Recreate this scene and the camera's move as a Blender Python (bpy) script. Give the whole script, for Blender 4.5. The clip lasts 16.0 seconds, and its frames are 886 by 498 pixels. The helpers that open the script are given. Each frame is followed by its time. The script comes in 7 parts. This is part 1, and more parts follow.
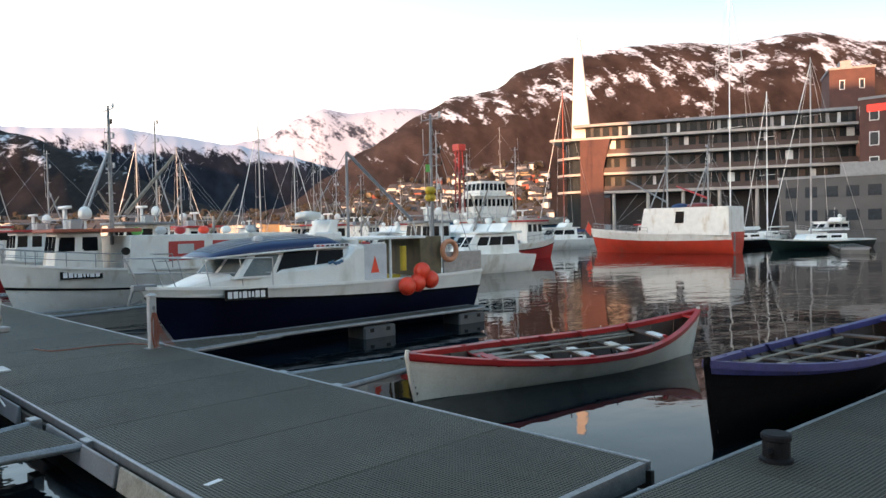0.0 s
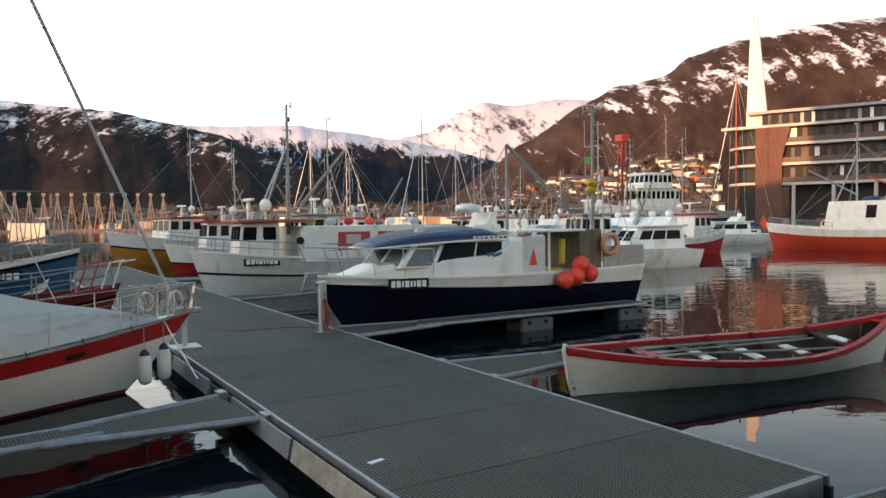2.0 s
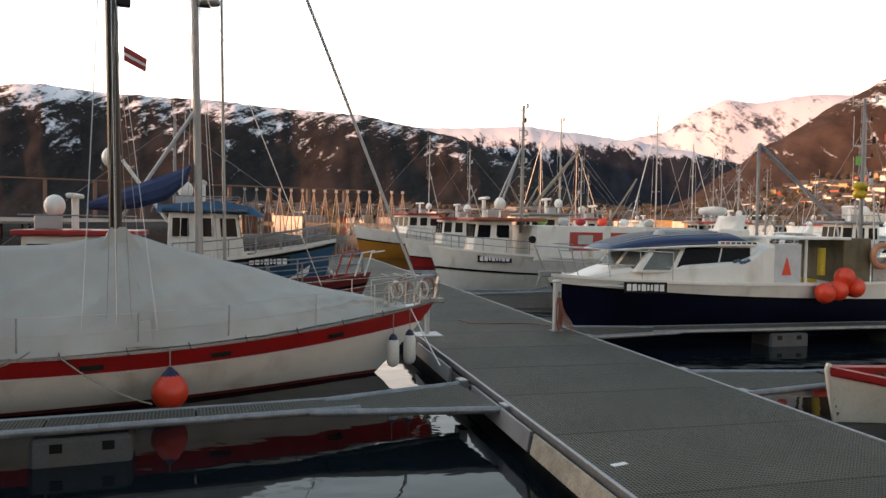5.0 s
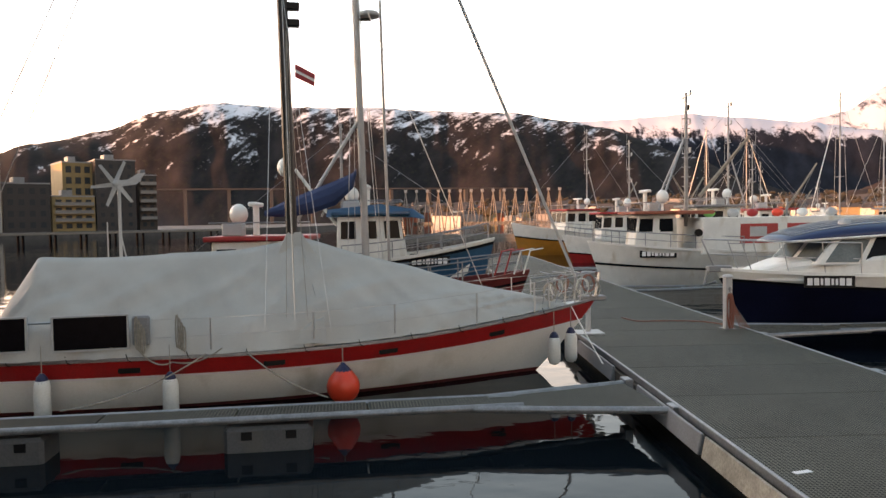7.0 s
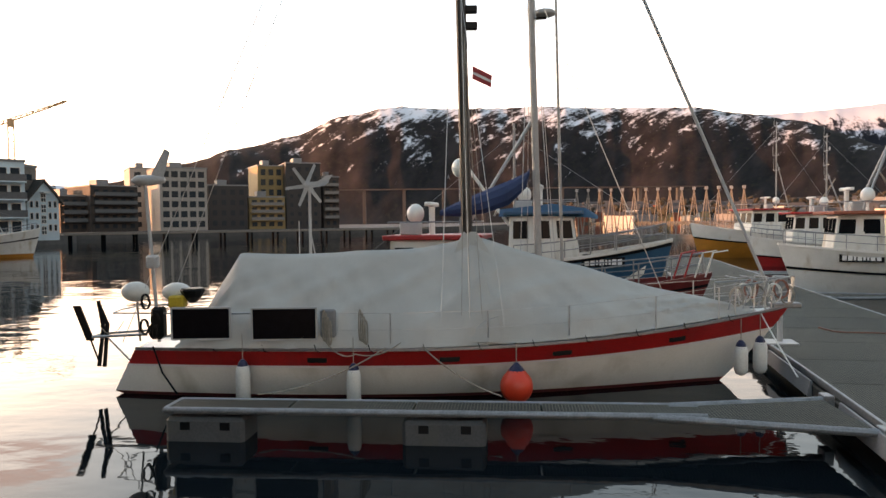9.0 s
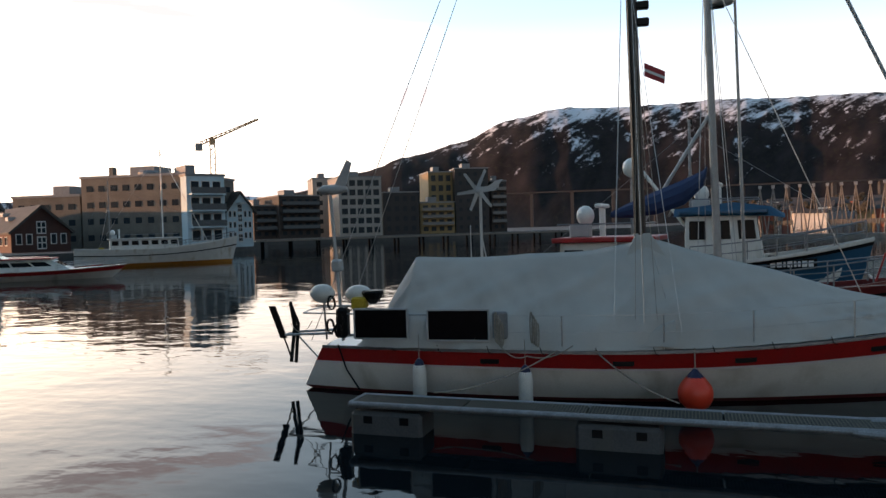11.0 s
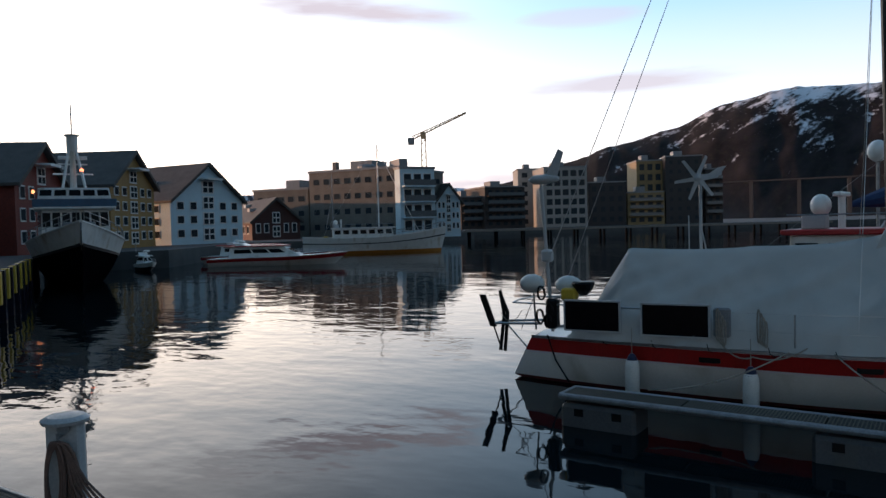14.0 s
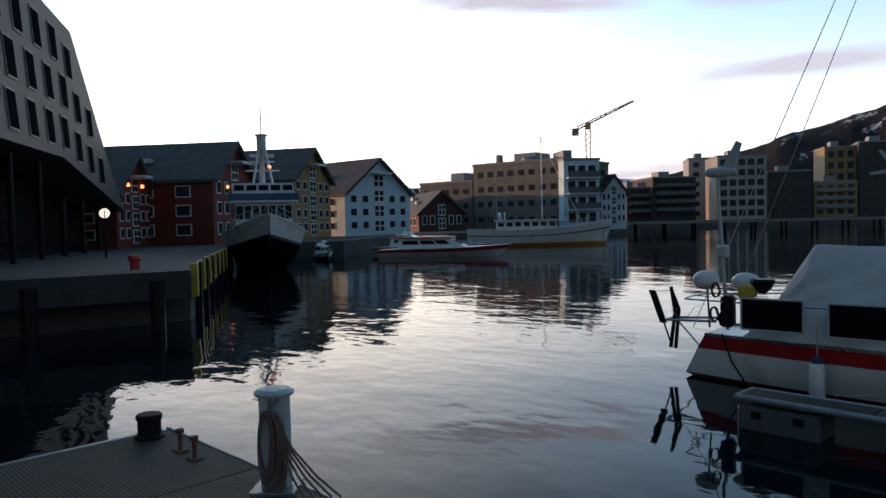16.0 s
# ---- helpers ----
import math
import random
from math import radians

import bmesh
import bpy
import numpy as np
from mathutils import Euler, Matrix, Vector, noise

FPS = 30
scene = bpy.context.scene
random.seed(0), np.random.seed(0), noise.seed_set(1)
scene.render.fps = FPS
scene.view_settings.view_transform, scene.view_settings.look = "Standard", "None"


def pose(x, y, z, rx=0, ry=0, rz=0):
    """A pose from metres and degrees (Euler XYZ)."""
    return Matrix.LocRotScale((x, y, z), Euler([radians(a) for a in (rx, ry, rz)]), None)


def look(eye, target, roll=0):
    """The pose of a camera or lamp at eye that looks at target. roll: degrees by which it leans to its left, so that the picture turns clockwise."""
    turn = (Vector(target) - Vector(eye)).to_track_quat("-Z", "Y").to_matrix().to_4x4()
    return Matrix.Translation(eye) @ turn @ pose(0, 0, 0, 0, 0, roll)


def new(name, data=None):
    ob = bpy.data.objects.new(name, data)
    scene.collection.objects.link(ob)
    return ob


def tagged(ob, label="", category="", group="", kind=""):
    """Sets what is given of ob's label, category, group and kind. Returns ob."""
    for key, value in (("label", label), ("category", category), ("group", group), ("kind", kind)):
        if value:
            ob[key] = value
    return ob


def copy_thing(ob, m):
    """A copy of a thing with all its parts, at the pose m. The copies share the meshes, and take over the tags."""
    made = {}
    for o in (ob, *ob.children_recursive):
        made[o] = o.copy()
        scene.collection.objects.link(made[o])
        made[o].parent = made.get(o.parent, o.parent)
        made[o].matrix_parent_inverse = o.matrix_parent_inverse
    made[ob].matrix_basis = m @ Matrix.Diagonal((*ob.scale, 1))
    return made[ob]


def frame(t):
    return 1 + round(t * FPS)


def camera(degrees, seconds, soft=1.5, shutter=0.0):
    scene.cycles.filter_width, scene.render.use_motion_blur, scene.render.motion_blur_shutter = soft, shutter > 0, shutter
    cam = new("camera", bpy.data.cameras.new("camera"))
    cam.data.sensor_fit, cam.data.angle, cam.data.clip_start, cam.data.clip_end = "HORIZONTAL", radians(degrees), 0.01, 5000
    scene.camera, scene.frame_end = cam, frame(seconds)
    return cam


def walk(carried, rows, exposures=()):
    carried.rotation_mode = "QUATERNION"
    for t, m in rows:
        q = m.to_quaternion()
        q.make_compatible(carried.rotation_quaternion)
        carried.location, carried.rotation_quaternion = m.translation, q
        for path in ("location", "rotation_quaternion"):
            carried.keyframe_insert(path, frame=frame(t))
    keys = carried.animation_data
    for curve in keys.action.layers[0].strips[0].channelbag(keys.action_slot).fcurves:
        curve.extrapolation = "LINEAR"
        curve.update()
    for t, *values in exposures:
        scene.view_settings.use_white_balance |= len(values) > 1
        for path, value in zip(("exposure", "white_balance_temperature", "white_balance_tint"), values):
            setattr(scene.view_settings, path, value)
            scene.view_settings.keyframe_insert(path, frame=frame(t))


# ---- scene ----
cam = camera(62.7, 16.0)

PATH = [
    (0, (0.77, 1.953, 3.076), (2.029, 3.506, 3.014), -1.2),
    (0.5, (0.767, 1.958, 3.086), (1.957, 3.565, 3.026), -1.1),
    (1, (0.768, 1.955, 3.073), (1.869, 3.623, 3.003), -0.9),
    (1.5, (0.761, 1.951, 3.069), (1.766, 3.679, 2.993), -1.0),
    (2, (0.754, 1.921, 3.077), (1.648, 3.709, 3.002), -0.8),
    (2.5, (0.724, 1.983, 3.055), (1.522, 3.815, 2.985), -0.1),
    (3, (0.629, 2.022, 3.036), (1.311, 3.901, 2.991), -0.2),
    (3.5, (0.561, 1.991, 3.048), (1.131, 3.908, 2.993), -0.3),
    (4, (0.504, 1.993, 3.037), (0.99, 3.932, 2.982), 0.0),
    (4.2, (0.481, 2.026, 3.03), (0.938, 3.971, 2.963), 0.4),
    (6.3, (0.493, 1.89, 3.051), (0.527, 3.889, 2.979), -0.6),
    (6.5, (0.496, 1.895, 3.06), (0.49, 3.894, 2.987), -0.9),
    (7, (0.466, 1.925, 3.045), (0.347, 3.92, 2.965), -0.9),
    (7.5, (0.435, 1.919, 3.062), (0.185, 3.902, 2.99), -0.8),
    (8, (0.415, 1.898, 3.051), (0.053, 3.864, 2.989), -0.9),
    (8.5, (0.4, 1.902, 3.052), (-0.058, 3.848, 2.988), -0.5),
    (9, (0.367, 1.953, 3.054), (-0.207, 3.867, 2.979), -0.7),
    (9.5, (0.406, 1.851, 3.061), (-0.278, 3.728, 2.964), -0.6),
    (9.7, (0.435, 1.82, 3.062), (-0.3, 3.678, 2.973), -0.6),
    (11.8, (0.3, 1.838, 3.042), (-0.824, 3.492, 2.984), -1.7),
    (12, (0.285, 1.832, 3.038), (-0.871, 3.463, 2.98), -1.5),
    (12.5, (0.256, 1.814, 3.04), (-0.958, 3.402, 2.979), -1.9),
    (13, (0.224, 1.781, 3.048), (-1.012, 3.353, 2.978), -2.2),
    (13.5, (0.236, 1.796, 3.052), (-1.101, 3.282, 2.995), -1.9),
    (14, (0.218, 1.822, 3.048), (-1.216, 3.215, 2.981), -1.5),
    (14.5, (0.225, 1.805, 3.046), (-1.293, 3.106, 2.98), -1.8),
    (15, (0.272, 1.716, 3.058), (-1.324, 2.92, 2.991), -2.2),
    (15.5, (0.322, 1.657, 3.074), (-1.323, 2.793, 3.005), -1.5),
    (16, (0.374, 1.547, 3.095), (-1.332, 2.59, 3.017), -1.4),
]
EXPOSURES = [(0, 1.24, 8900, 20), (1.5, 1.18, 9900, 22), (3.0, 1.08, 11300, 25), (4.0, 1.05, 11900, 28), (7.0, 1.38, 13000, 33), (9.0, 1.24, 12600, 31), (10.0, 0.75, 10300, 23), (11.8, -0.05, 8000, 19), (14, -0.28, 7200, 16), (16, -0.4, 6900, 14)]
walk(cam, [(t, look(e, g, r)) for t, e, g, r in PATH], EXPOSURES)

# ---- light ----
SUN_YAW, SUN_EL = 122.0, 2.7          # low evening sun, kept off the marina mostly by two added unseen blocks
world = bpy.data.worlds.new("evening_sky")
scene.world = world
world.use_nodes = True
wn, wl = world.node_tree.nodes, world.node_tree.links
wn.clear()
w_out, w_bg = wn.new("ShaderNodeOutputWorld"), wn.new("ShaderNodeBackground")
sky = wn.new("ShaderNodeTexSky")
sky.sky_type, sky.sun_disc = "NISHITA", False
sky.sun_elevation, sky.sun_rotation = radians(SUN_EL), radians(-SUN_YAW)
sky.air_density, sky.dust_density, sky.ozone_density = 1.0, 1.6, 1.2
tc, mp = wn.new("ShaderNodeTexCoord"), wn.new("ShaderNodeMapping")
mp.inputs["Scale"].default_value = (1.6, 1.6, 13.0)
mp.inputs["Location"].default_value = (0.35, 1.9, 0.55)
wl.new(tc.outputs["Generated"], mp.inputs["Vector"])
cn = wn.new("ShaderNodeTexNoise")
cn.inputs["Scale"].default_value, cn.inputs["Detail"].default_value, cn.inputs["Roughness"].default_value = 2.6, 6, 0.55
wl.new(mp.outputs["Vector"], cn.inputs["Vector"])


def w_math(op, a, b=0.0):
    nd = wn.new("ShaderNodeMath")
    nd.operation = op
    for k, v in enumerate((a, b)):
        if isinstance(v, (int, float)):
            nd.inputs[k].default_value = v
        else:
            wl.new(v, nd.inputs[k])
    return nd.outputs[0]


# streaks of evening cloud: azimuth and elevation in degrees, half length, half thickness, tilt, weight
w_sep = wn.new("ShaderNodeSeparateXYZ")
wl.new(tc.outputs["Generated"], w_sep.inputs[0])
w_az = w_math("MULTIPLY", w_math("ARCTAN2", w_math("MULTIPLY", w_sep.outputs["X"], -1.0), w_sep.outputs["Y"]), 57.2958)
w_el = w_math("MULTIPLY", w_math("ARCSINE", w_sep.outputs["Z"]), 57.2958)
w_rag = w_math("MULTIPLY", w_math("SUBTRACT", cn.outputs["Fac"], 0.5), 2.6)
cover = None
for c_az, c_el, c_w, c_h, c_t, c_k in ((54, 16.4, 11, 1.5, 0.10, 1.0), (35, 15.2, 5, 0.8, 0.0, 0.55), (31, 10.1, 11, 0.95, -0.01, 0.85), (50, 3.2, 17, 1.7, 0.0, 0.95), (76, 9.6, 9, 0.35, 0.05, 0.4), (-33, 8.6, 6, 1.2, -0.05, 0.8), (60, 30, 20, 5, 0.1, 0.9), (30, 38, 22, 4, 0.0, 0.8), (95, 24, 18, 3, 0.0, 0.8)):
    d_az = w_math("SUBTRACT", w_az, c_az)
    d_el = w_math("SUBTRACT", w_math("SUBTRACT", w_el, c_el), w_math("MULTIPLY", d_az, c_t))
    q_ = w_math("ADD", w_math("POWER", w_math("ABSOLUTE", w_math("DIVIDE", d_az, c_w)), 2.0), w_math("POWER", w_math("ABSOLUTE", w_math("DIVIDE", d_el, c_h)), 2.0))
    f_ = w_math("MULTIPLY", w_math("MINIMUM", w_math("MAXIMUM", w_math("ADD", w_math("SUBTRACT", 1.0, q_), w_rag), 0.0), 1.0), c_k)
    cover = f_ if cover is None else w_math("MAXIMUM", cover, f_)
cm = wn.new("ShaderNodeMixRGB")
cm.inputs["Color2"].default_value = (5.7, 5.7, 6.8, 1)
# thin high haze whitens the evening sky; cloud bands are a little darker and mauve
hz = wn.new("ShaderNodeMixRGB")
sz = wn.new("ShaderNodeSeparateXYZ")
hz.inputs["Fac"].default_value = 0.8
wl.new(tc.outputs["Generated"], sz.inputs[0])
hc = wn.new("ShaderNodeValToRGB")
hc.color_ramp.elements[0].color, hc.color_ramp.elements[1].color = (0.86, 0.83, 0.79, 1), (0.05, 0.11, 0.20, 1)
for pos, col in ((0.12, (0.74, 0.82, 0.91)), (0.27, (0.30, 0.55, 0.82)), (0.48, (0.08, 0.25, 0.45))):
    el_ = hc.color_ramp.elements.new(pos)
    el_.color = (*col, 1)
wl.new(sz.outputs["Z"], hc.inputs["Fac"])
# the evening side of the sky is brighter than the far side
dt, dr = wn.new("ShaderNodeVectorMath"), wn.new("ShaderNodeMapRange")
dt.operation = "DOT_PRODUCT"
dt.inputs[1].default_value = (-math.sin(radians(80)), math.cos(radians(80)), 0)
wl.new(tc.outputs["Generated"], dt.inputs[0])
dr.inputs["From Min"].default_value, dr.inputs["From Max"].default_value = -1.0, 1.0
dr.inputs["To Min"].default_value, dr.inputs["To Max"].default_value = 4.6, 18.5
wl.new(dt.outputs["Value"], dr.inputs["Value"])
wl.new(cover, cm.inputs["Fac"])
hm = wn.new("ShaderNodeMixRGB")
hm.blend_type, hm.inputs["Fac"].default_value = "MULTIPLY", 1.0
wl.new(hc.outputs["Color"], hm.inputs["Color1"])
wl.new(dr.outputs["Result"], hm.inputs["Color2"])
# the haze round the low sun glows warm
gd = wn.new("ShaderNodeVectorMath")
gd.operation = "DOT_PRODUCT"
gd.inputs[1].default_value = (-math.sin(radians(72)) * math.cos(radians(7)), math.cos(radians(72)) * math.cos(radians(7)), math.sin(radians(7)))
wl.new(tc.outputs["Generated"], gd.inputs[0])
gl_ = w_math("POWER", w_math("MAXIMUM", gd.outputs["Value"], 0.0), 14.0)
ga = wn.new("ShaderNodeMixRGB")
ga.blend_type, ga.inputs["Color2"].default_value = "ADD", (15.0, 11.5, 7.5, 1)
wl.new(gl_, ga.inputs["Fac"])
wl.new(hm.outputs["Color"], ga.inputs["Color1"])
wl.new(ga.outputs["Color"], hz.inputs["Color2"])
wl.new(sky.outputs["Color"], hz.inputs["Color1"])
wl.new(hz.outputs["Color"], cm.inputs["Color1"])
wl.new(cm.outputs["Color"], w_bg.inputs["Color"])
w_bg.inputs["Strength"].default_value = 0.15
wl.new(w_bg.outputs["Background"], w_out.inputs["Surface"])
sun = new("sun", bpy.data.lights.new("sun", "SUN"))
sun.data.energy, sun.data.angle, sun.data.color = 3.8, radians(0.6), (1.0, 0.55, 0.32)
sa, se = radians(SUN_YAW), radians(SUN_EL)
sun.matrix_world = look((0, 0, 0), (math.sin(sa) * math.cos(se), -math.cos(sa) * math.cos(se), -math.sin(se)))

# ---- materials ----
MATS = {}


def mat(name, col, rough=0.6, metal=0.0, var=0.12, scale=3.0, bump=0.1, bscale=40.0, stain=None, spec=0.5, piece=0.0, coat=0.0):
    """A painted or raw surface: two scales of colour change, fine relief, optional stains of another colour."""
    if name in MATS:
        return MATS[name]
    m = MATS[name] = bpy.data.materials.new(name)
    m.use_nodes = True
    n, l = m.node_tree.nodes, m.node_tree.links
    b = n["Principled BSDF"]
    b.inputs["Roughness"].default_value, b.inputs["Metallic"].default_value = rough, metal
    b.inputs["Specular IOR Level"].default_value = spec
    b.inputs["Coat Weight"].default_value = coat
    c = n.new("ShaderNodeTexCoord")
    n1, n2 = n.new("ShaderNodeTexNoise"), n.new("ShaderNodeTexNoise")
    n1.inputs["Scale"].default_value, n1.inputs["Detail"].default_value = scale, 6
    n2.inputs["Scale"].default_value, n2.inputs["Detail"].default_value = bscale, 4
    l.new(c.outputs["Object"], n1.inputs["Vector"])
    l.new(c.outputs["Object"], n2.inputs["Vector"])
    r = n.new("ShaderNodeValToRGB")
    r.color_ramp.elements[0].position, r.color_ramp.elements[1].position = 0.3, 0.72
    lo, hi = [max(0, v * (1 - var)) for v in col], [min(1, v * (1 + var)) for v in col]
    r.color_ramp.elements[0].color, r.color_ramp.elements[1].color = (*lo, 1), (*hi, 1)
    l.new(n1.outputs["Fac"], r.inputs["Fac"])
    out = r.outputs["Color"]
    mx = n.new("ShaderNodeMixRGB")
    mx.blend_type = "OVERLAY"
    mx.inputs["Fac"].default_value = 0.25 + var
    l.new(out, mx.inputs["Color1"])
    l.new(n2.outputs["Fac"], mx.inputs["Color2"])
    out = mx.outputs["Color"]
    if stain:
        n3 = n.new("ShaderNodeTexNoise")
        n3.inputs["Scale"].default_value, n3.inputs["Detail"].default_value = scale * 0.8, 9
        mp3 = n.new("ShaderNodeMapping")
        mp3.inputs["Location"].default_value, mp3.inputs["Scale"].default_value = (3, 7, 1), (1, 1, 0.35)
        l.new(c.outputs["Object"], mp3.inputs["Vector"])
        l.new(mp3.outputs["Vector"], n3.inputs["Vector"])
        r3 = n.new("ShaderNodeValToRGB")
        r3.color_ramp.elements[0].position, r3.color_ramp.elements[1].position = 0.56, 0.74
        l.new(n3.outputs["Fac"], r3.inputs["Fac"])
        m3 = n.new("ShaderNodeMixRGB")
        m3.inputs["Color2"].default_value = (*stain, 1)
        l.new(r3.outputs["Color"], m3.inputs["Fac"])
        l.new(out, m3.inputs["Color1"])
        out = m3.outputs["Color"]
    if piece:
        oi, hs = n.new("ShaderNodeObjectInfo"), n.new("ShaderNodeHueSaturation")
        mr = n.new("ShaderNodeMapRange")
        mr.inputs["To Min"].default_value, mr.inputs["To Max"].default_value = 1 - piece, 1 + piece
        l.new(oi.outputs["Random"], mr.inputs["Value"])
        l.new(mr.outputs["Result"], hs.inputs["Value"])
        l.new(out, hs.inputs["Color"])
        out = hs.outputs["Color"]
    l.new(out, b.inputs["Base Color"])
    if bump:
        bp = n.new("ShaderNodeBump")
        bp.inputs["Strength"].default_value, bp.inputs["Distance"].default_value = bump, 0.01
        l.new(n2.outputs["Fac"], bp.inputs["Height"])
        l.new(bp.outputs["Normal"], b.inputs["Normal"])
    return m


def glass(name, col=(0.008, 0.009, 0.011), rough=0.08):
    return mat(name, col, rough, 0.0, 0.2, 2.0, 0.0, spec=0.07)


def glow(name, col, power):
    m = MATS[name] = bpy.data.materials.new(name)
    m.use_nodes = True
    b = m.node_tree.nodes["Principled BSDF"]
    b.inputs["Base Color"].default_value = (*col, 1)
    b.inputs["Emission Color"].default_value, b.inputs["Emission Strength"].default_value = (*col, 1), power
    return m


GEL = mat("white_gelcoat", (0.79, 0.79, 0.75), 0.28, 0, 0.05, 1.5, 0.03, 25, stain=(0.52, 0.50, 0.43))
WPAINT = mat("white_paint_worn", (0.70, 0.69, 0.65), 0.45, 0, 0.08, 2.0, 0.08, 30, stain=(0.48, 0.40, 0.30))
NAVY = mat("navy_hull_paint", (0.004, 0.006, 0.020), 0.3, 0, 0.3, 1.2, 0.03, 20, spec=0.22)
BLUEP = mat("blue_paint", (0.006, 0.085, 0.165), 0.35, 0, 0.15, 2.0, 0.05)
BLUEGUN = mat("violet_blue_paint", (0.030, 0.034, 0.15), 0.45, 0, 0.2, 5.0, 0.1)
REDP = mat("red_paint", (0.44, 0.020, 0.020), 0.4, 0, 0.12, 2.0, 0.05, stain=(0.33, 0.03, 0.03))
REDHULL = mat("red_hull_paint", (0.50, 0.045, 0.025), 0.42, 0, 0.12, 1.2, 0.05, stain=(0.36, 0.07, 0.05))
OXIDE = mat("red_oxide_deck", (0.36, 0.085, 0.05), 0.6, 0, 0.15, 2.0, 0.1)
DARKRED = mat("dark_red_hull_paint", (0.16, 0.016, 0.016), 0.4, 0, 0.15, 2.0, 0.05)
ANTIF = mat("antifouling_red", (0.15, 0.018, 0.016), 0.55, 0, 0.2, 2.0, 0.1)
BLACK = mat("black_paint", (0.005, 0.005, 0.006), 0.45, 0, 0.3, 3.0, 0.05, spec=0.2)
RUBBER = mat("black_rubber", (0.007, 0.007, 0.009), 0.65, 0, 0.3, 6.0, 0.2, spec=0.2)
ORANGE = mat("orange_vinyl", (0.95, 0.065, 0.03), 0.35, 0, 0.05, 4.0, 0.02)
ORANGEH = mat("orange_hull_paint", (0.50, 0.18, 0.03), 0.45, 0, 0.1, 2.0, 0.05)
FENDW = mat("white_vinyl_fender", (0.70, 0.70, 0.66), 0.4, 0, 0.06, 5.0, 0.03, stain=(0.45, 0.44, 0.40))
FENDB = mat("blue_fender_end", (0.01, 0.014, 0.06), 0.4)
GALV = mat("galvanised_steel", (0.26, 0.27, 0.28), 0.45, 0.6, 0.18, 6.0, 0.08)
STEEL = mat("stainless_tube", (0.45, 0.45, 0.45), 0.35, 0.7, 0.08, 5.0, 0.0)
ALU = mat("mast_aluminium", (0.36, 0.35, 0.34), 0.5, 0.3, 0.1, 3.0, 0.03)
DARKALU = mat("dark_anodised_mast", (0.040, 0.036, 0.034), 0.4, 0.4, 0.2, 3.0, 0.03)
TARP = mat("grey_canvas_cover", (0.46, 0.45, 0.42), 0.85, 0, 0.10, 1.1, 0.3, 160, stain=(0.38, 0.37, 0.35))
CONC = mat("pontoon_concrete", (0.13, 0.13, 0.125), 0.85, 0, 0.2, 2.0, 0.4, 60, stain=(0.10, 0.11, 0.08))
AFRAME = mat("dull_grey_steel", (0.17, 0.16, 0.15), 0.7, 0, 0.2, 3.0, 0.05)
TIMBER = mat("weathered_timber", (0.22, 0.20, 0.17), 0.8, 0, 0.25, 4.0, 0.4, 30, piece=0.2)
WALE = mat("timber_wale_pale", (0.33, 0.30, 0.25), 0.8, 0, 0.25, 4.0, 0.4, 30)
DARKWOOD = mat("tarred_wood", (0.004, 0.004, 0.005), 0.7, 0, 0.3, 4.0, 0.3, 30, spec=0.05)
BROWNWOOD = mat("oiled_brown_wood", (0.06, 0.032, 0.022), 0.55, 0, 0.3, 4.0, 0.25, 30)
OARWOOD = mat("grey_oar_wood", (0.25, 0.21, 0.17), 0.7, 0, 0.2, 6.0, 0.2)
CREAM = mat("cream_rowboat_paint", (0.66, 0.62, 0.54), 0.5, 0, 0.07, 2.5, 0.06, 30, stain=(0.54, 0.49, 0.40))
ROPE = mat("rope_fibre", (0.32, 0.29, 0.25), 0.9, 0, 0.2, 20.0, 0.4, 200)
PINKROPE = mat("red_hose_rubber", (0.30, 0.10, 0.07), 0.7, 0, 0.2, 10.0, 0.2)
YELLOW = mat("yellow_paint", (0.55, 0.36, 0.03), 0.5, 0, 0.15, 3.0, 0.1)
GREENF = mat("green_cloth", (0.10, 0.42, 0.10), 0.8, 0, 0.2)
WINDOW = glass("tinted_window")
SOLAR = mat("solar_cells", (0.003, 0.003, 0.005), 0.3, 0, 0.3, 8.0, 0.0, spec=0.06)
GREYP = mat("grey_paint", (0.20, 0.21, 0.22), 0.5, 0, 0.12, 2.0, 0.06)
LIGHTGREY = mat("light_grey_plastic", (0.42, 0.43, 0.43), 0.45, 0, 0.06)
TARPB = mat("blue_tarpaulin", (0.006, 0.035, 0.11), 0.6, 0, 0.2, 2.0, 0.3)
PLATEW = mat("plate_white", (0.75, 0.75, 0.75), 0.5, 0, 0.02)


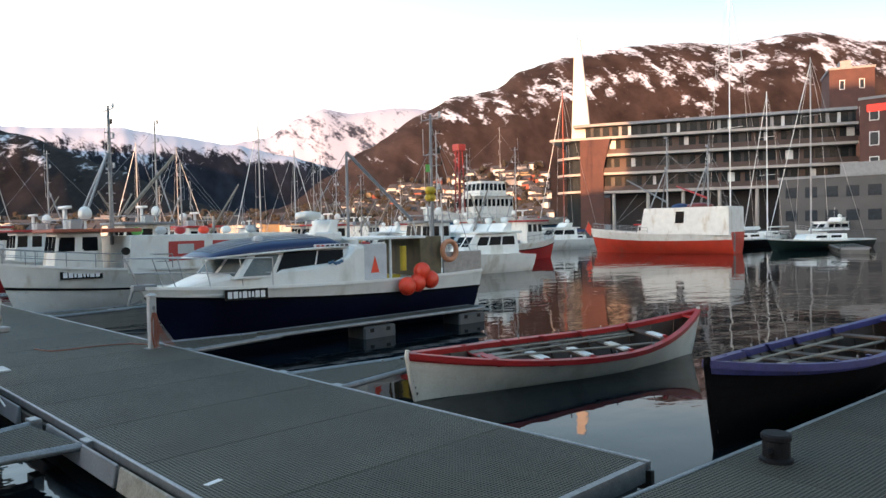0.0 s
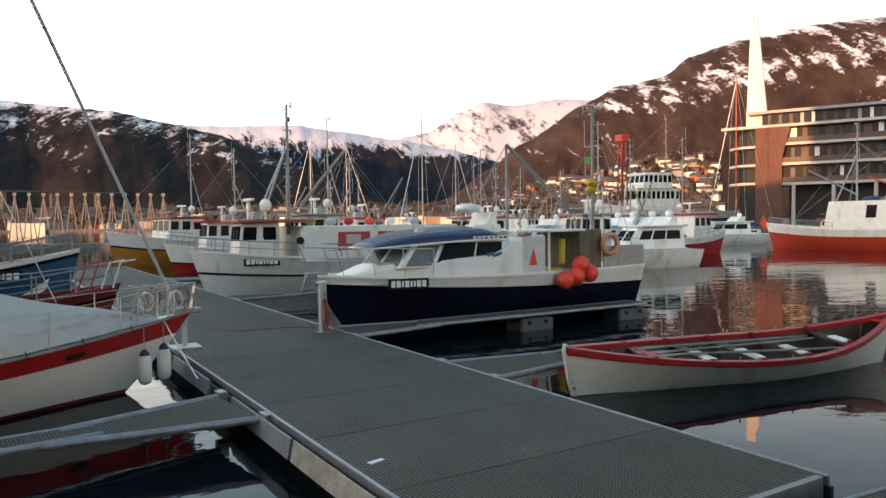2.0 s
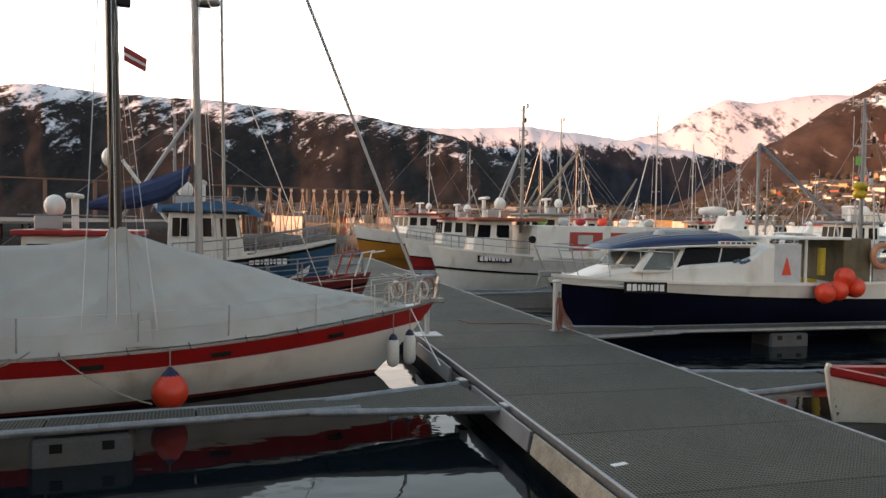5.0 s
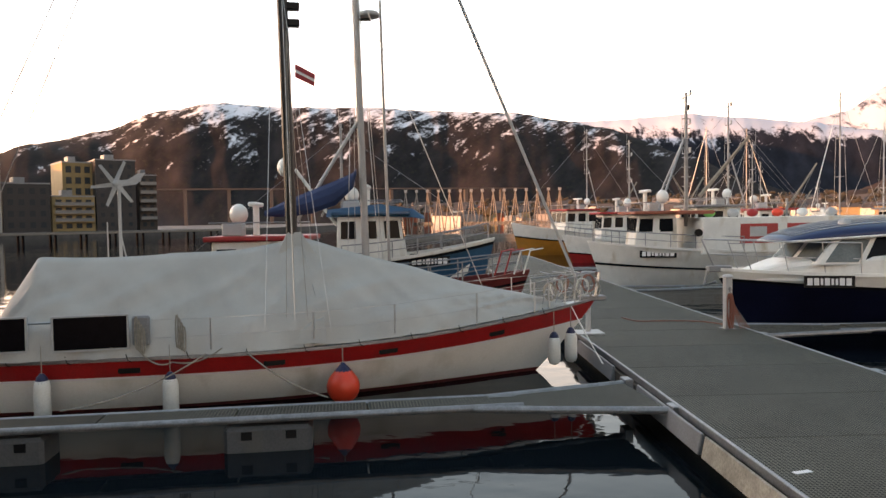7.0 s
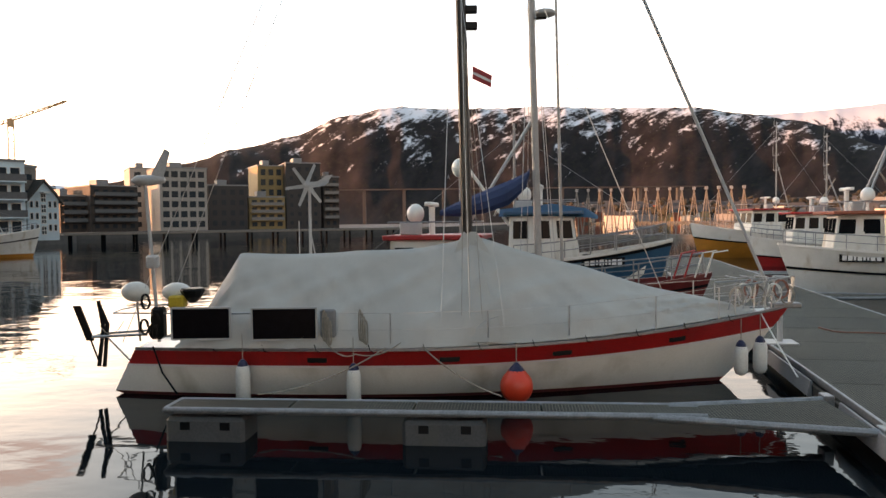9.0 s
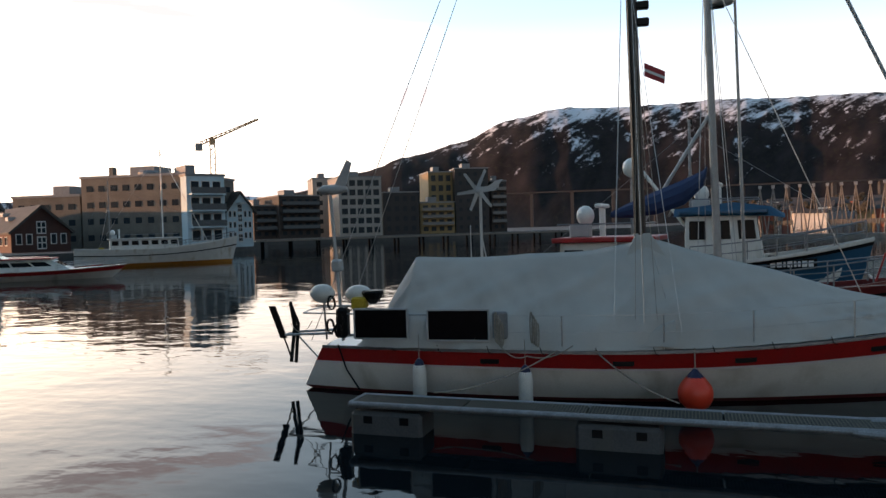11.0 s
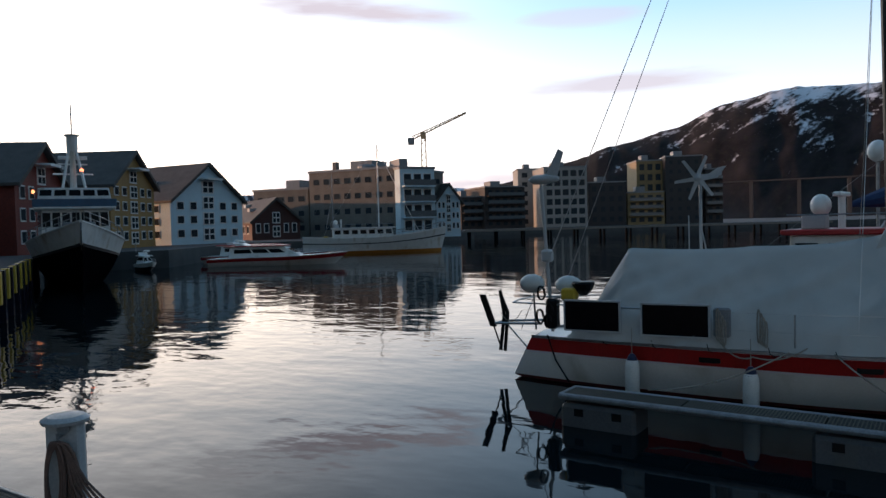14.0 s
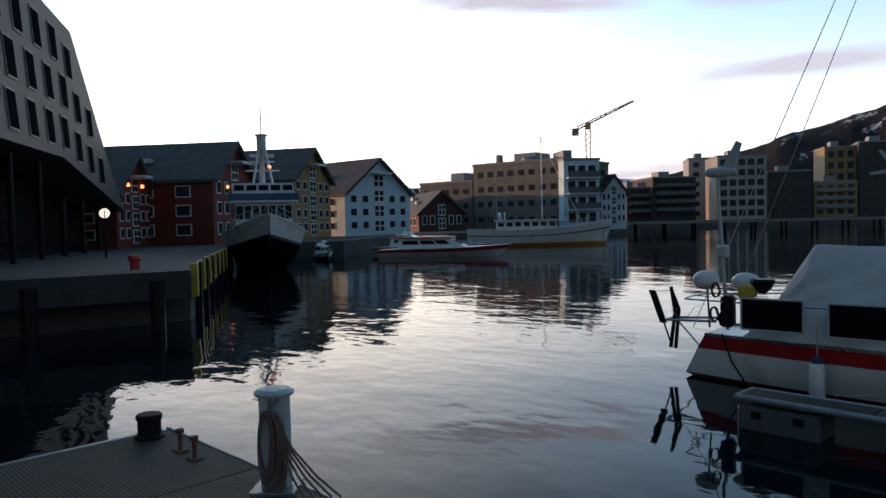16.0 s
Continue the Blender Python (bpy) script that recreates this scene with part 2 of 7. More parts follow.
def grate_mat():
    """Open steel grating: a fine rectangular mesh of bars over dark gaps."""
    m = MATS["deck_grating"] = bpy.data.materials.new("deck_grating")
    m.use_nodes = True
    n, l = m.node_tree.nodes, m.node_tree.links
    b = n["Principled BSDF"]
    c, br = n.new("ShaderNodeTexCoord"), n.new("ShaderNodeTexBrick")
    br.offset = 0.0
    br.inputs["Scale"].default_value = 1.0
    br.inputs["Brick Width"].default_value, br.inputs["Row Height"].default_value = 0.045, 0.045
    br.inputs["Mortar Size"].default_value, br.inputs["Mortar Smooth"].default_value = 0.009, 0.3
    br.inputs["Color1"].default_value = br.inputs["Color2"].default_value = (0.006, 0.006, 0.006, 1)
    br.inputs["Mortar"].default_value = (0.112, 0.104, 0.082, 1)
    l.new(c.outputs["Object"], br.inputs["Vector"])
    ns = n.new("ShaderNodeTexNoise")
    ns.inputs["Scale"].default_value, ns.inputs["Detail"].default_value = 0.9, 8
    l.new(c.outputs["Object"], ns.inputs["Vector"])
    mr = n.new("ShaderNodeMapRange")
    mr.inputs["To Min"].default_value, mr.inputs["To Max"].default_value = 0.65, 1.35
    l.new(ns.outputs["Fac"], mr.inputs["Value"])
    mx = n.new("ShaderNodeMixRGB")
    mx.blend_type, mx.inputs["Fac"].default_value = "MULTIPLY", 1.0
    l.new(br.outputs["Color"], mx.inputs["Color1"])
    l.new(mr.outputs["Result"], mx.inputs["Color2"])
    oi, hs, m2 = n.new("ShaderNodeObjectInfo"), n.new("ShaderNodeHueSaturation"), n.new("ShaderNodeMapRange")
    m2.inputs["To Min"].default_value, m2.inputs["To Max"].default_value = 0.85, 1.15
    l.new(oi.outputs["Random"], m2.inputs["Value"])
    l.new(m2.outputs["Result"], hs.inputs["Value"])
    l.new(mx.outputs["Color"], hs.inputs["Color"])
    l.new(hs.outputs["Color"], b.inputs["Base Color"])
    b.inputs["Roughness"].default_value = 0.7
    b.inputs["Specular IOR Level"].default_value = 0.22
    bp = n.new("ShaderNodeBump")
    bp.inputs["Strength"].default_value, bp.inputs["Distance"].default_value = 0.5, 0.01
    l.new(br.outputs["Fac"], bp.inputs["Height"])
    l.new(bp.outputs["Normal"], b.inputs["Normal"])
    return m


GRATE = grate_mat()


def water_mat():
    m = MATS["harbour_water"] = bpy.data.materials.new("harbour_water")
    m.use_nodes = True
    n, l = m.node_tree.nodes, m.node_tree.links
    b = n["Principled BSDF"]
    b.inputs["Base Color"].default_value = (0.003, 0.008, 0.011, 1)
    b.inputs["Roughness"].default_value, b.inputs["IOR"].default_value = 0.03, 1.25
    c = n.new("ShaderNodeTexCoord")
    hs = []
    for sc, st, loc in (((0.55, 0.9, 1), 1.0, 0), ((2.2, 3.4, 1), 0.22, 5), ((0.12, 0.22, 1), 2.2, 9)):
        mp_, ns = n.new("ShaderNodeMapping"), n.new("ShaderNodeTexNoise")
        mp_.inputs["Scale"].default_value, mp_.inputs["Location"].default_value = sc, (loc, loc, 0)
        mp_.inputs["Rotation"].default_value = (0, 0, radians(-40))
        ns.inputs["Scale"].default_value, ns.inputs["Detail"].default_value = 1.0, 2
        l.new(c.outputs["Object"], mp_.inputs["Vector"])
        l.new(mp_.outputs["Vector"], ns.inputs["Vector"])
        mu = n.new("ShaderNodeMath")
        mu.operation, mu.inputs[1].default_value = "MULTIPLY", st
        l.new(ns.outputs["Fac"], mu.inputs[0])
        hs.append(mu)
    # calm and breezy patches
    pn = n.new("ShaderNodeTexNoise")
    pn.inputs["Scale"].default_value, pn.inputs["Detail"].default_value = 0.035, 3
    l.new(c.outputs["Object"], pn.inputs["Vector"])
    pr = n.new("ShaderNodeMapRange")
    pr.inputs["From Min"].default_value, pr.inputs["From Max"].default_value = 0.38, 0.62
    pr.inputs["To Min"].default_value, pr.inputs["To Max"].default_value = 0.25, 1.5
    l.new(pn.outputs["Fac"], pr.inputs["Value"])
    a1, a2, m2 = n.new("ShaderNodeMath"), n.new("ShaderNodeMath"), n.new("ShaderNodeMath")
    m2.operation = "MULTIPLY"
    l.new(hs[0].outputs[0], a1.inputs[0])
    l.new(hs[1].outputs[0], a1.inputs[1])
    l.new(a1.outputs[0], m2.inputs[0])
    l.new(pr.outputs["Result"], m2.inputs[1])
    l.new(m2.outputs[0], a2.inputs[0])
    l.new(hs[2].outputs[0], a2.inputs[1])
    bp = n.new("ShaderNodeBump")
    bp.inputs["Strength"].default_value, bp.inputs["Distance"].default_value = 1.0, 0.019
    l.new(a2.outputs[0], bp.inputs["Height"])
    l.new(bp.outputs["Normal"], b.inputs["Normal"])
    return m


def mountain_mat(name, snow_from, snow_to, rock=(0.034, 0.024, 0.020), size=60.0, lean=0.5, bias=0.0, low=(0.03, 0.03, 0.02), snow=(0.68, 0.70, 0.75)):
    """Bare slopes with birch scrub below; snow lies in gullies and on the tops. The slope's own unwrapped metres carry the pattern."""
    m = bpy.data.materials.new(name)
    m.use_nodes = True
    n, l = m.node_tree.nodes, m.node_tree.links
    b = n["Principled BSDF"]
    b.inputs["Roughness"].default_value, b.inputs["Specular IOR Level"].default_value = 0.95, 0.05
    c = n.new("ShaderNodeTexCoord")
    sx = n.new("ShaderNodeSeparateXYZ")
    l.new(c.outputs["UV"], sx.inputs[0])

    def field(sc, stretch, turn, detail, rough, distort=0.0):
        mp_, ns = n.new("ShaderNodeMapping"), n.new("ShaderNodeTexNoise")
        mp_.vector_type = "TEXTURE"
        mp_.inputs["Rotation"].default_value = (0, 0, turn)
        mp_.inputs["Scale"].default_value = (sc, sc * stretch, 1)
        l.new(c.outputs["UV"], mp_.inputs["Vector"])
        l.new(mp_.outputs["Vector"], ns.inputs["Vector"])
        ns.inputs["Scale"].default_value, ns.inputs["Detail"].default_value = 1.0, detail
        ns.inputs["Roughness"].default_value, ns.inputs["Distortion"].default_value = rough, distort
        return ns.outputs["Fac"]

    def mth(op, p, q):
        nd = n.new("ShaderNodeMath")
        nd.operation = op
        for k, v in enumerate((p, q)):
            if isinstance(v, (int, float)):
                nd.inputs[k].default_value = v
            else:
                l.new(v, nd.inputs[k])
        return nd.outputs[0]

    hgt = n.new("ShaderNodeMapRange")
    hgt.inputs["From Min"].default_value, hgt.inputs["From Max"].default_value = snow_from, snow_to
    hgt.inputs["To Min"].default_value, hgt.inputs["To Max"].default_value = -0.15, 0.07
    hgt.clamp = False
    l.new(sx.outputs["Y"], hgt.inputs["Value"])
    gully = field(size * 0.42, 2.4, lean, 8, 0.6, 0.5)
    patch = field(size * 2.2, 0.8, 0.1, 4, 0.5, 0.3)
    fine = field(size * 0.12, 1.4, lean * 1.3, 6, 0.65)
    mixd = mth("ADD", mth("ADD", mth("MULTIPLY", gully, 0.55), mth("MULTIPLY", patch, 0.33)), mth("MULTIPLY", fine, 0.26))
    mixd = mth("ADD", mth("MULTIPLY", mixd, 1.7), -0.40)
    tot = mth("ADD", mth("ADD", mixd, mth("MINIMUM", hgt.outputs["Result"], 0.2)), bias)
    r = n.new("ShaderNodeValToRGB")
    r.color_ramp.elements[0].position, r.color_ramp.elements[1].position = 0.57, 0.70
    l.new(tot, r.inputs["Fac"])
    tone = field(size * 0.7, 1.8, lean, 10, 0.6)
    r2 = n.new("ShaderNodeValToRGB")
    r2.color_ramp.elements[0].color = (*[v * 0.55 for v in rock], 1)
    r2.color_ramp.elements[1].color = (*[v * 1.5 for v in rock], 1)
    r2.color_ramp.elements[0].position, r2.color_ramp.elements[1].position = 0.35, 0.68
    l.new(tone, r2.inputs["Fac"])
    scrub = n.new("ShaderNodeMixRGB")
    scrub.inputs["Color2"].default_value = (*low, 1)
    sr = n.new("ShaderNodeValToRGB")
    sr.color_ramp.elements[0].position, sr.color_ramp.elements[1].position = 0.52, 0.64
    l.new(field(size * 0.2, 0.9, 0.0, 8, 0.7), sr.inputs["Fac"])
    l.new(mth("MULTIPLY", sr.outputs["Color"], 0.6), scrub.inputs["Fac"])
    l.new(r2.outputs["Color"], scrub.inputs["Color1"])
    mx = n.new("ShaderNodeMixRGB")
    mx.inputs["Color2"].default_value = (*snow, 1)
    l.new(r.outputs["Color"], mx.inputs["Fac"])
    l.new(scrub.outputs["Color"], mx.inputs["Color1"])
    l.new(mx.outputs["Color"], b.inputs["Base Color"])
    return m


# ---- mesh helpers ----
def thing(name, label, category, x=0, y=0, z=0, rz=0, group="", kind=""):
    ob = new(name)
    ob.empty_display_size = 0.2
    ob.matrix_world = pose(x, y, z, 0, 0, rz)
    return tagged(ob, label, category, group, kind)


def part(name, bm, material, parent=None, label="", smooth=False, bevel=0.0):
    if bevel:
        bmesh.ops.bevel(bm, geom=list(bm.edges), offset=bevel, segments=1, affect="EDGES", clamp_overlap=True)
    bmesh.ops.recalc_face_normals(bm, faces=list(bm.faces))
    me = bpy.data.meshes.new(name)
    bm.to_mesh(me)
    bm.free()
    if smooth:
        me.shade_smooth()
    me.materials.append(material)
    ob = new(name, me)
    if parent is not None:
        ob.parent = parent
    if label:
        ob["label"] = label
    return ob


def B():
    return bmesh.new()


def box(bm, x0, x1, y0, y1, z0, z1):
    v = [bm.verts.new(p) for p in ((x0, y0, z0), (x1, y0, z0), (x1, y1, z0), (x0, y1, z0), (x0, y0, z1), (x1, y0, z1), (x1, y1, z1), (x0, y1, z1))]
    for f in ((0, 3, 2, 1), (4, 5, 6, 7), (0, 1, 5, 4), (1, 2, 6, 5), (2, 3, 7, 6), (3, 0, 4, 7)):
        bm.faces.new([v[i] for i in f])
    return bm


def tube(bm, p, q, r, r2=None, n=8):
    p, q, r2 = Vector(p), Vector(q), r if r2 is None else r2
    d = (q - p).normalized()
    a = d.orthogonal().normalized()
    c = d.cross(a)
    ring = lambda o, s: [bm.verts.new(o + s * (math.cos(t) * a + math.sin(t) * c)) for t in (2 * math.pi * i / n for i in range(n))]
    u, v = ring(p, r), ring(q, max(r2, 1e-4))
    for i in range(n):
        bm.faces.new((u[i], u[(i + 1) % n], v[(i + 1) % n], v[i]))
    bm.faces.new(u[::-1]), bm.faces.new(v)
    return bm


def pipe(bm, pts, r, n=6):
    """A swept round bar through the points, as one piece."""
    pts = [Vector(p) for p in pts]
    rings, side = [], None
    for i, p in enumerate(pts):
        d = (pts[min(i + 1, len(pts) - 1)] - pts[max(i - 1, 0)]).normalized()
        side = d.orthogonal().normalized() if side is None else (side - side.dot(d) * d).normalized()
        up = d.cross(side)
        rings.append([p + r * (math.cos(t) * side + math.sin(t) * up) for t in (2 * math.pi * k / n for k in range(n))])
    return loft(bm, rings)


def ball(bm, c, r, s=(1, 1, 1), u=14, v=9):
    bmesh.ops.create_uvsphere(bm, u_segments=u, v_segments=v, radius=r, matrix=Matrix.Translation(c) @ Matrix.Diagonal((*s, 1)))
    return bm


def lathe(bm, prof, c=(0, 0, 0), n=14):
    """A turned body from (radius, z) rings."""
    rings = [[bm.verts.new((c[0] + r * math.cos(2 * math.pi * i / n), c[1] + r * math.sin(2 * math.pi * i / n), c[2] + z)) for i in range(n)] for r, z in prof]
    for a, b in zip(rings, rings[1:]):
        for i in range(n):
            bm.faces.new((a[i], a[(i + 1) % n], b[(i + 1) % n], b[i]))
    bm.faces.new(rings[0][::-1]), bm.faces.new(rings[-1])
    return bm


def slab(bm, outline, lo, hi, axis="z"):
    """An outline pushed from lo to hi along an axis."""
    put = {"z": lambda a, b, c: (a, b, c), "y": lambda a, b, c: (a, c, b), "x": lambda a, b, c: (c, a, b)}[axis]
    u, v = [bm.verts.new(put(a, b, lo)) for a, b in outline], [bm.verts.new(put(a, b, hi)) for a, b in outline]
    bm.faces.new(u[::-1]), bm.faces.new(v)
    for i in range(len(u)):
        j = (i + 1) % len(u)
        bm.faces.new((u[i], u[j], v[j], v[i]))
    return bm


def loft(bm, rings, closed=True, caps=True):
    rs = [[bm.verts.new(p) for p in r] for r in rings]
    k = len(rs[0])
    for a, b in zip(rs, rs[1:]):
        for i in range(k if closed else k - 1):
            bm.faces.new((a[i], a[(i + 1) % k], b[(i + 1) % k], b[i]))
    if caps and closed:
        bm.faces.new(rs[0][::-1]), bm.faces.new(rs[-1])
    return bm


def text(name, body, size, m, parent, material, extrude=0.004):
    cu = bpy.data.curves.new(name, "FONT")
    cu.body, cu.size, cu.extrude, cu.align_x, cu.align_y = body, size, extrude, "CENTER", "CENTER"
    cu.materials.append(material)
    ob = new(name, cu)
    ob.parent = parent
    ob.matrix_local = m
    return ob


def sag(p, q, drop, n=10):
    p, q = Vector(p), Vector(q)
    return [p.lerp(q, i / n) - Vector((0, 0, drop * 4 * (i / n) * (1 - i / n))) for i in range(n + 1)]


class Hull:
    """A hull along +x (stern at 0, bow tip at length) with planked bands from keel to sheer."""

    def __init__(self, length, beam, stern_z, mid_z, bow_z, rake=0.8, stern=0.8, draft=0.4, counter=0.0, full=2.3, fine=0.9, low=0.3, aft=0.0, under=0.0):
        self.l, self.b, self.zs, self.zm, self.zb = length, beam, stern_z, mid_z, bow_z
        self.rake, self.stern, self.draft, self.counter, self.full, self.fine, self.low = rake, stern, draft, counter, full, fine, low
        self.aft, self.under = aft, under

    def half(self, s):
        if s < 0.45:
            k = s / 0.45
            return self.b / 2 * (self.stern + (1 - self.stern) * (1 - (1 - k) ** 2))
        return self.b / 2 * max(0.012, 1 - ((s - 0.45) / 0.55) ** self.full)

    def sheer(self, s):
        return self.zm + ((self.zs - self.zm) * ((0.4 - s) / 0.4) ** 2 if s < 0.4 else (self.zb - self.zm) * ((s - 0.4) / 0.6) ** 2)

    def at(self, s, f, side=1, out=0.0):
        z = -self.draft + f * (self.sheer(s) + self.draft)
        g = max(f, 0.0) ** (self.low + self.fine * s ** 3)
        x = self.aft + (self.l - self.aft) * s + self.under * max(0, 0.36 - f) * (1 - s) ** 4 - self.rake * max(0, 1 - f) ** 1.15 * s ** 4 + self.counter * max(0, 1 - f) * (1 - s) ** 4
        return Vector((x, side * (self.half(s) * g + out), z))

    def f_at(self, z):
        return lambda s: (z + self.draft) / (self.sheer(s) + self.draft)

    def band(self, name, f0, f1, material, parent, label="", rows=4, n=26, out=0.0, s0=0.0, s1=1.0):
        bm = B()
        fa, fb = (f if callable(f) else (lambda s, v=f: v) for f in (f0, f1))
        for side in (1, -1):
            grid = []
            o0, o1 = out if isinstance(out, tuple) else (out, out)
            for i in range(n + 1):
                s = s0 + (s1 - s0) * i / n
                grid.append([bm.verts.new(self.at(s, fa(s) + (fb(s) - fa(s)) * j / rows, side, o0 + (o1 - o0) * j / rows)) for j in range(rows + 1)])
            for a, b in zip(grid, grid[1:]):
                for j in range(rows):
                    bm.faces.new((a[j], b[j], b[j + 1], a[j + 1]))
        return part(name, bm, material, parent, label, smooth=True)

    def transom(self, material, parent, label="", f0=0.0, f1=1.0):
        bm = B()
        fs = [f0 + (f1 - f0) * i / 8 for i in range(9)]
        rows_ = [(bm.verts.new(self.at(0, f, 1)), bm.verts.new(self.at(0, f, -1))) for f in fs if f > 0.001]
        for a, b in zip(rows_, rows_[1:]):
            bm.faces.new((a[0], b[0], b[1], a[1]))
        return part("transom", bm, material, parent, label)

    def deck(self, material, parent, drop=0.06, f=None, s0=0.0, s1=1.0, name="deck", label="", n=24):
        bm, prev = B(), None
        for i in range(n + 1):
            s = s0 + (s1 - s0) * i / n
            ff = 1 - drop / (self.sheer(s) + self.draft)
            row = [bm.verts.new(p) for p in (self.at(s, ff, 1, -0.004), self.at(s, ff, 0, 0) + Vector((0, 0, 0.05)), self.at(s, ff, -1, -0.004))]
            if prev:
                for j in (0, 1):
                    bm.faces.new((prev[j], row[j], row[j + 1], prev[j + 1]))
            prev = row
        return part(name, bm, material, parent, label)

    def rail(self, name, material, parent, r=0.035, f=1.0, lift=0.0, s0=0.0, s1=1.0, n=26, label="", wide=1.0):
        """A capping strip along both sheers."""
        bm = B()
        for side in (1, -1):
            rings = []
            for i in range(n + 1):
                s = s0 + (s1 - s0) * i / n
                c = self.at(s, f, side) + Vector((0, 0, lift))
                rings.append([c + Vector((0, dy * r * wide, dz * r)) for dy, dz in ((-1, -1), (1, -1), (1, 1), (-1, 1))])
            loft(bm, rings)
        return part(name, bm, material, parent, label)


# ---- water and distance ----
bm = B()
for ring_r in (0,):
    vs = [bm.verts.new((4800 * math.cos(t), 4800 * math.sin(t), 0)) for t in (2 * math.pi * i / 64 for i in range(64))]
    bm.faces.new(vs)
tagged(part("water", bm, water_mat()), "calm dark harbour water with small ripples", "water", kind="structure")


def ridge_el(pts, az):
    for (a0, e0), (a1, e1) in zip(pts, pts[1:]):
        if a1 <= az <= a0:
            k = (a0 - az) / (a0 - a1)
            k = k * k * (3 - 2 * k) * 0.5 + k * 0.5
            return e0 + (e1 - e0) * k
    return pts[0][1] if az > pts[0][0] else pts[-1][1]


def slope_at(pts, near, far, az, u, rough=1.0):
    el = ridge_el(pts, az)
    d = near + (far - near) * u
    a = radians(az)
    p = Vector((-math.sin(a) * d, math.cos(a) * d, 0))
    q = p * 0.006
    gully = noise.fractal(Vector((az * 0.16, u * 1.2, near * 0.01)), 1.0, 2.0, 5)
    p.z = far * math.tan(radians(el)) * (0.3 * u + 0.7 * u * u * (3 - 2 * u)) + rough * far * 0.012 * gully * math.sin(math.pi * min(1, u)) + rough * far * 0.0016 * noise.noise(Vector((az * 1.5, 3, 1))) * u
    if u <= 0:
        p.z = -2
    return p


def mountain(name, label, pts, near, far, material, step=0.25, rows=46, rough=1.0):
    bm, prev = B(), None
    uv = bm.loops.layers.uv.new("slope")
    n = int((pts[0][0] - pts[-1][0]) / step)
    for i in range(n + 1):
        az = pts[0][0] - i * step
        col = [bm.verts.new(slope_at(pts, near, far, az, j / rows, rough)) for j in range(rows + 1)]
        back = col[-1].co.copy()
        col.append(bm.verts.new((back.x * 1.25, back.y * 1.25, -5)))
        if prev:
            for j in range(len(col) - 1):
                f = bm.faces.new((prev[j], col[j], col[j + 1], prev[j + 1]))
                for lp, a in zip(f.loops, (az + step, az, az, az + step)):
                    lp[uv].uv = (-radians(a) * (near + far) / 2, lp.vert.co.z)
        prev = col
    return tagged(part(name, bm, material, smooth=True), label, "mountain", kind="structure")


LEFT_RIDGE = [(52, 0.8), (46, 2.1), (41, 3.2), (36, 4.6), (32, 5.8), (28, 6.8), (24.7, 8.2), (20, 9.0), (15, 8.8), (8, 8.75), (2.5, 8.5), (-2, 8.2), (-6, 7.55), (-9.5, 6.8), (-12, 5.8), (-15, 4.6), (-20, 2.4), (-25, 0.4)]
SNOW_RIDGE = [(4, 6.6), (-7, 7.4), (-10, 7.4), (-15, 7.55), (-19, 7.1), (-23, 6.5), (-27, 5.7), (-31, 4.7), (-36, 2.5), (-42, 0.5)]
PEAK_RIDGE = [(-19, 5.6), (-25.5, 7.0), (-28, 8.5), (-30, 9.25), (-32, 8.9), (-35.5, 9.3), (-40, 9.0), (-48, 6)]
RIGHT_RIDGE = [(-24, 0.5), (-27, 2.0), (-30.2, 4.1), (-33, 6.1), (-38, 9.0), (-40, 10.0), (-43.5, 10.4), (-45.3, 11.7), (-49, 12.6), (-55, 13.0), (-58, 13.0), (-61, 12.6), (-65.4, 12.8), (-70, 11.7), (-82, 9), (-100, 5), (-115, 1)]
mountain("mountain_west", "dark heather slope with patchy snow on the top", LEFT_RIDGE, 900, 1700, mountain_mat("west_slope", 105, 255, (0.021, 0.017, 0.018), 44, -0.75, 0.02))
# plateau and peak: blue-grey shade is put into the snow and rock colours
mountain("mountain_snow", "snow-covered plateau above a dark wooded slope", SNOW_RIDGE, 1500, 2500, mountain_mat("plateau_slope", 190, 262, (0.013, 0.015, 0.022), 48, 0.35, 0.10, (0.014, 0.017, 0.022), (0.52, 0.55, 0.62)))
mountain("mountain_peak", "distant alpine peak under deep snow", PEAK_RIDGE, 2700, 3600, mountain_mat("peak_snow_shade_tint", 60, 700, (0.05, 0.06, 0.085), 110, 0.7, 0.17, (0.06, 0.07, 0.1), (0.40, 0.44, 0.52)), rough=0.7)
mountain("mountain_east", "brown birch mountainside with snow gullies", RIGHT_RIDGE, 520, 1350, mountain_mat("east_slope", 95, 320, (0.050, 0.030, 0.024), 36, 0.55, 0.012, (0.04, 0.028, 0.018)))
mountain("backdrop_hills", "low far hills with snow under the evening sky", [(112, 1.5), (85, 2.4), (62, 2.6), (56, 3.0), (50, 2.9), (45, 2.9), (40, 2.6), (33, 1)], 2600, 3400, mountain_mat("far_hills", 60, 160, (0.03, 0.03, 0.04), 60, 0.2), step=0.5, rows=20)

# ---- marina ----
TILT = 5.0
UX, UY = math.cos(radians(TILT)), math.sin(radians(TILT))
EDGE = (3.48, 6.2)


def mar(a, b, z=0.0):
    """Marina plan to world: a across the long pontoon from its west edge, b along it."""
    return Vector((EDGE[0] + a * UX - b * UY, EDGE[1] + a * UY + b * UX, z))


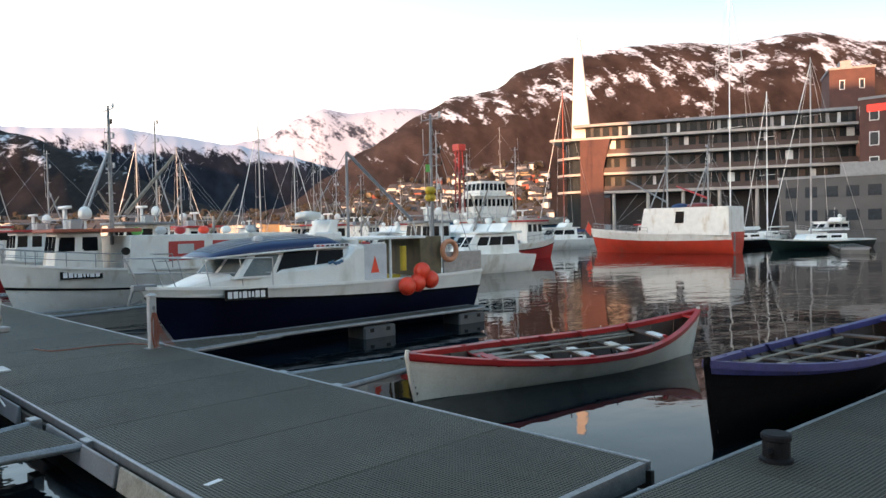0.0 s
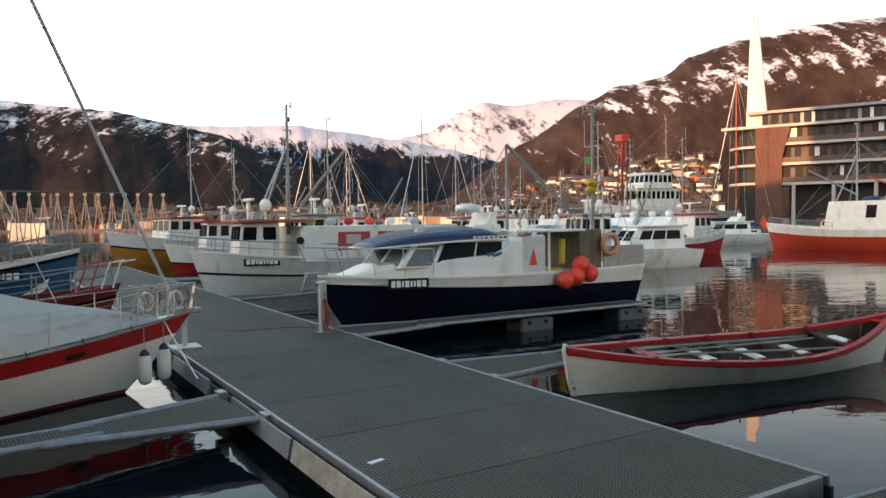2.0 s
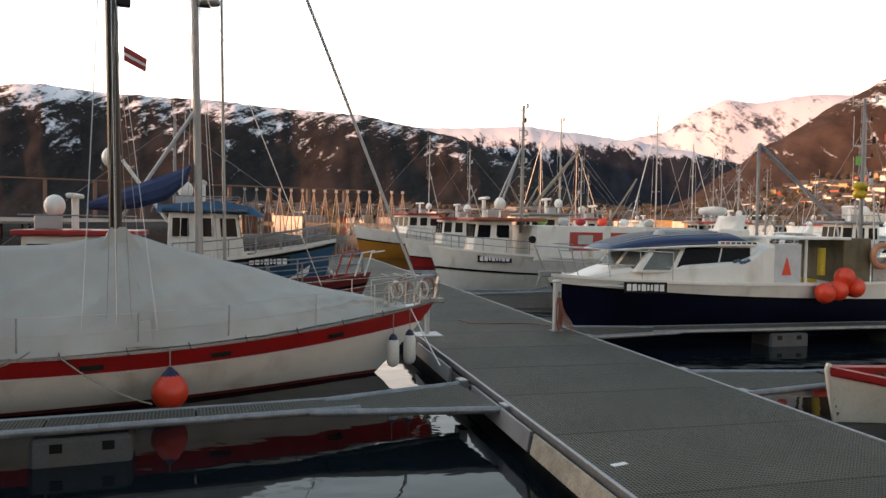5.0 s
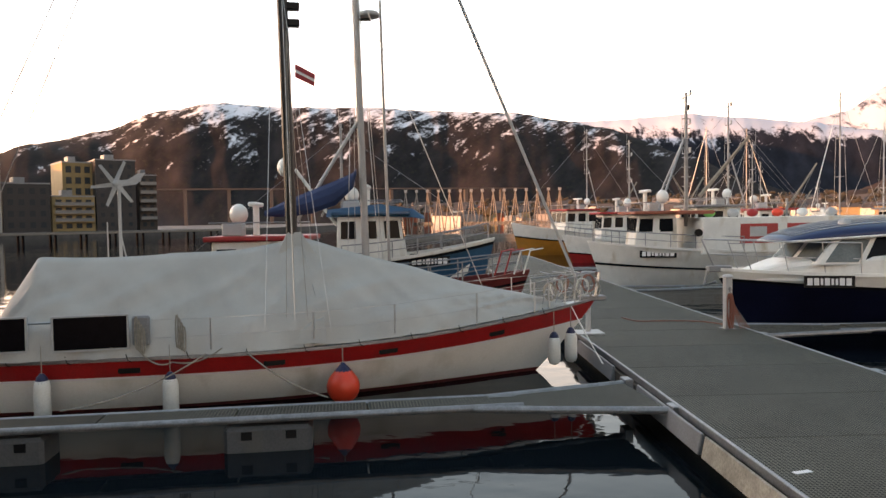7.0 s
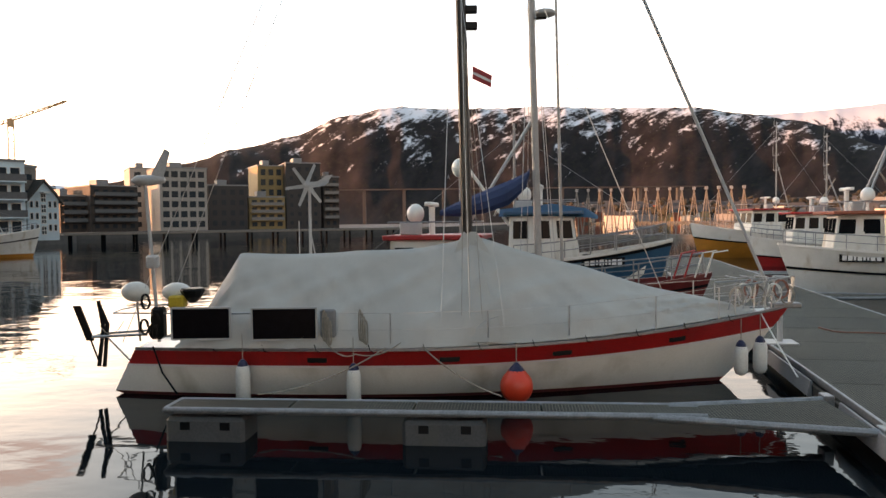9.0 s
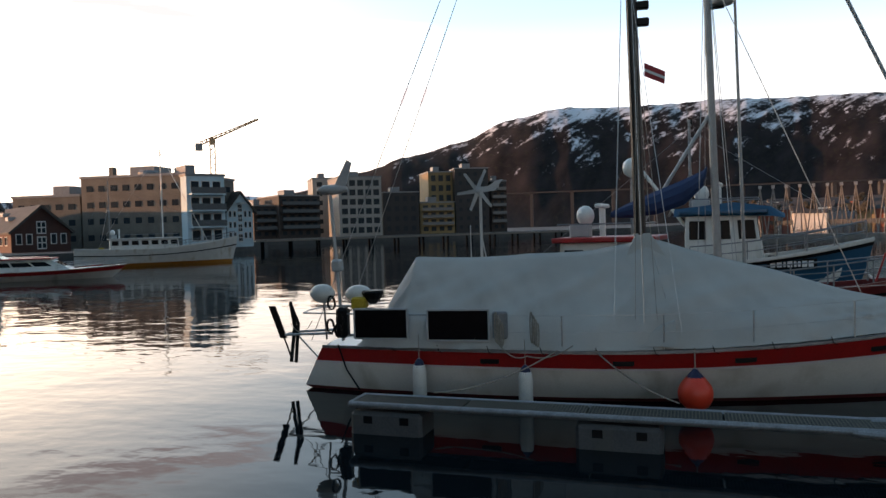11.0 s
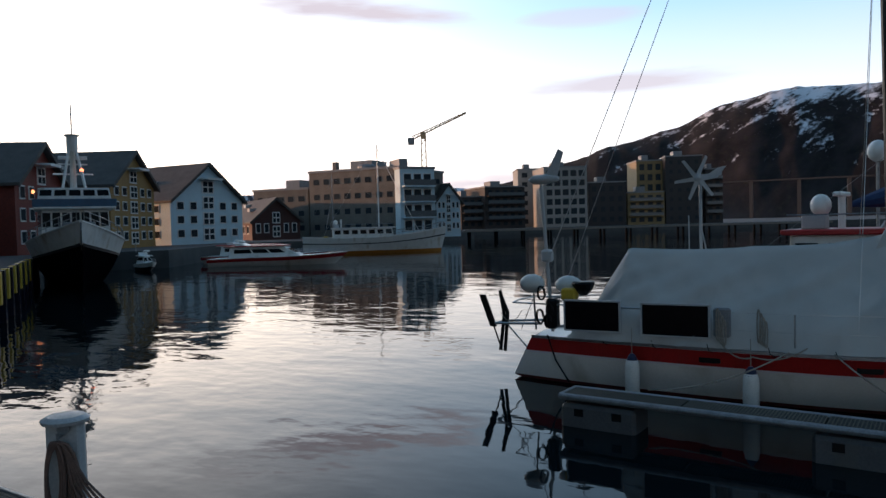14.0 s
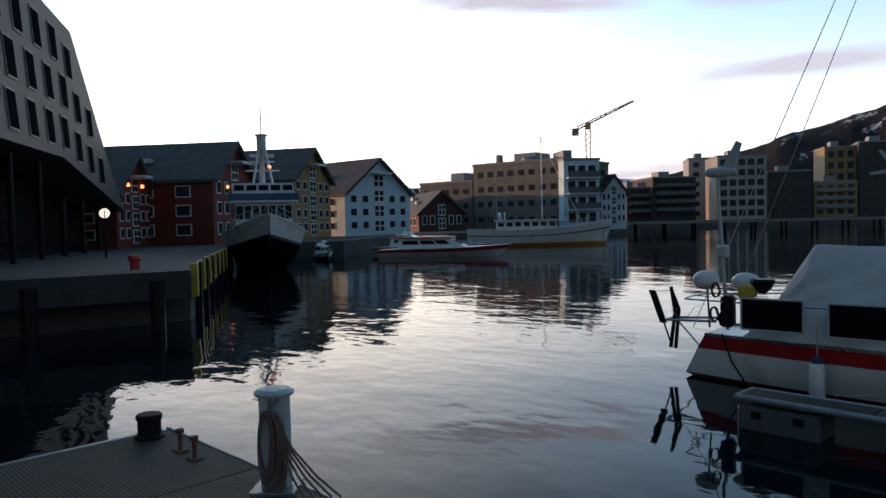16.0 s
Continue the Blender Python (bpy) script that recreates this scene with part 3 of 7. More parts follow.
def pontoon(name, label, x, y, rz, length, width, top=0.5, panel=2.0):
    """Long side along local +y from the origin, west edge at x=0."""
    p = thing(name, label, "pontoon", x, y, 0, rz)
    part("float", box(B(), 0.12, width - 0.12, 0.1, length - 0.1, -0.5, top - 0.18), CONC, p, "dark wet concrete float")
    for x0, x1 in ((0, 0.05), (width - 0.05, width)):
        part("edge_beam", box(B(), x0, x1, 0, length, top - 0.10, top + 0.012), GALV, p, "galvanised steel edge profile", bevel=0.01)
    for y0 in (0, length - 0.08):
        part("end_beam", box(B(), 0.12, width - 0.12, y0, y0 + 0.08, top - 0.2, top + 0.01), GALV, p)
    for x0 in (-0.07, width + 0.01):
        part("rubbing_strake", box(B(), x0, x0 + 0.06, 0, length, top - 0.34, top - 0.12), mat("wet_dark_timber", (0.055, 0.045, 0.036), 0.8, 0, 0.3, 4.0, 0.4, 30), p, "dark wet timber rubbing strake", bevel=0.008)
    if name == "pontoon_main":
        for y0, y1, m_ in ((0.4, 4.3, WALE), (4.4, 7.0, GREYP), (8.4, 11.2, GREYP), (13.2, 15.8, GREYP)):
            part("fender_strip", slab(B(), [(-0.16, top - 0.30), (-0.075, top - 0.30), (-0.075, top - 0.04), (-0.11, top - 0.04)], y0, y1, "y"), m_, p, "worn sloping fender strip", bevel=0.012)
    n = round((length - 0.16) / panel)
    d = (length - 0.16) / n
    src = None
    for i in range(n):
        if src is None:
            src = part("deck_panel", box(B(), 0.055, width - 0.055, 0.005, d - 0.012, top - 0.03, top), GRATE, p)
            src.location = (0, 0.08, 0)
        else:
            ob = new("deck_panel", src.data)
            ob.parent = p
            ob.location = (0, 0.08 + i * d, 0)
    return p


MAINW = 3.9
pontoon("pontoon_main", "long grey steel-grating pontoon walkway on floats", EDGE[0], EDGE[1] + 0.06, TILT, 46, MAINW)
e = pontoon("pontoon_cross_east", "grey grating cross pontoon joining the walkway", 3.5, 6.14, -90 + 0.3, 13, 5.2)
pontoon("pontoon_cross_west", "dark grating pontoon end with bollard and cleats", -9.5, 3.35, -90 + 13, 9.0, 4.2)
pontoon("pontoon_cross_mid", "grey grating pontoon under the walkway head", -0.35, 2.15, -90 + 8, 3.8, 3.4, 0.485)


def finger(a, b, length, side, width=0.75, group="finger pontoons", spread=1.7, turn=0.0):
    """A finger pontoon with a braced root and two floats; side is +1 to the east, -1 to the west."""
    o = mar(a, b)
    f = thing("finger_pontoon", "slim galvanised mooring finger on plastic floats", "pontoon", o.x, o.y, 0, TILT + turn + (0 if side > 0 else 180), group)
    t = 0.44
    root = 2.4
    for y in (-width / 2, width / 2):
        part("side_tube", tube(B(), (root - 0.4, y, t), (length, y, t), 0.05, n=10), GALV, f)
    part("end_tube", tube(B(), (length, -width / 2, t), (length, width / 2, t), 0.05, n=10), GALV, f)
    for y in (-1, 1):
        part("root_brace", tube(B(), (0, y * spread / 2, t - 0.02), (root + 0.3, y * width / 2, t - 0.02), 0.055, n=10), GALV, f)
        part("root_bracket", box(B(), -0.02, 0.12, y * spread / 2 - 0.12, y * spread / 2 + 0.12, t - 0.14, t + 0.06), GALV, f, bevel=0.01)
    k = int((length - root) / 1.45)
    for i in range(k):
        x0 = root + i * (length - root) / k
        part("tread_panel", box(B(), x0 + 0.01, x0 + (length - root) / k - 0.02, -width / 2 + 0.05, width / 2 - 0.05, t - 0.02, t + 0.035), GRATE, f)
    bm = B()
    slab(bm, [(0.15, -spread / 2 + 0.15), (root, -width / 2 + 0.06), (root, width / 2 - 0.06), (0.15, spread / 2 - 0.15)], t - 0.03, t + 0.01)
    part("root_panel", bm, GRATE, f)
    for x in (length - 1.15, length * 0.52):
        bm = B()
        box(bm, x, x + 1.15, -width / 2 - 0.02, width / 2 + 0.02, -0.2, t - 0.10)
        fl = part("float", bm, mat("float_plastic", (0.085, 0.09, 0.095), 0.6, 0, 0.12, 3.0, 0.1, 30, stain=(0.10, 0.10, 0.09)), f, "grey moulded plastic float", bevel=0.05)
        for y in (-width / 2 - 0.03, width / 2 + 0.015):
            for dx in (0.2, 0.78):
                part("float_socket", box(B(), x + dx, x + dx + 0.14, y, y + 0.02, t - 0.27, t - 0.16), BLACK, fl)
    return f


finger(-0.05, 6.5, 9.45, -1, 0.55, turn=6.1)
finger(-0.02, 27.5, 9.0, -1)
for b, ln in ((6.7, 5.2), (12.3, 10.2), (22.3, 10.0), (33.0, 10.0)):
    finger(MAINW + 0.02, b, ln, 1)


def service_post(p, rz, label, h=1.15, hose=None):
    s = thing("service_post", label, "service post", p.x, p.y, 0.5, rz, "harbour service posts")
    part("foot_plate", box(B(), -0.22, 0.22, -0.2, 0.2, 0, 0.02), GALV, s)
    part("column", slab(B(), [(-0.13, -0.1), (0.13, -0.1), (0.15, 0), (0.13, 0.1), (-0.13, 0.1), (-0.15, 0)], 0.02, h), LIGHTGREY, s, "light grey metal column", bevel=0.012)
    part("cap", lathe(B(), [(0.19, 0), (0.2, 0.03), (0.15, 0.06), (0.05, 0.075)], (0, 0, h), 16), LIGHTGREY, s, "domed grey cap")
    for z in (0.72, 0.9):
        part("socket", tube(B(), (0.02, -0.1, z), (0.02, -0.135, z), 0.05, n=12), GREYP, s)
    if hose:
        rnd = random.Random(4)
        for k in range(9):
            w, dz, yy = 0.06 + 0.012 * k, 0.58 + 0.03 * k, -0.15 - 0.012 * (k % 3)
            pts = [Vector((w * math.sin(t) * 0.9 - 0.06 + 0.01 * k, yy, 0.8 - dz * (1 - math.cos(t)) / 2)) for t in (2 * math.pi * i / 18 for i in range(19))]
            part("hose_loop", pipe(B(), pts, 0.013, 5), hose, s, "loop of hose hanging on a hook")
        for k in range(5):
            part("hose_tail", pipe(B(), [(0.05, -0.17, 0.75), (0.1 + 0.03 * k, -0.2, 0.45), (0.22 + 0.06 * k, -0.25, 0.2), (0.34 + 0.09 * k, -0.3, 0.02)], 0.012, 5), hose, s)
        part("hook", pipe(B(), [(0, -0.1, 0.84), (0, -0.2, 0.83), (0, -0.2, 0.88)], 0.012), GALV, s)
    return s


def upright(p, h, label):
    """A square steel mooring upright with a head plate."""
    s = thing("mooring_post", label, "post", p.x, p.y, 0.5, TILT, "mooring posts")
    part("base_plate", box(B(), -0.3, 0.3, -0.3, 0.3, 0.0, 0.03), LIGHTGREY, s, bevel=0.005)
    part("post", tube(B(), (0, 0, 0.03), (0, 0, h), 0.055, n=12), LIGHTGREY, s)
    part("head_box", box(B(), -0.13, 0.13, -0.11, 0.11, h, h + 0.42), GREYP, s, "grey junction box", bevel=0.02)
    return s


upright(mar(0.25, 11.9), 0.95, "pale steel post with a grey junction box")
service_post(mar(MAINW - 0.45, 12.1), TILT + 10, "weathered service post with reddish hoses looped on it", 1.15, PINKROPE).scale = (0.62, 0.62, 1)
service_post(Vector((-6.56, 3.80, 0)), 55, "grey service post with a hank of brown hose", 0.93, mat("brown_hose", (0.16, 0.09, 0.07), 0.6, 0, 0.2, 9.0, 0.2))


def bollard(p, label, r=0.14, h=0.30):
    s = thing("bollard", label, "bollard", p[0], p[1], 0.5, 0, "black bollards")
    part("body", lathe(B(), [(r * 1.25, 0), (r * 1.25, 0.03), (r, 0.05), (r, h * 0.75), (r * 1.12, h * 0.8), (r * 1.12, h - 0.02), (r * 1.0, h)], n=20), RUBBER, s, "black tubular steel body")
    part("cross_pin", tube(B(), (-r * 1.7, 0, h * 0.45), (r * 1.7, 0, h * 0.45), 0.035, n=10), RUBBER, s)


bollard((8.35, 5.72), "stubby black mooring bollard on the pontoon")
bollard((-9.15, 3.05), "black mooring bollard at the pontoon corner")
for q in ((-8.35, 3.25), (-7.95, 3.32)):
    s = thing("mooring_pin", "rusty steel mooring pin on the deck edge", "cleat", q[0], q[1], 0.5, 15, "rusty pins")
    part("pin", tube(B(), (0, 0, 0.02), (0, 0, 0.24), 0.025, n=8), mat("rust", (0.16, 0.05, 0.03), 0.8, 0, 0.3, 9.0, 0.3), s)
    part("head", tube(B(), (0, 0, 0.22), (0, 0, 0.26), 0.05, n=10), MATS["rust"], s)
    part("foot", box(B(), -0.09, 0.09, -0.06, 0.06, 0, 0.02), MATS["rust"], s)
t_ = thing("deck_tag", "small white plastic tag lying on the grating", "tag", 3.55, 9.2, 0.5, 20)
part("tag_plate", box(B(), -0.1, 0.1, -0.035, 0.035, 0.0, 0.008), PLATEW, t_, bevel=0.003)
h_ = thing("loose_hose", "thin red hose lying across the deck", "hose")
pts = [mar(MAINW - 0.25 - 0.28 * i + 0.25 * math.sin(i * 0.9), 12.2 + 0.45 * i * 0.6 + 0.4 * math.sin(i * 0.7), 0.515) for i in range(9)]
part("hose", pipe(B(), pts, 0.014), PINKROPE, h_)


# ---- boat fittings ----
def registration(parent, m, w, h):
    bd = part("registration_board", box(B(), -w / 2, w / 2, -h / 2, h / 2, 0, 0.012), BLACK, parent, "black registration board")
    bd.matrix_local = m
    x = -w * 0.43
    for bar_w, gap in ((0.1, 0.03), (0.1, 0.03), (0.05, 0.03), (0.1, 0.03), (0.05, 0.03), (0.05, 0.03), (0.1, 0.03), (0.1, 0.0)):
        hh = h * (0.3 if bar_w > 0.06 else 0.26)
        part("bar", box(B(), x, x + w * bar_w, -hh, hh, 0.012, 0.016), PLATEW, bd)
        x += w * (bar_w + gap)
    return bd


def fender(parent, x, y, z, l=0.62, r=0.12):
    f = part("fender", lathe(B(), [(0.03, 0), (r * 0.75, 0.03), (r, 0.1), (r, l - 0.12), (r * 0.8, l - 0.03), (0.04, l)], n=16), FENDW, parent, "white cylinder fender with a dark blue top", smooth=True)
    f.location = (x, y, z - l)
    part("fender_top", lathe(B(), [(r * 0.86, l - 0.06), (r * 0.6, l + 0.03), (0.03, l + 0.08)], n=14), FENDB, f, "navy blue end")
    part("lanyard", tube(B(), (0, 0, l + 0.06), (0, 0, l + 0.5), 0.008, n=5), ROPE, f)
    return f


def buoy(parent, x, y, z, r=0.27, dark=True, line=0.4):
    body = lathe(B(), [(r * math.sin(a), -r * 1.02 * math.cos(a)) for a in (0.12 + 2.1 * k / 11 for k in range(12))] + [(r * 0.55, r * 0.92), (r * 0.34, r * 1.14), (r * 0.2, r * 1.25)], n=22) if dark else ball(B(), (0, 0, 0), r, (1, 1, 1.06), 20, 14)
    f = part("buoy", body, ORANGE, parent, "round bright orange buoy fender", smooth=True)
    f.location = (x, y, z)
    if dark:
        part("buoy_neck", lathe(B(), [(r * 0.52, r * 0.96), (r * 0.36, r * 1.15), (r * 0.2, r * 1.32), (0.03, r * 1.45)], n=12), FENDB, f, "dark blue neck")
    if line:
        part("lanyard", tube(B(), (0, 0, r), (0, 0, r + line), 0.01, n=5), ROPE, f)
    return f


def window_panel(parent, corners, material=WINDOW, name="window", depth=0.02):
    """A pane from four corners, given a little thickness along its normal."""
    a, b, c, d = (Vector(p) for p in corners)
    nrm = (b - a).cross(d - a).normalized() * depth
    bm = B()
    loft(bm, [[a, b, c, d], [p + nrm for p in (a, b, c, d)]])
    return part(name, bm, material, parent)


def cabin(parent, x0, x1, w0, w1, z0, z1, slope_f=0.3, slope_b=0.05, inset=0.08, material=GEL, name="cabin", label=""):
    """A tapered deckhouse: x0 aft, x1 forward, widths aft and forward."""
    bm = B()
    lo = [(x0, -w0 / 2, z0), (x1, -w1 / 2, z0), (x1, w1 / 2, z0), (x0, w0 / 2, z0)]
    hi = [(x0 + slope_b, -w0 / 2 + inset, z1), (x1 - slope_f, -w1 / 2 + inset, z1), (x1 - slope_f, w1 / 2 - inset, z1), (x0 + slope_b, w0 / 2 - inset, z1)]
    loft(bm, [lo, hi])
    return part(name, bm, material, parent, label, bevel=0.03), lo, hi


def side_windows(parent, lo, hi, spans, v0, v1, material=WINDOW, depth=0.02):
    """Panes let into both long sides of a cabin: spans as fractions from aft to fore."""
    for (a, b), (c, d), flip in (((lo[0], lo[1]), (hi[0], hi[1]), 1), ((lo[3], lo[2]), (hi[3], hi[2]), -1)):
        a, b, c, d = (Vector(q) for q in (a, b, c, d))
        for s0, s1 in spans:
            q = [a.lerp(b, s0).lerp(c.lerp(d, s0), v0), a.lerp(b, s1).lerp(c.lerp(d, s1), v0), a.lerp(b, s1).lerp(c.lerp(d, s1), v1), a.lerp(b, s0).lerp(c.lerp(d, s0), v1)]
            window_panel(parent, q if flip > 0 else q[::-1], material, depth=depth)


def front_windows(parent, lo, hi, count, v0, v1, material=WINDOW):
    a, b, c, d = (Vector(q) for q in (lo[1], lo[2], hi[1], hi[2]))
    for i in range(count):
        s0, s1 = (i + 0.1) / count, (i + 0.9) / count
        q = [a.lerp(b, s0).lerp(c.lerp(d, s0), v0), a.lerp(b, s1).lerp(c.lerp(d, s1), v0), a.lerp(b, s1).lerp(c.lerp(d, s1), v1), a.lerp(b, s0).lerp(c.lerp(d, s0), v1)]
        window_panel(parent, q, material)


def pulpit(parent, h, s0, height, material=STEEL, r=0.018, posts=4, flare=0.0):
    for side in (1, -1):
        top = []
        for i in range(posts + 1):
            s = s0 + (1 - s0) * i / posts
            p = h.at(s, 1.0, side, -0.05)
            q = p + Vector((flare * i / posts, 0, height))
            part("pulpit_post", tube(B(), p, q, r * 0.8, n=6), material, parent)
            top.append(q)
        part("pulpit_rail", pipe(B(), top, r), material, parent, "tubular steel bow rail")
        part("pulpit_rail", pipe(B(), [(a + b) / 2 for a, b in zip([h.at(s0 + (1 - s0) * i / posts, 1.0, side, -0.05) for i in range(posts + 1)], top)], r * 0.6), material, parent)


def mast_rig(parent, x, y, z0, z1, r=0.07, material=ALU, arms=3, gear=True, seed=1, lean=0.0):
    """A working boat's mast with cross arms, lamps and aerials."""
    rnd = random.Random(seed)
    m_ = part("mast", tube(B(), (x, y, z0), (x - lean, y, z1), r, r * 0.6, 10), material, parent)
    for i in range(arms):
        z = z0 + (z1 - z0) * (0.55 + 0.42 * i / max(1, arms - 1))
        w = 0.3 + 0.25 * rnd.random()
        xx = x - lean * (z - z0) / (z1 - z0)
        part("cross_arm", tube(B(), (xx, y - w, z), (xx, y + w, z), 0.022, n=6), material, m_)
        if gear:
            part("lamp", tube(B(), (xx, y + w, z), (xx, y + w, z + 0.2), 0.05, n=8), BLACK if i % 2 else LIGHTGREY, m_)
            part("aerial", tube(B(), (xx, y - w, z), (xx, y - w, z + 0.6 + 0.5 * rnd.random()), 0.01, n=5), LIGHTGREY, m_)
    return m_


# ---- boats ----
def west(a, b):
    p = mar(a, b)
    return p.x, p.y


def cabin_boat():
    """Navy and white cabin cruiser rigged for fishing, bow to the walkway."""
    o = thing("cabin_fishing_boat", "navy-hulled white cabin fishing boat with orange buoys alongside", "boat", 17.15, 21.75, 0, 180 + 3.5)
    h = Hull(10.8, 3.3, 1.58, 1.52, 1.66, rake=1.25, stern=0.93, draft=0.35, full=2.6, fine=0.8)
    edge = lambda s: h.f_at(1.06 + 0.36 * s * s)(s)
    h.band("hull_bottom", 0.0, edge, NAVY, o, "glossy navy blue topsides", 8)
    h.band("hull_top", edge, 1.0, GEL, o, "white gelcoat upper hull", 3, out=0.01)
    h.band("rubbing_band", lambda s: edge(s) - 0.025, lambda s: edge(s) + 0.012, BLACK, o, "", 1, out=0.03)
    h.transom(NAVY, o)
    h.deck(GEL, o, 0.02)
    h.rail("toe_rail", GEL, o, 0.04)
    # raised coaming that sweeps up from the foredeck to the wheelhouse
    bm = B()
    rings = []
    for x, w, z in ((10.2, 0.6, 1.60), (9.7, 1.5, 1.72), (9.2, 2.15, 1.86), (8.7, 2.55, 1.95), (8.0, 2.85, 2.0), (7.0, 3.05, 2.06), (5.9, 3.1, 2.14), (5.5, 3.1, 2.30), (5.2, 3.1, 2.58), (4.9, 3.1, 2.62)):
        w = min(w, 2 * (h.half(x / 10.8) - 0.06))
        rings.append([(x, -w / 2, 1.4), (x, -w / 2, z - 0.12), (x, -w / 2 + 0.05, z - 0.03), (x, -w / 2 + 0.22, z), (x, w / 2 - 0.22, z), (x, w / 2 - 0.05, z - 0.03), (x, w / 2, z - 0.12), (x, w / 2, 1.4)])
    part("trunk", loft(bm, rings), GEL, o, "white moulded topsides sweeping up to the roof", smooth=False)
    bm = B()
    for k in range(5):
        ball(bm, (6.1 - 0.1 * k, 1.56, 2.12 + 0.03 * math.sin(k * 2)), 0.07, (1, 0.2, 0.7), 8, 5)
    part("side_emblem", bm, BLUEP, o, "small blue painted emblem")
    c, lo, hi = cabin(o, 4.3, 8.0, 3.02, 2.5, 1.80, 2.52, 0.6, 0.0, 0.12, GEL, "wheelhouse", "white wheelhouse with dark windows")
    side_windows(c, lo, hi, ((0.12, 0.37), (0.385, 0.70)), 0.10, 0.94)
    side_windows(c, lo, hi, ((0.74, 0.95),), 0.1, 0.85, glass("clear_screen", (0.16, 0.19, 0.19), 0.08))
    front_windows(c, lo, hi, 2, 0.12, 0.88, MATS["clear_screen"])
    bm = B()
    rings = []
    for i in range(25):
        u = i / 24
        x = 4.45 + 4.05 * u
        w = 2.95 * (1 - 0.45 * max(0, (u - 0.35) / 0.65) ** 2.4) * min(1, 0.86 + 2.2 * u)
        t = 0.32 * min(1, u * 7) * (1 - 0.86 * max(0, (u - 0.5) / 0.5) ** 2.2) + 0.06
        z = 2.56 - 0.20 * u * u
        rings.append([(x, w / 2 * sn, z + t * max(0, cs) ** 0.75) for sn, cs in ((math.sin(a), math.cos(a)) for a in (-math.pi / 2 + math.pi * q / 14 for q in range(15)))])
    roof = part("roof", loft(bm, rings), mat("blue_roof_paint", (0.006, 0.024, 0.085), 0.3, 0, 0.1, 2.0, 0.02), o, "rounded blue roof with white ribs", smooth=True)
    for k in range(9):
        q = -0.72 + 0.18 * k
        pts = []
        for i in range(2, 24, 3):
            r_ = rings[i]
            hw, zc, zt = abs(r_[0][1]), r_[0][2], r_[7][2]
            pts.append((r_[0][0], hw * q, zc + (zt - zc) * (1 - q * q) ** 0.375 + 0.012))
        part("roof_rib", pipe(B(), pts, 0.012, 5), LIGHTGREY, roof)
    part("roof_rim", pipe(B(), [r_[14] for r_ in rings] + [r_[0] for r_ in rings[::-1]], 0.03, 6), GEL, roof, "white moulded rim")
    bm = box(B(), 4.5, 5.7, 1.455, 1.475, 2.555, 2.655)
    part("name_strip", bm, PLATEW, roof)
    for k in range(7):
        part("name_bar", box(B(), 4.56 + 0.16 * k, 4.67 + 0.16 * k, 1.475, 1.479, 2.58, 2.63), BLACK if k < 5 else REDP, roof)
    # roof gear: radar arch, life-raft box, scanner
    part("radar_arch", slab(B(), [(4.3, 2.7), (4.75, 2.7), (4.45, 3.35), (4.2, 3.35)], -0.5, 0.5, "y"), GEL, o, bevel=0.03)
    part("radar_dome", lathe(B(), [(0.1, 0), (0.36, 0.03), (0.4, 0.12), (0.36, 0.22), (0.1, 0.26)], (4.95, 0, 3.35), 18), GEL, o, "white radar dome", smooth=True)
    part("raft_box", box(B(), 4.35, 5.3, 0.3, 0.9, 2.72, 2.98), GEL, o, bevel=0.04)
    part("search_lamp", ball(B(), (7.0, 0.7, 2.78), 0.16), LIGHTGREY, o, smooth=True)
    for y in (1, -1):
        registration(o, Matrix.Translation((7.75, y * 1.42, 1.42)) @ Euler((radians(90), 0, radians(180 if y > 0 else 0) + y * radians(-14))).to_matrix().to_4x4(), 1.12, 0.29)
    # aft shelter and working deck
    part("shelter_frame", pipe(B(), [(4.2, 1.45, 1.3), (4.2, 1.45, 2.75), (3.0, 1.45, 2.75), (3.0, 1.45, 1.5)], 0.045), GEL, o, "white shelter frame")
    part("shelter_door", box(B(), 3.15, 4.05, 1.43, 1.46, 1.3, 2.6), mat("frosted_panel", (0.52, 0.55, 0.57), 0.35, 0, 0.1, 3), o, "pale plastic spray curtain", bevel=0.005)
    part("door_mark", slab(B(), [(3.45, 1.75), (3.75, 1.75), (3.6, 2.25)], 1.465, 1.475, "y"), ORANGE, o)
    part("aft_roof", box(B(), 1.55, 4.2, -1.3, 1.45, 2.72, 2.8), GEL, o, bevel=0.02)
    part("aft_bulkhead", box(B(), 4.12, 4.18, -1.35, 1.35, 1.2, 2.72), WPAINT, o)
    part("winch_house", box(B(), 1.72, 2.62, -0.4, 1.42, 1.2, 2.78), mat("olive_brown_paint", (0.13, 0.10, 0.055), 0.6, 0, 0.3, 3.0, 0.1, stain=(0.06, 0.05, 0.04)), o, "weathered olive steel winch shelter", bevel=0.02)
    part("stern_rail_panel", box(B(), -0.05, 1.7, 1.42, 1.48, 1.4, 2.25), GALV, o, "grey stern bulwark", bevel=0.01)
    part("fish_box", box(B(), 2.4, 3.6, 0.5, 1.2, 1.2, 1.62), YELLOW, o, bevel=0.03)
    part("gas_bottle", tube(B(), (2.5, 1.45, 1.75), (2.5, 1.45, 2.5), 0.1, n=12), YELLOW, o, "yellow cylinder")
    bm = B()
    n1, n2 = 22, 8
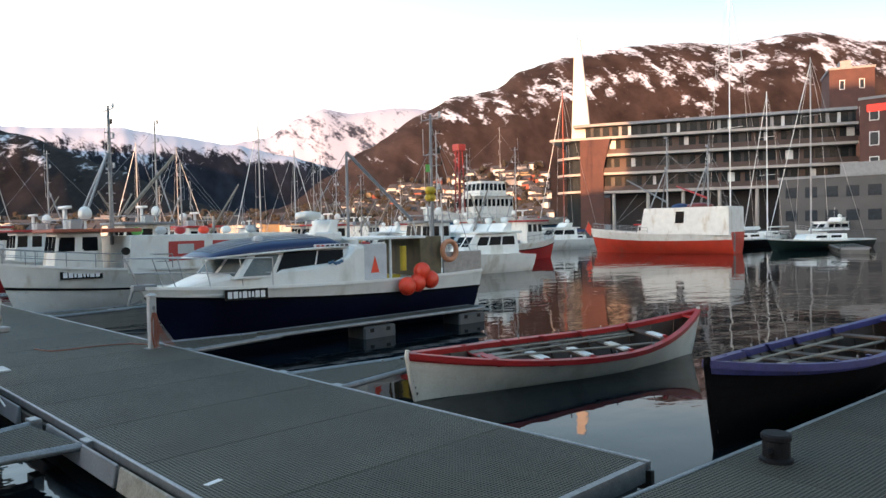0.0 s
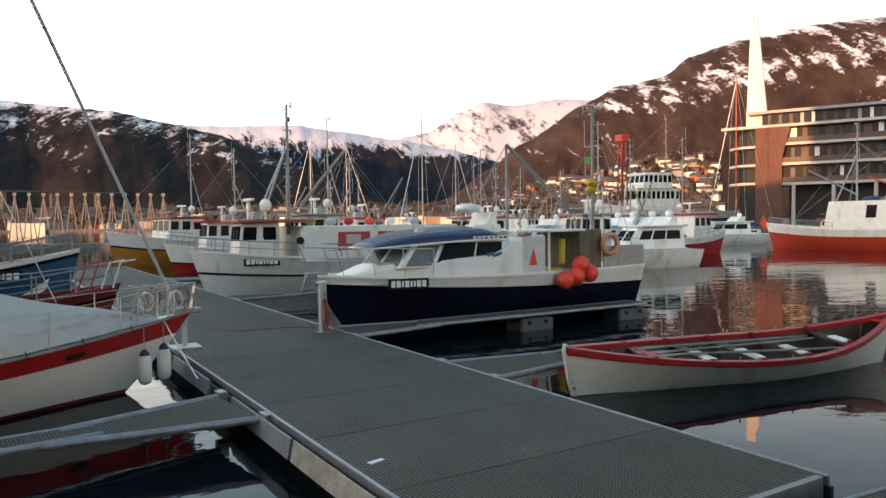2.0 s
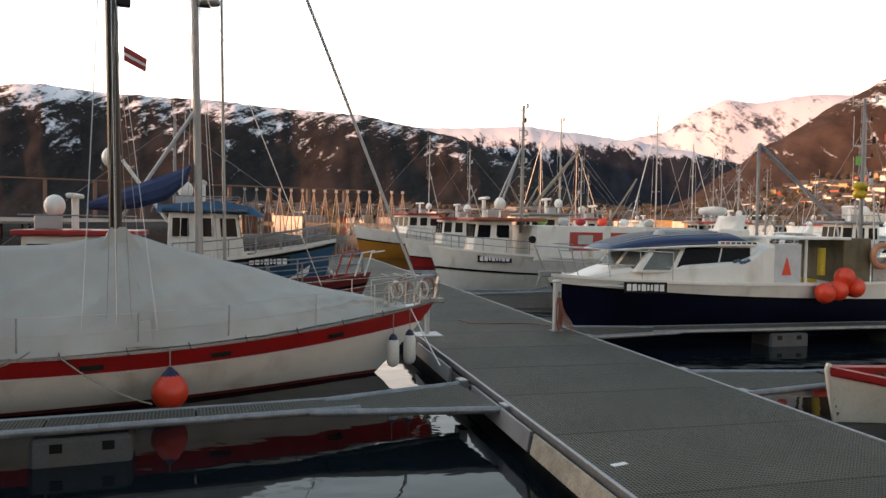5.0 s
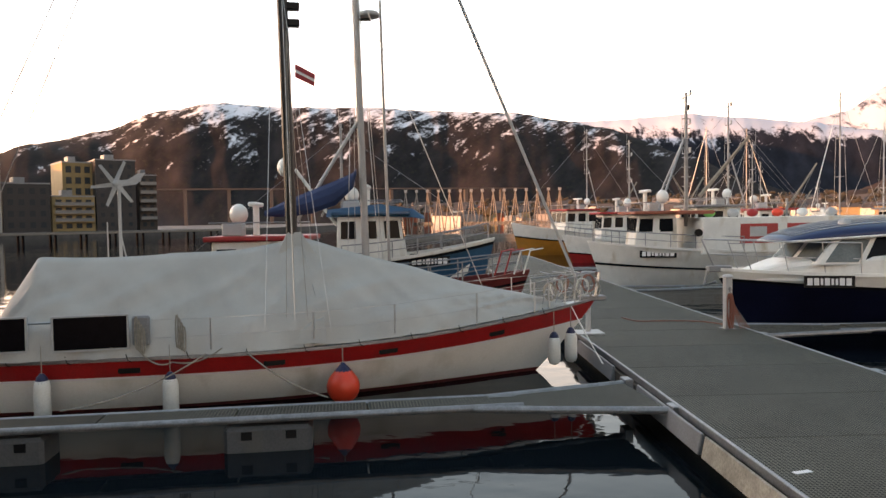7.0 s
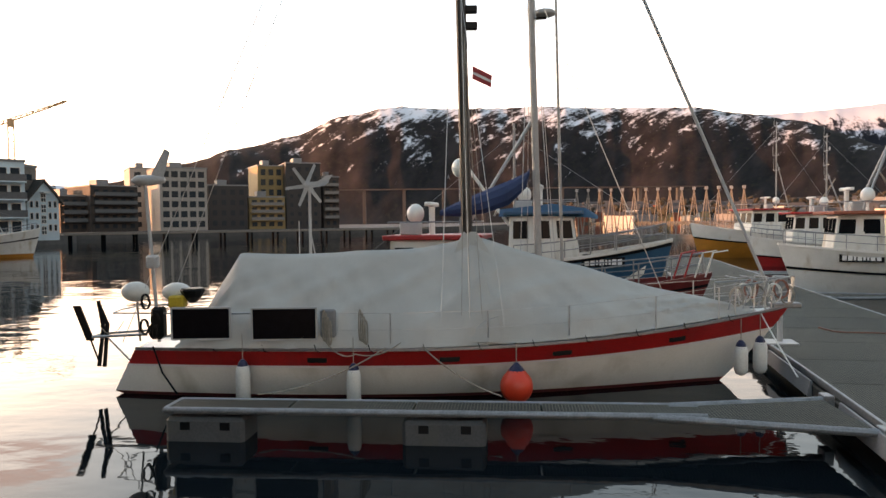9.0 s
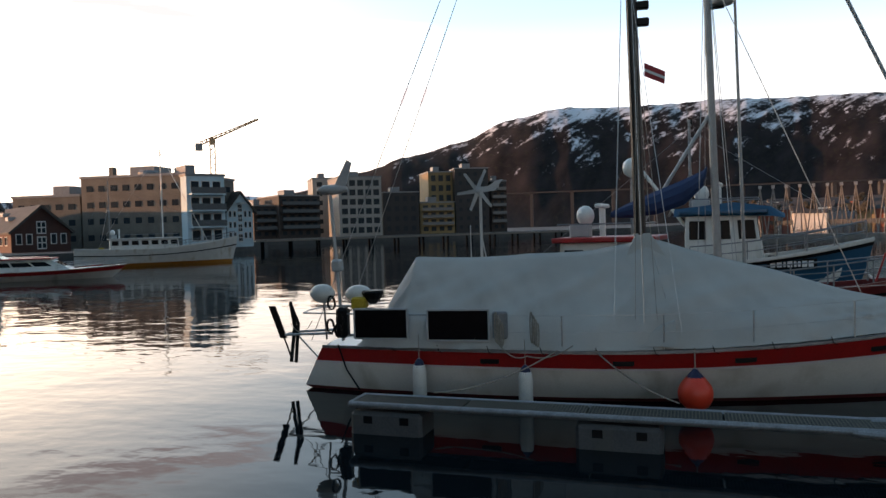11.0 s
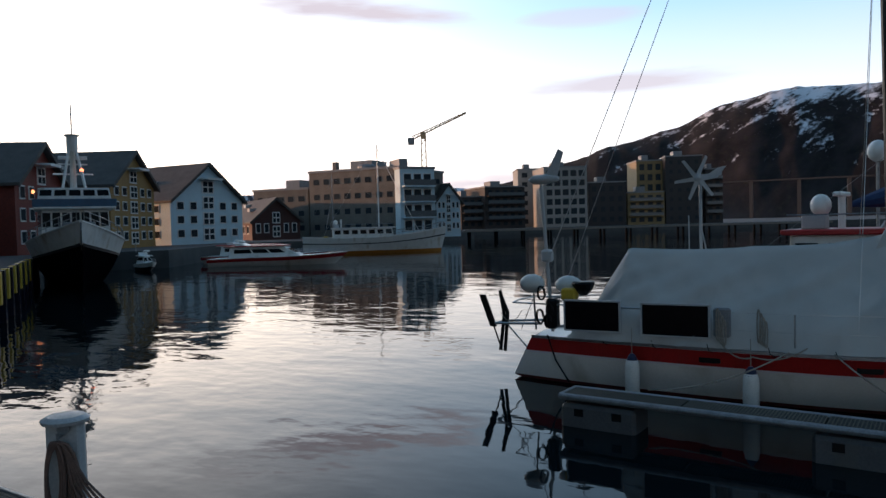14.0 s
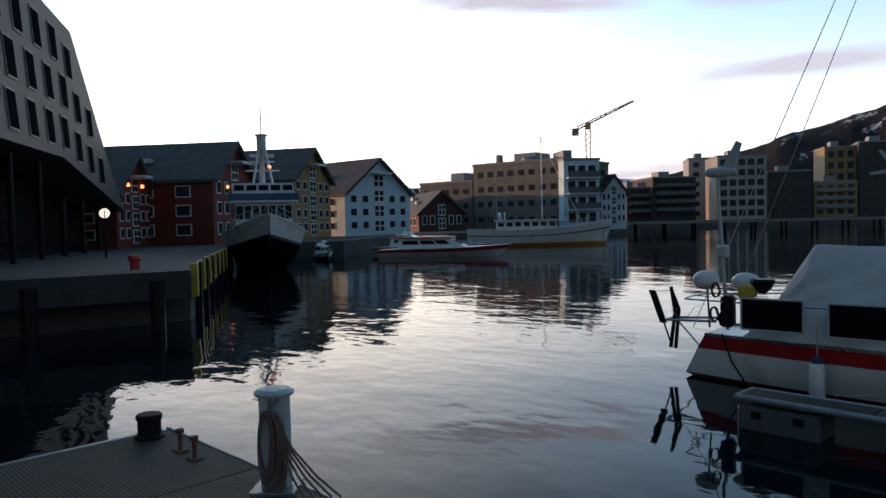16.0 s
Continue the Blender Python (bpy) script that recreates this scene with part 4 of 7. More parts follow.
    rr = [[Vector((1.5 + (0.3 + 0.085 * math.cos(v)) * math.cos(u), 1.56 + 0.085 * math.sin(v), 2.3 + (0.3 + 0.085 * math.cos(v)) * math.sin(u))) for v in (2 * math.pi * j / n2 for j in range(n2))] for u in (2 * math.pi * i / n1 for i in range(n1 + 1))]
    part("lifebuoy", loft(bm, rr, caps=False), mat("faded_orange", (0.62, 0.24, 0.13), 0.5), o, "faded orange lifebuoy ring", smooth=True)
    for x, z in ((2.75, 1.32), (2.35, 1.40), (2.15, 1.74), (1.82, 1.47)):
        buoy(o, x, 1.92, z - 0.02, 0.265, False, 0)
    # masts and boom
    mast_rig(o, 1.0, 0.2, 1.2, 6.9, 0.07, GREYP, 3, seed=3)
    part("gallows_post", tube(B(), (4.35, 0.0, 2.75), (4.15, -0.3, 5.5), 0.045, n=8), GREYP, o)
    part("boom", tube(B(), (4.15, -0.3, 5.5), (2.0, 0.3, 3.3), 0.06, n=8), GREYP, o, "grey derrick boom")
    part("stay", pipe(B(), [(1.0, 0.2, 6.6), (0.1, 1.2, 2.0)], 0.012), GREYP, o)
    part("stay", pipe(B(), [(1.0, 0.2, 6.6), (0.1, -1.2, 2.0)], 0.012), GREYP, o)
    part("stay", pipe(B(), [(4.15, -0.3, 5.5), (6.2, 0.2, 2.9)], 0.012), GREYP, o)
    for x in (1.1, 1.45, 2.05):
        part("pole", tube(B(), (x, 0.9, 1.4), (x - 0.25 + 0.3 * (x > 1.3), 0.5, 5.3 - x), 0.03, n=6), GALV, o)
    for k in range(4):
        part("net_float", ball(B(), (1.3 + 0.16 * (k % 2), 0.55, 4.05 + 0.24 * (k // 2)), 0.13), YELLOW, o, "yellow net float", smooth=True)
    part("green_pennant", box(B(), 1.35, 1.52, 0.5, 0.52, 4.9, 5.15), GREENF, o)
    pulpit(o, h, 0.72, 0.78, flare=0.35)
    for ch in o.children:
        if ch.name.split(".")[0] in ("wheelhouse", "roof", "radar_arch", "radar_dome", "raft_box", "search_lamp", "registration_board", "shelter_frame", "shelter_door", "door_mark", "aft_roof", "aft_bulkhead", "fish_box", "gas_bottle", "buoy"):
            ch.location.x += 0.85
    part("anchor_roller", box(B(), 10.4, 11.0, -0.12, 0.12, 1.6, 1.75), GREYP, o, bevel=0.02)
    part("anchor", pipe(B(), [(10.95, 0, 1.7), (11.1, 0, 1.25), (10.85, 0.2, 1.35)], 0.04), GREYP, o)
    return o


def sail_yacht():
    o = thing("sailing_yacht", "white sailing yacht with a red band under a grey winter cover", "sailboat", -9.35, 13.25, 0, 16.8)
    h = Hull(12.55, 3.35, 0.86, 0.95, 1.40, rake=1.75, stern=0.42, draft=0.42, counter=-0.75, full=2.0, fine=0.7, low=0.36, aft=0.55, under=4.0)
    h.band("hull_bottom", 0.0, h.f_at(0.07), ANTIF, o, "dark red antifouling", 3)
    h.band("hull_top", h.f_at(0.07), 0.78, GEL, o, "white gelcoat hull", 6)
    h.band("red_band", 0.78, 0.975, REDP, o, "faded red sheer band", 3, out=0.004)
    h.band("cove_line", 0.755, 0.785, PLATEW, o, "", 1, out=0.02)
    h.transom(GEL, o)
    h.rail("toe_rail", GALV, o, 0.025, 1.0)
    h.deck(GEL, o, 0.03)
    for s in (0.27, 0.455, 0.615, 0.795):
        for side in (1, -1):
            p, q = h.at(s, 0.87, side), h.at(s + 0.026, 0.87, side)
            d = (q - p).normalized()
            bm = B()
            c = (p + q) / 2
            w, hh = 0.17, 0.06
            loft(bm, [[c + d * w * a + Vector((0, side * k, hh * b)) for a, b in ((-1, -0.8), (-0.8, -1), (0.8, -1), (1, -0.8), (1, 0.8), (0.8, 1), (-0.8, 1), (-1, 0.8))] for k in (-0.02, 0.016)])
            part("portlight", bm, BLACK, o, "dark oblong portlight")
    # winter cover: canvas drawn over a ridge pole, sagging between its supports
    bm = B()
    prof = ((1.40, 1.15), (1.8, 1.80), (2.28, 2.52), (4.2, 2.52), (5.6, 2.60), (6.3, 2.70), (6.6, 2.80), (6.95, 2.71), (7.77, 2.46), (8.9, 2.13), (9.96, 1.82), (11.0, 1.57), (11.8, 1.42))
    n, m = 132, 14
    grid = []
    for i in range(n + 1):
        x = prof[0][0] + (prof[-1][0] - prof[0][0]) * i / n
        for (xa, za), (xb, zb) in zip(prof, prof[1:]):
            if xa <= x <= xb:
                top = za + (zb - za) * (x - xa) / (xb - xa)
        s = x / 12.55
        w = max(0.05, h.half(min(s, 0.985)) - 0.03)
        eave = h.sheer(min(s, 1)) + 0.03
        knee = eave + 0.30 * (top - eave)
        row = []
        for j in range(-m, m + 1):
            v = abs(j) / m
            sd = 1 if j > 0 else -1
            z = top + (knee - top) * (v / 0.82) if v < 0.82 else knee + (eave - knee) * (v - 0.82) / 0.18
            slack = math.sin(math.pi * v)
            drape = 1 - abs(noise.noise(Vector((x * 0.75 + 2.4 * v, v * 0.5, 4)))) * 2.6
            crease = 1 - abs(noise.noise(Vector((x * 1.9 - 2.6 * v, v * 0.8 + 3, 9)))) * 3.0
            fold = 0.07 * max(0, drape) ** 2 + 0.055 * max(0, crease) ** 3 + 0.03 * noise.noise(Vector((x * 0.6, v * 1.2, 7)))
            hang = -0.05 * slack * (1 if top - eave > 0.5 else 0.4) - 0.035 * abs(math.sin(math.pi * (x - 2.28) / 2.16)) * (1 - v)
            row.append(bm.verts.new((x, sd * (w * v + fold * min(1, 3 * v) * min(1, 2 * w)), z + hang + fold * 0.7 * slack)))
        grid.append(row)
    for a, b in zip(grid, grid[1:]):
        for j in range(2 * m):
            bm.faces.new((a[j], b[j], b[j + 1], a[j + 1]))
    cover = part("winter_cover", bm, TARP, o, "sagging grey canvas winter cover", smooth=True)
    part("cover_collar", loft(B(), [[(6.55 + dx * k, dy * k, z) for dx, dy in ((-0.35, -0.3), (0.45, -0.3), (0.45, 0.3), (-0.35, 0.3))] for z, k in ((2.42, 0.9), (2.72, 0.5), (2.86, 0.3))]), TARP, cover)
    part("cover_flap", loft(B(), [[(6.25, -1.62, 1.06), (7.0, -1.68, 1.06), (6.95, -1.5, 1.07), (6.25, -1.48, 1.06)], [(6.8, -1.46, 1.4), (6.98, -1.46, 1.45), (6.98, -1.34, 1.45), (6.8, -1.34, 1.4)]]), TARP, cover, "bunched canvas at the shroud foot")
    part("cover_seam", pipe(B(), [(6.98, -1.5, 1.3), (6.9, -1.22, 1.62), (6.68, -0.2, 2.7)], 0.012, 5), TARP, cover)
    # rig
    part("mast", tube(B(), (6.55, 0, 1.0), (6.3, 0, 15.5), 0.11, 0.085, 12), DARKALU, o, "dark anodised mast")
    sp = part("spreader", tube(B(), (6.42, -0.9, 8.2), (6.42, 0.9, 8.2), 0.03, n=6), DARKALU, o)
    part("radar_bracket", box(B(), 6.4, 7.2, -0.06, 0.06, 7.35, 7.42), BLACK, o)
    part("radar_dome", lathe(B(), [(0.1, 0), (0.3, 0.03), (0.33, 0.1), (0.28, 0.17), (0.1, 0.2)], (7.0, 0, 7.42), 16), BLACK, o, smooth=True)
    for z in (6.6, 6.9):
        part("deck_lamp", box(B(), 6.5, 6.75, -0.07, 0.07, z, z + 0.14), BLACK, o, bevel=0.02)
    top = Vector((6.32, 0, 14.8))
    for side in (1, -1):
        for x in (6.0, 6.5, 7.1):
            part("shroud", pipe(B(), [top - Vector((0, 0, 0 if x == 6.5 else 6.5)), (x, side * 1.5, 1.1)], 0.007, 4), STEEL, o)
    for y in (-0.35, 0.35):
        part("backstay", pipe(B(), [(6.32, 0, 15.2), (0.4, y * 2.5, 1.0)], 0.008, 4), STEEL, o)
    part("forestay", pipe(B(), [(6.32, 0, 15.2), (12.3, 0, 1.45)], 0.03, 6), LIGHTGREY, o, "rolled headsail on the forestay")
    part("inner_stay", pipe(B(), [(6.32, 0, 11.0), (10.3, 0, 1.4)], 0.009, 4), STEEL, o)
    fl = part("pennant", slab(B(), [(6.64, 5.66), (6.98, 5.50), (7.0, 5.72), (6.64, 5.90)], -0.2, -0.19, "y"), mat("red_flag_cloth", (0.45, 0.05, 0.06), 0.8, 0, 0.15), o, "small red flag with a white-edged blue cross")
    part("flag_cross", slab(B(), [(6.64, 5.75), (6.99, 5.58), (6.99, 5.63), (6.64, 5.80)], -0.206, -0.184, "y"), PLATEW, fl)
    # guard rails, solar panels
    for side in (1, -1):
        tops, mids = [], []
        for s in (0.10, 0.19, 0.30, 0.385, 0.52, 0.635, 0.765, 0.87, 0.955):
            p = h.at(s, 1.0, side, -0.03)
            part("stanchion", tube(B(), p, p + Vector((0, 0, 0.6)), 0.013, n=6), STEEL, o)
            tops.append(p + Vector((0, 0, 0.6))), mids.append(p + Vector((0, 0, 0.32)))
        part("guard_wire", pipe(B(), tops, 0.006, 4), STEEL, o)
        part("guard_wire", pipe(B(), mids, 0.005, 4), STEEL, o)
        part("push_pit", pipe(B(), [h.at(0.19, 1, side) + Vector((0, 0, 0.62)), h.at(0.1, 1, side) + Vector((0, 0, 0.62)), Vector((0.1, side * 0.55, 1.48)), Vector((0.0, 0, 1.48))], 0.016), STEEL, o)
    for x0, x1 in ((1.45, 2.44), (2.85, 3.93)):
        pn = part("solar_panel", box(B(), x0, x1, -1.52 if x0 > 2 else -1.36, -1.48 if x0 > 2 else -1.32, 1.12, 1.64), SOLAR, o, "black solar panel in a pale frame")
        y = -1.53 if x0 > 2 else -1.37
        for q in ((x0, x1, 1.10, 1.128), (x0, x1, 1.63, 1.658), (x0 - 0.015, x0 + 0.015, 1.11, 1.65), (x1 - 0.015, x1 + 0.015, 1.11, 1.65)):
            part("panel_frame", box(B(), q[0], q[1], y, y + 0.045, q[2], q[3]), LIGHTGREY, pn)
    fender(o, 2.72, -1.66, 0.74, 0.66), fender(o, 4.57, -1.80, 0.68, 0.66)
    fender(o, 11.75, -0.62, 0.85, 0.6), fender(o, 11.35, -0.75, 0.8, 0.55)
    buoy(o, 7.23, -1.86, 0.36, 0.27, True, 0.45)
    part("mooring_line", pipe(B(), sag((5.1, -1.75, 1.0), (3.2, -2.6, 0.45), 0.15), 0.012, 5), ROPE, o)
    part("mooring_line", pipe(B(), sag((5.7, -1.72, 1.0), (6.9, -2.9, 0.45), 0.1), 0.012, 5), ROPE, o)
    part("bow_line", pipe(B(), sag((11.9, -0.3, 1.3), (11.75, -2.0, 0.48), 0.02), 0.014, 5), FENDW, o)
    for x in (4.12, 4.72):
        for k in range(4):
            part("rope_hank", pipe(B(), [Vector((x + 0.035 * k - 0.05 + 0.022 * math.sin(t), -1.62 - 0.015 * k, 1.36 - 0.04 * k + (0.26 - 0.02 * k) * math.cos(t))) for t in (0.35 * i for i in range(19))], 0.013, 5), ROPE, o, "hank of rope hung on the guard wire")
    part("tool_bag", box(B(), 4.0, 4.26, -1.60, -1.50, 1.15, 1.62), GREYP, o, "grey canvas pocket on the guard rail", bevel=0.03)
    # stern gear: wind vane, generators, lifebuoys
    part("vane_frame", pipe(B(), [(0.6, -0.3, 1.05), (-0.45, -0.2, 1.0), (-0.45, 0.2, 1.0), (0.6, 0.3, 1.05)], 0.028), STEEL, o)
    part("vane_gear", pipe(B(), [(-0.42, 0, 1.65), (-0.34, 0, 1.15), (-0.44, 0, 0.42), (-0.36, 0.05, 0.40), (-0.26, 0, 1.2), (-0.42, 0, 1.6)], 0.04), BLACK, o, "black self-steering gear")
    part("vane_strut", pipe(B(), [(-0.4, 0.15, 1.0), (0.12, 0.15, 0.45)], 0.018), STEEL, o)
    part("vane_blade", loft(B(), [[(-0.90, -0.02, 1.56), (-0.76, -0.02, 1.56), (-0.76, 0.02, 1.56), (-0.90, 0.02, 1.56)], [(-0.66, -0.02, 0.90), (-0.52, -0.02, 0.90), (-0.52, 0.02, 0.90), (-0.66, 0.02, 0.90)]]), BLACK, o, "dark vane blade")
    part("vane_rod", pipe(B(), [(-0.58, 0, 0.9), (-0.42, 0, 0.45)], 0.018), BLACK, o)
    part("generator_pole", tube(B(), (0.92, -0.55, 0.95), (0.74, -0.55, 3.82), 0.035, n=8), LIGHTGREY, o, "white pole of a wind generator")
    g = part("generator", loft(B(), [[(0.74 + x, -0.55 + r * math.cos(t), 3.86 + r * math.sin(t)) for t in (math.pi * i / 4 for i in range(8))] for x, r in ((-0.25, 0.02), (-0.15, 0.09), (0.1, 0.1), (0.35, 0.05))]), LIGHTGREY, o, "white wind generator body", smooth=True)
    part("generator_tail", slab(B(), [(0.9, 3.80), (1.06, 3.88), (1.2, 4.36), (1.1, 4.42), (0.86, 3.98)], -0.56, -0.54, "y"), LIGHTGREY, g)
    part("pole_gear", box(B(), 0.74, 0.94, -0.66, -0.44, 2.28, 2.52), LIGHTGREY, o, bevel=0.04)
    part("horseshoe_buoy", ball(B(), (0.60, -0.75, 1.88), 0.25, (1.0, 0.7, 0.72)), FENDW, o, "white horseshoe lifebuoy", smooth=True)
    part("stern_bag", ball(B(), (1.22, -0.45, 1.84), 0.24, (1.1, 0.8, 0.72)), FENDW, o, smooth=True)
    part("yellow_box", box(B(), 1.18, 1.46, -0.8, -0.55, 1.58, 1.80), YELLOW, o, bevel=0.03)
    part("outboard", box(B(), 0.92, 1.14, -0.95, -0.7, 1.05, 1.62), BLACK, o, "black outboard on the rail", bevel=0.05)
    part("dome_post", tube(B(), (0.66, -0.75, 1.0), (0.62, -0.75, 1.75), 0.02, n=6), STEEL, o)
    for k, (x, z) in enumerate(((0.85, 1.72), (1.02, 1.4), (0.82, 1.28), (0.98, 1.2))):
        part("rope_coil", pipe(B(), [Vector((x + 0.07 * math.cos(t), -0.98 + 0.006 * t, z + 0.13 * math.sin(t))) for t in (0.5 * i for i in range(26))], 0.016, 5), BLACK, o, "dark coiled rope on the stern rail")
    part("stern_line", pipe(B(), sag((0.35, -0.7, 1.35), (-0.42, 0, 1.2), 0.2), 0.008, 4), ROPE, o)
    part("rudder_line", pipe(B(), [(1.0, -1.05, 0.95), (1.18, -1.12, 0.5), (1.42, -1.1, 0.12)], 0.016, 5), BLACK, o, "dark strap down the quarter")
    part("barbecue", lathe(B(), [(0.06, 0), (0.16, 0.1), (0.22, 0.22), (0.2, 0.26)], (1.56, -0.6, 1.66), 12), BLACK, o)
    # second generator amidships
    part("turbine_pole", tube(B(), (3.42, 0.9, 1.2), (3.42, 0.9, 3.75), 0.03, n=8), LIGHTGREY, o)
    part("turbine_strut", tube(B(), (3.67, 0.9, 1.6), (3.42, 0.9, 2.9), 0.015, n=6), LIGHTGREY, o)
    part("aerial", tube(B(), (3.2, 0.9, 1.2), (3.2, 0.9, 3.1), 0.012, n=5), LIGHTGREY, o)
    hub = part("turbine_hub", ball(B(), (3.42, 0.72, 3.8), 0.09, (1, 1.8, 1)), LIGHTGREY, o, "white turbine hub", smooth=True)
    for k in range(6):
        t = 2 * math.pi * k / 6 + 0.2
        c, s_ = math.cos(t), math.sin(t)
        pts = [Vector((3.42 + r * c - w * s_, 0.6 + d, 3.8 + r * s_ + w * c)) for r, w, d in ((0.06, -0.03, 0), (0.42, -0.05, 0.03), (0.44, 0.0, 0.03), (0.06, 0.05, 0.02))]
        part("turbine_blade", loft(B(), [pts, [p + Vector((0, 0.012, 0)) for p in pts]]), LIGHTGREY, hub)
    part("turbine_tail", slab(B(), [(3.42, 3.76), (3.72, 3.8), (3.88, 4.02), (3.74, 4.0), (3.5, 3.84)], 0.95, 0.965, "y"), LIGHTGREY, hub)
    # bow pulpit with rope clutter
    pulpit(o, h, 0.9, 0.55, STEEL, 0.016, 3, 0.1)
    rnd = random.Random(3)
    for k in range(7):
        x, y, z = 11.4 + 0.17 * k, -0.42 + 0.1 * (k % 4), 1.62 + 0.06 * (k % 3)
        part("rope_coil", pipe(B(), [Vector((x + 0.11 * math.cos(t) + 0.02 * rnd.random(), y + 0.05 * math.sin(t * 0.7), z + 0.17 * math.sin(t))) for t in (0.55 * i for i in range(22))], 0.013, 5), [ROPE, FENDW, PINKROPE][k % 3], o, "coil of rope on the pulpit")
    for k in range(3):
        part("pulpit_brace", pipe(B(), [(11.2 + 0.3 * k, -0.55 + 0.09 * k, 1.4), (11.45 + 0.3 * k, -0.3, 1.95), (11.5 + 0.28 * k, 0.35, 1.95)], 0.011), GALV, o)
    for k in range(11):
        x = 1.6 + 0.95 * k
        q = h.at(x / 12.55, 0.99, -1, 0.02)
        part("cover_tie", pipe(B(), [q + Vector((0, -0.01, 0.10)), q + Vector((0.03, -0.02, 0.0)), q + Vector((0.09, -0.01, -0.03))], 0.009, 4), BLACK, o)
    part("lashing", pipe(B(), sag((4.1, -1.66, 1.1), (4.6, -1.76, 0.9), 0.12), 0.012, 5), ROPE, o)
    part("lashing", pipe(B(), sag((4.6, -1.76, 0.9), (5.35, -1.74, 1.08), 0.1), 0.012, 5), ROPE, o)
    for x in (6.35, 6.5, 6.72):
        part("halyard", pipe(B(), [(x, -1.5, 1.1), (6.5, -0.12, 6.5)], 0.007, 4), ROPE, o)
    part("bow_roller", box(B(), 12.2, 12.75, -0.12, 0.12, 1.36, 1.46), GALV, o, bevel=0.02)
    return o


def rowing_boat(name, label, x, y, rz, length, beam, zs, zm, zb, outer, gun, inner, seats, oars, group, heel=0.0):
    """An open clinker-built rowing boat: each strake laps the one below."""
    o = thing(name, label, "rowing boat", x, y, 0, rz, group)
    o.matrix_world = pose(x, y, 0, heel, 0, rz)
    h = Hull(length, beam, zs, zm, zb, rake=0.30, stern=0.02, draft=0.22, counter=0.18, full=2.0, fine=0.5, low=0.55)
    k = 9
    for i in range(k):
        h.band("strake", 0.04 + 0.96 * i / k, 0.04 + 0.96 * (i + 1) / k + 0.012, outer, o, "", 1, 30, out=(0.030, 0.004))
    h.band("inner_skin", 0.30, 0.97, inner, o, "dark inner planking", 4, 30, out=-0.03)
    bm, prev = B(), None
    for i in range(31):
        s = 0.02 + 0.96 * i / 30
        row = [bm.verts.new(h.at(s, 0.34, sd, -0.02)) for sd in (1, -1)]
        if prev:
            bm.faces.new((prev[0], row[0], row[1], prev[1]))
        prev = row
    part("bottom_boards", bm, inner, o, "dark bottom boards")
    h.rail("gunwale", gun, o, 0.05, 1.0, 0.0, wide=1.25, label="painted gunwale")
    h.band("sheer_strake", 0.91, 1.0, gun, o, "painted sheer strake", 2, 30, out=0.036)
    for i in range(13):
        s = 0.07 + 0.86 * i / 12
        for sd in (1, -1):
            part("rib", pipe(B(), [h.at(s, f, sd, -0.045) for f in (0.35, 0.55, 0.75, 0.95)], 0.022, 5), inner, o)
    for s, m_ in seats:
        w = h.half(s) * 0.97
        z = h.sheer(s) - 0.085
        th = part("thwart", box(B(), h.l * s - 0.13, h.l * s + 0.13, -w, w, z, z + 0.04), inner if m_ != 2 else gun, o, "plank seat", bevel=0.008)
        if m_:
            part("seat_pad", box(B(), h.l * s - 0.11, h.l * s + 0.11, -w * 0.1, w * 0.62, z + 0.042, z + 0.08), WPAINT if m_ == 1 else gun, th, "white-painted seat board", bevel=0.01)
        for sd in (1, -1):
            part("knee", slab(B(), [(h.l * s - 0.04, z + 0.04), (h.l * s + 0.16, z + 0.17), (h.l * s + 0.26, z + 0.17), (h.l * s + 0.1, z + 0.04)], sd * w * 0.9, sd * w * 0.97, "y"), gun, th)
    for q in (0.0, 1.0):
        p0, p1 = h.at(q, 0.0, 0), h.at(q, 1.0, 0)
        part("stem_post", pipe(B(), [h.at(q, f, 0) + Vector((0.02 if q else -0.02, 0, 0)) for f in (0, 0.3, 0.6, 1.0)] + [h.at(q, 1.0, 0) + Vector((0, 0, 0.09))], 0.045, 6), outer, o)
        bm = B()
        s = 0.05 if q == 0 else 0.95
        slab(bm, [tuple(h.at(q, 1, 1)[:2]), tuple(h.at(s, 1, 1)[:2]), tuple(h.at(s, 1, -1)[:2])], h.sheer(s) - 0.02, h.sheer(s) + 0.02)
        part("breasthook", bm, gun, o)
    for k2, (yy, tilt) in enumerate(oars):
        z = zm + 0.02
        oar = part("oar", tube(B(), (length * 0.22, yy, z - 0.05), (length * 0.70, yy + tilt, z + 0.06), 0.028, 0.022, 8), OARWOOD, o, "grey wooden oar")
        part("oar_blade", loft(B(), [[(length * 0.70 + d, yy + tilt + w * sd, z + 0.06 + t) for sd, t in ((-1, -0.01), (1, -0.01), (1, 0.01), (-1, 0.01))] for d, w in ((0, 0.025), (0.3, 0.07), (0.75, 0.075))]), OARWOOD, oar)
    for s in (0.3, 0.45, 0.6):
        for sd in (1, -1):
            p = h.at(s, 1, sd)
            part("thole_pin", tube(B(), p, p + Vector((0, 0, 0.12)), 0.015, n=6), GALV, o)
    return o, h


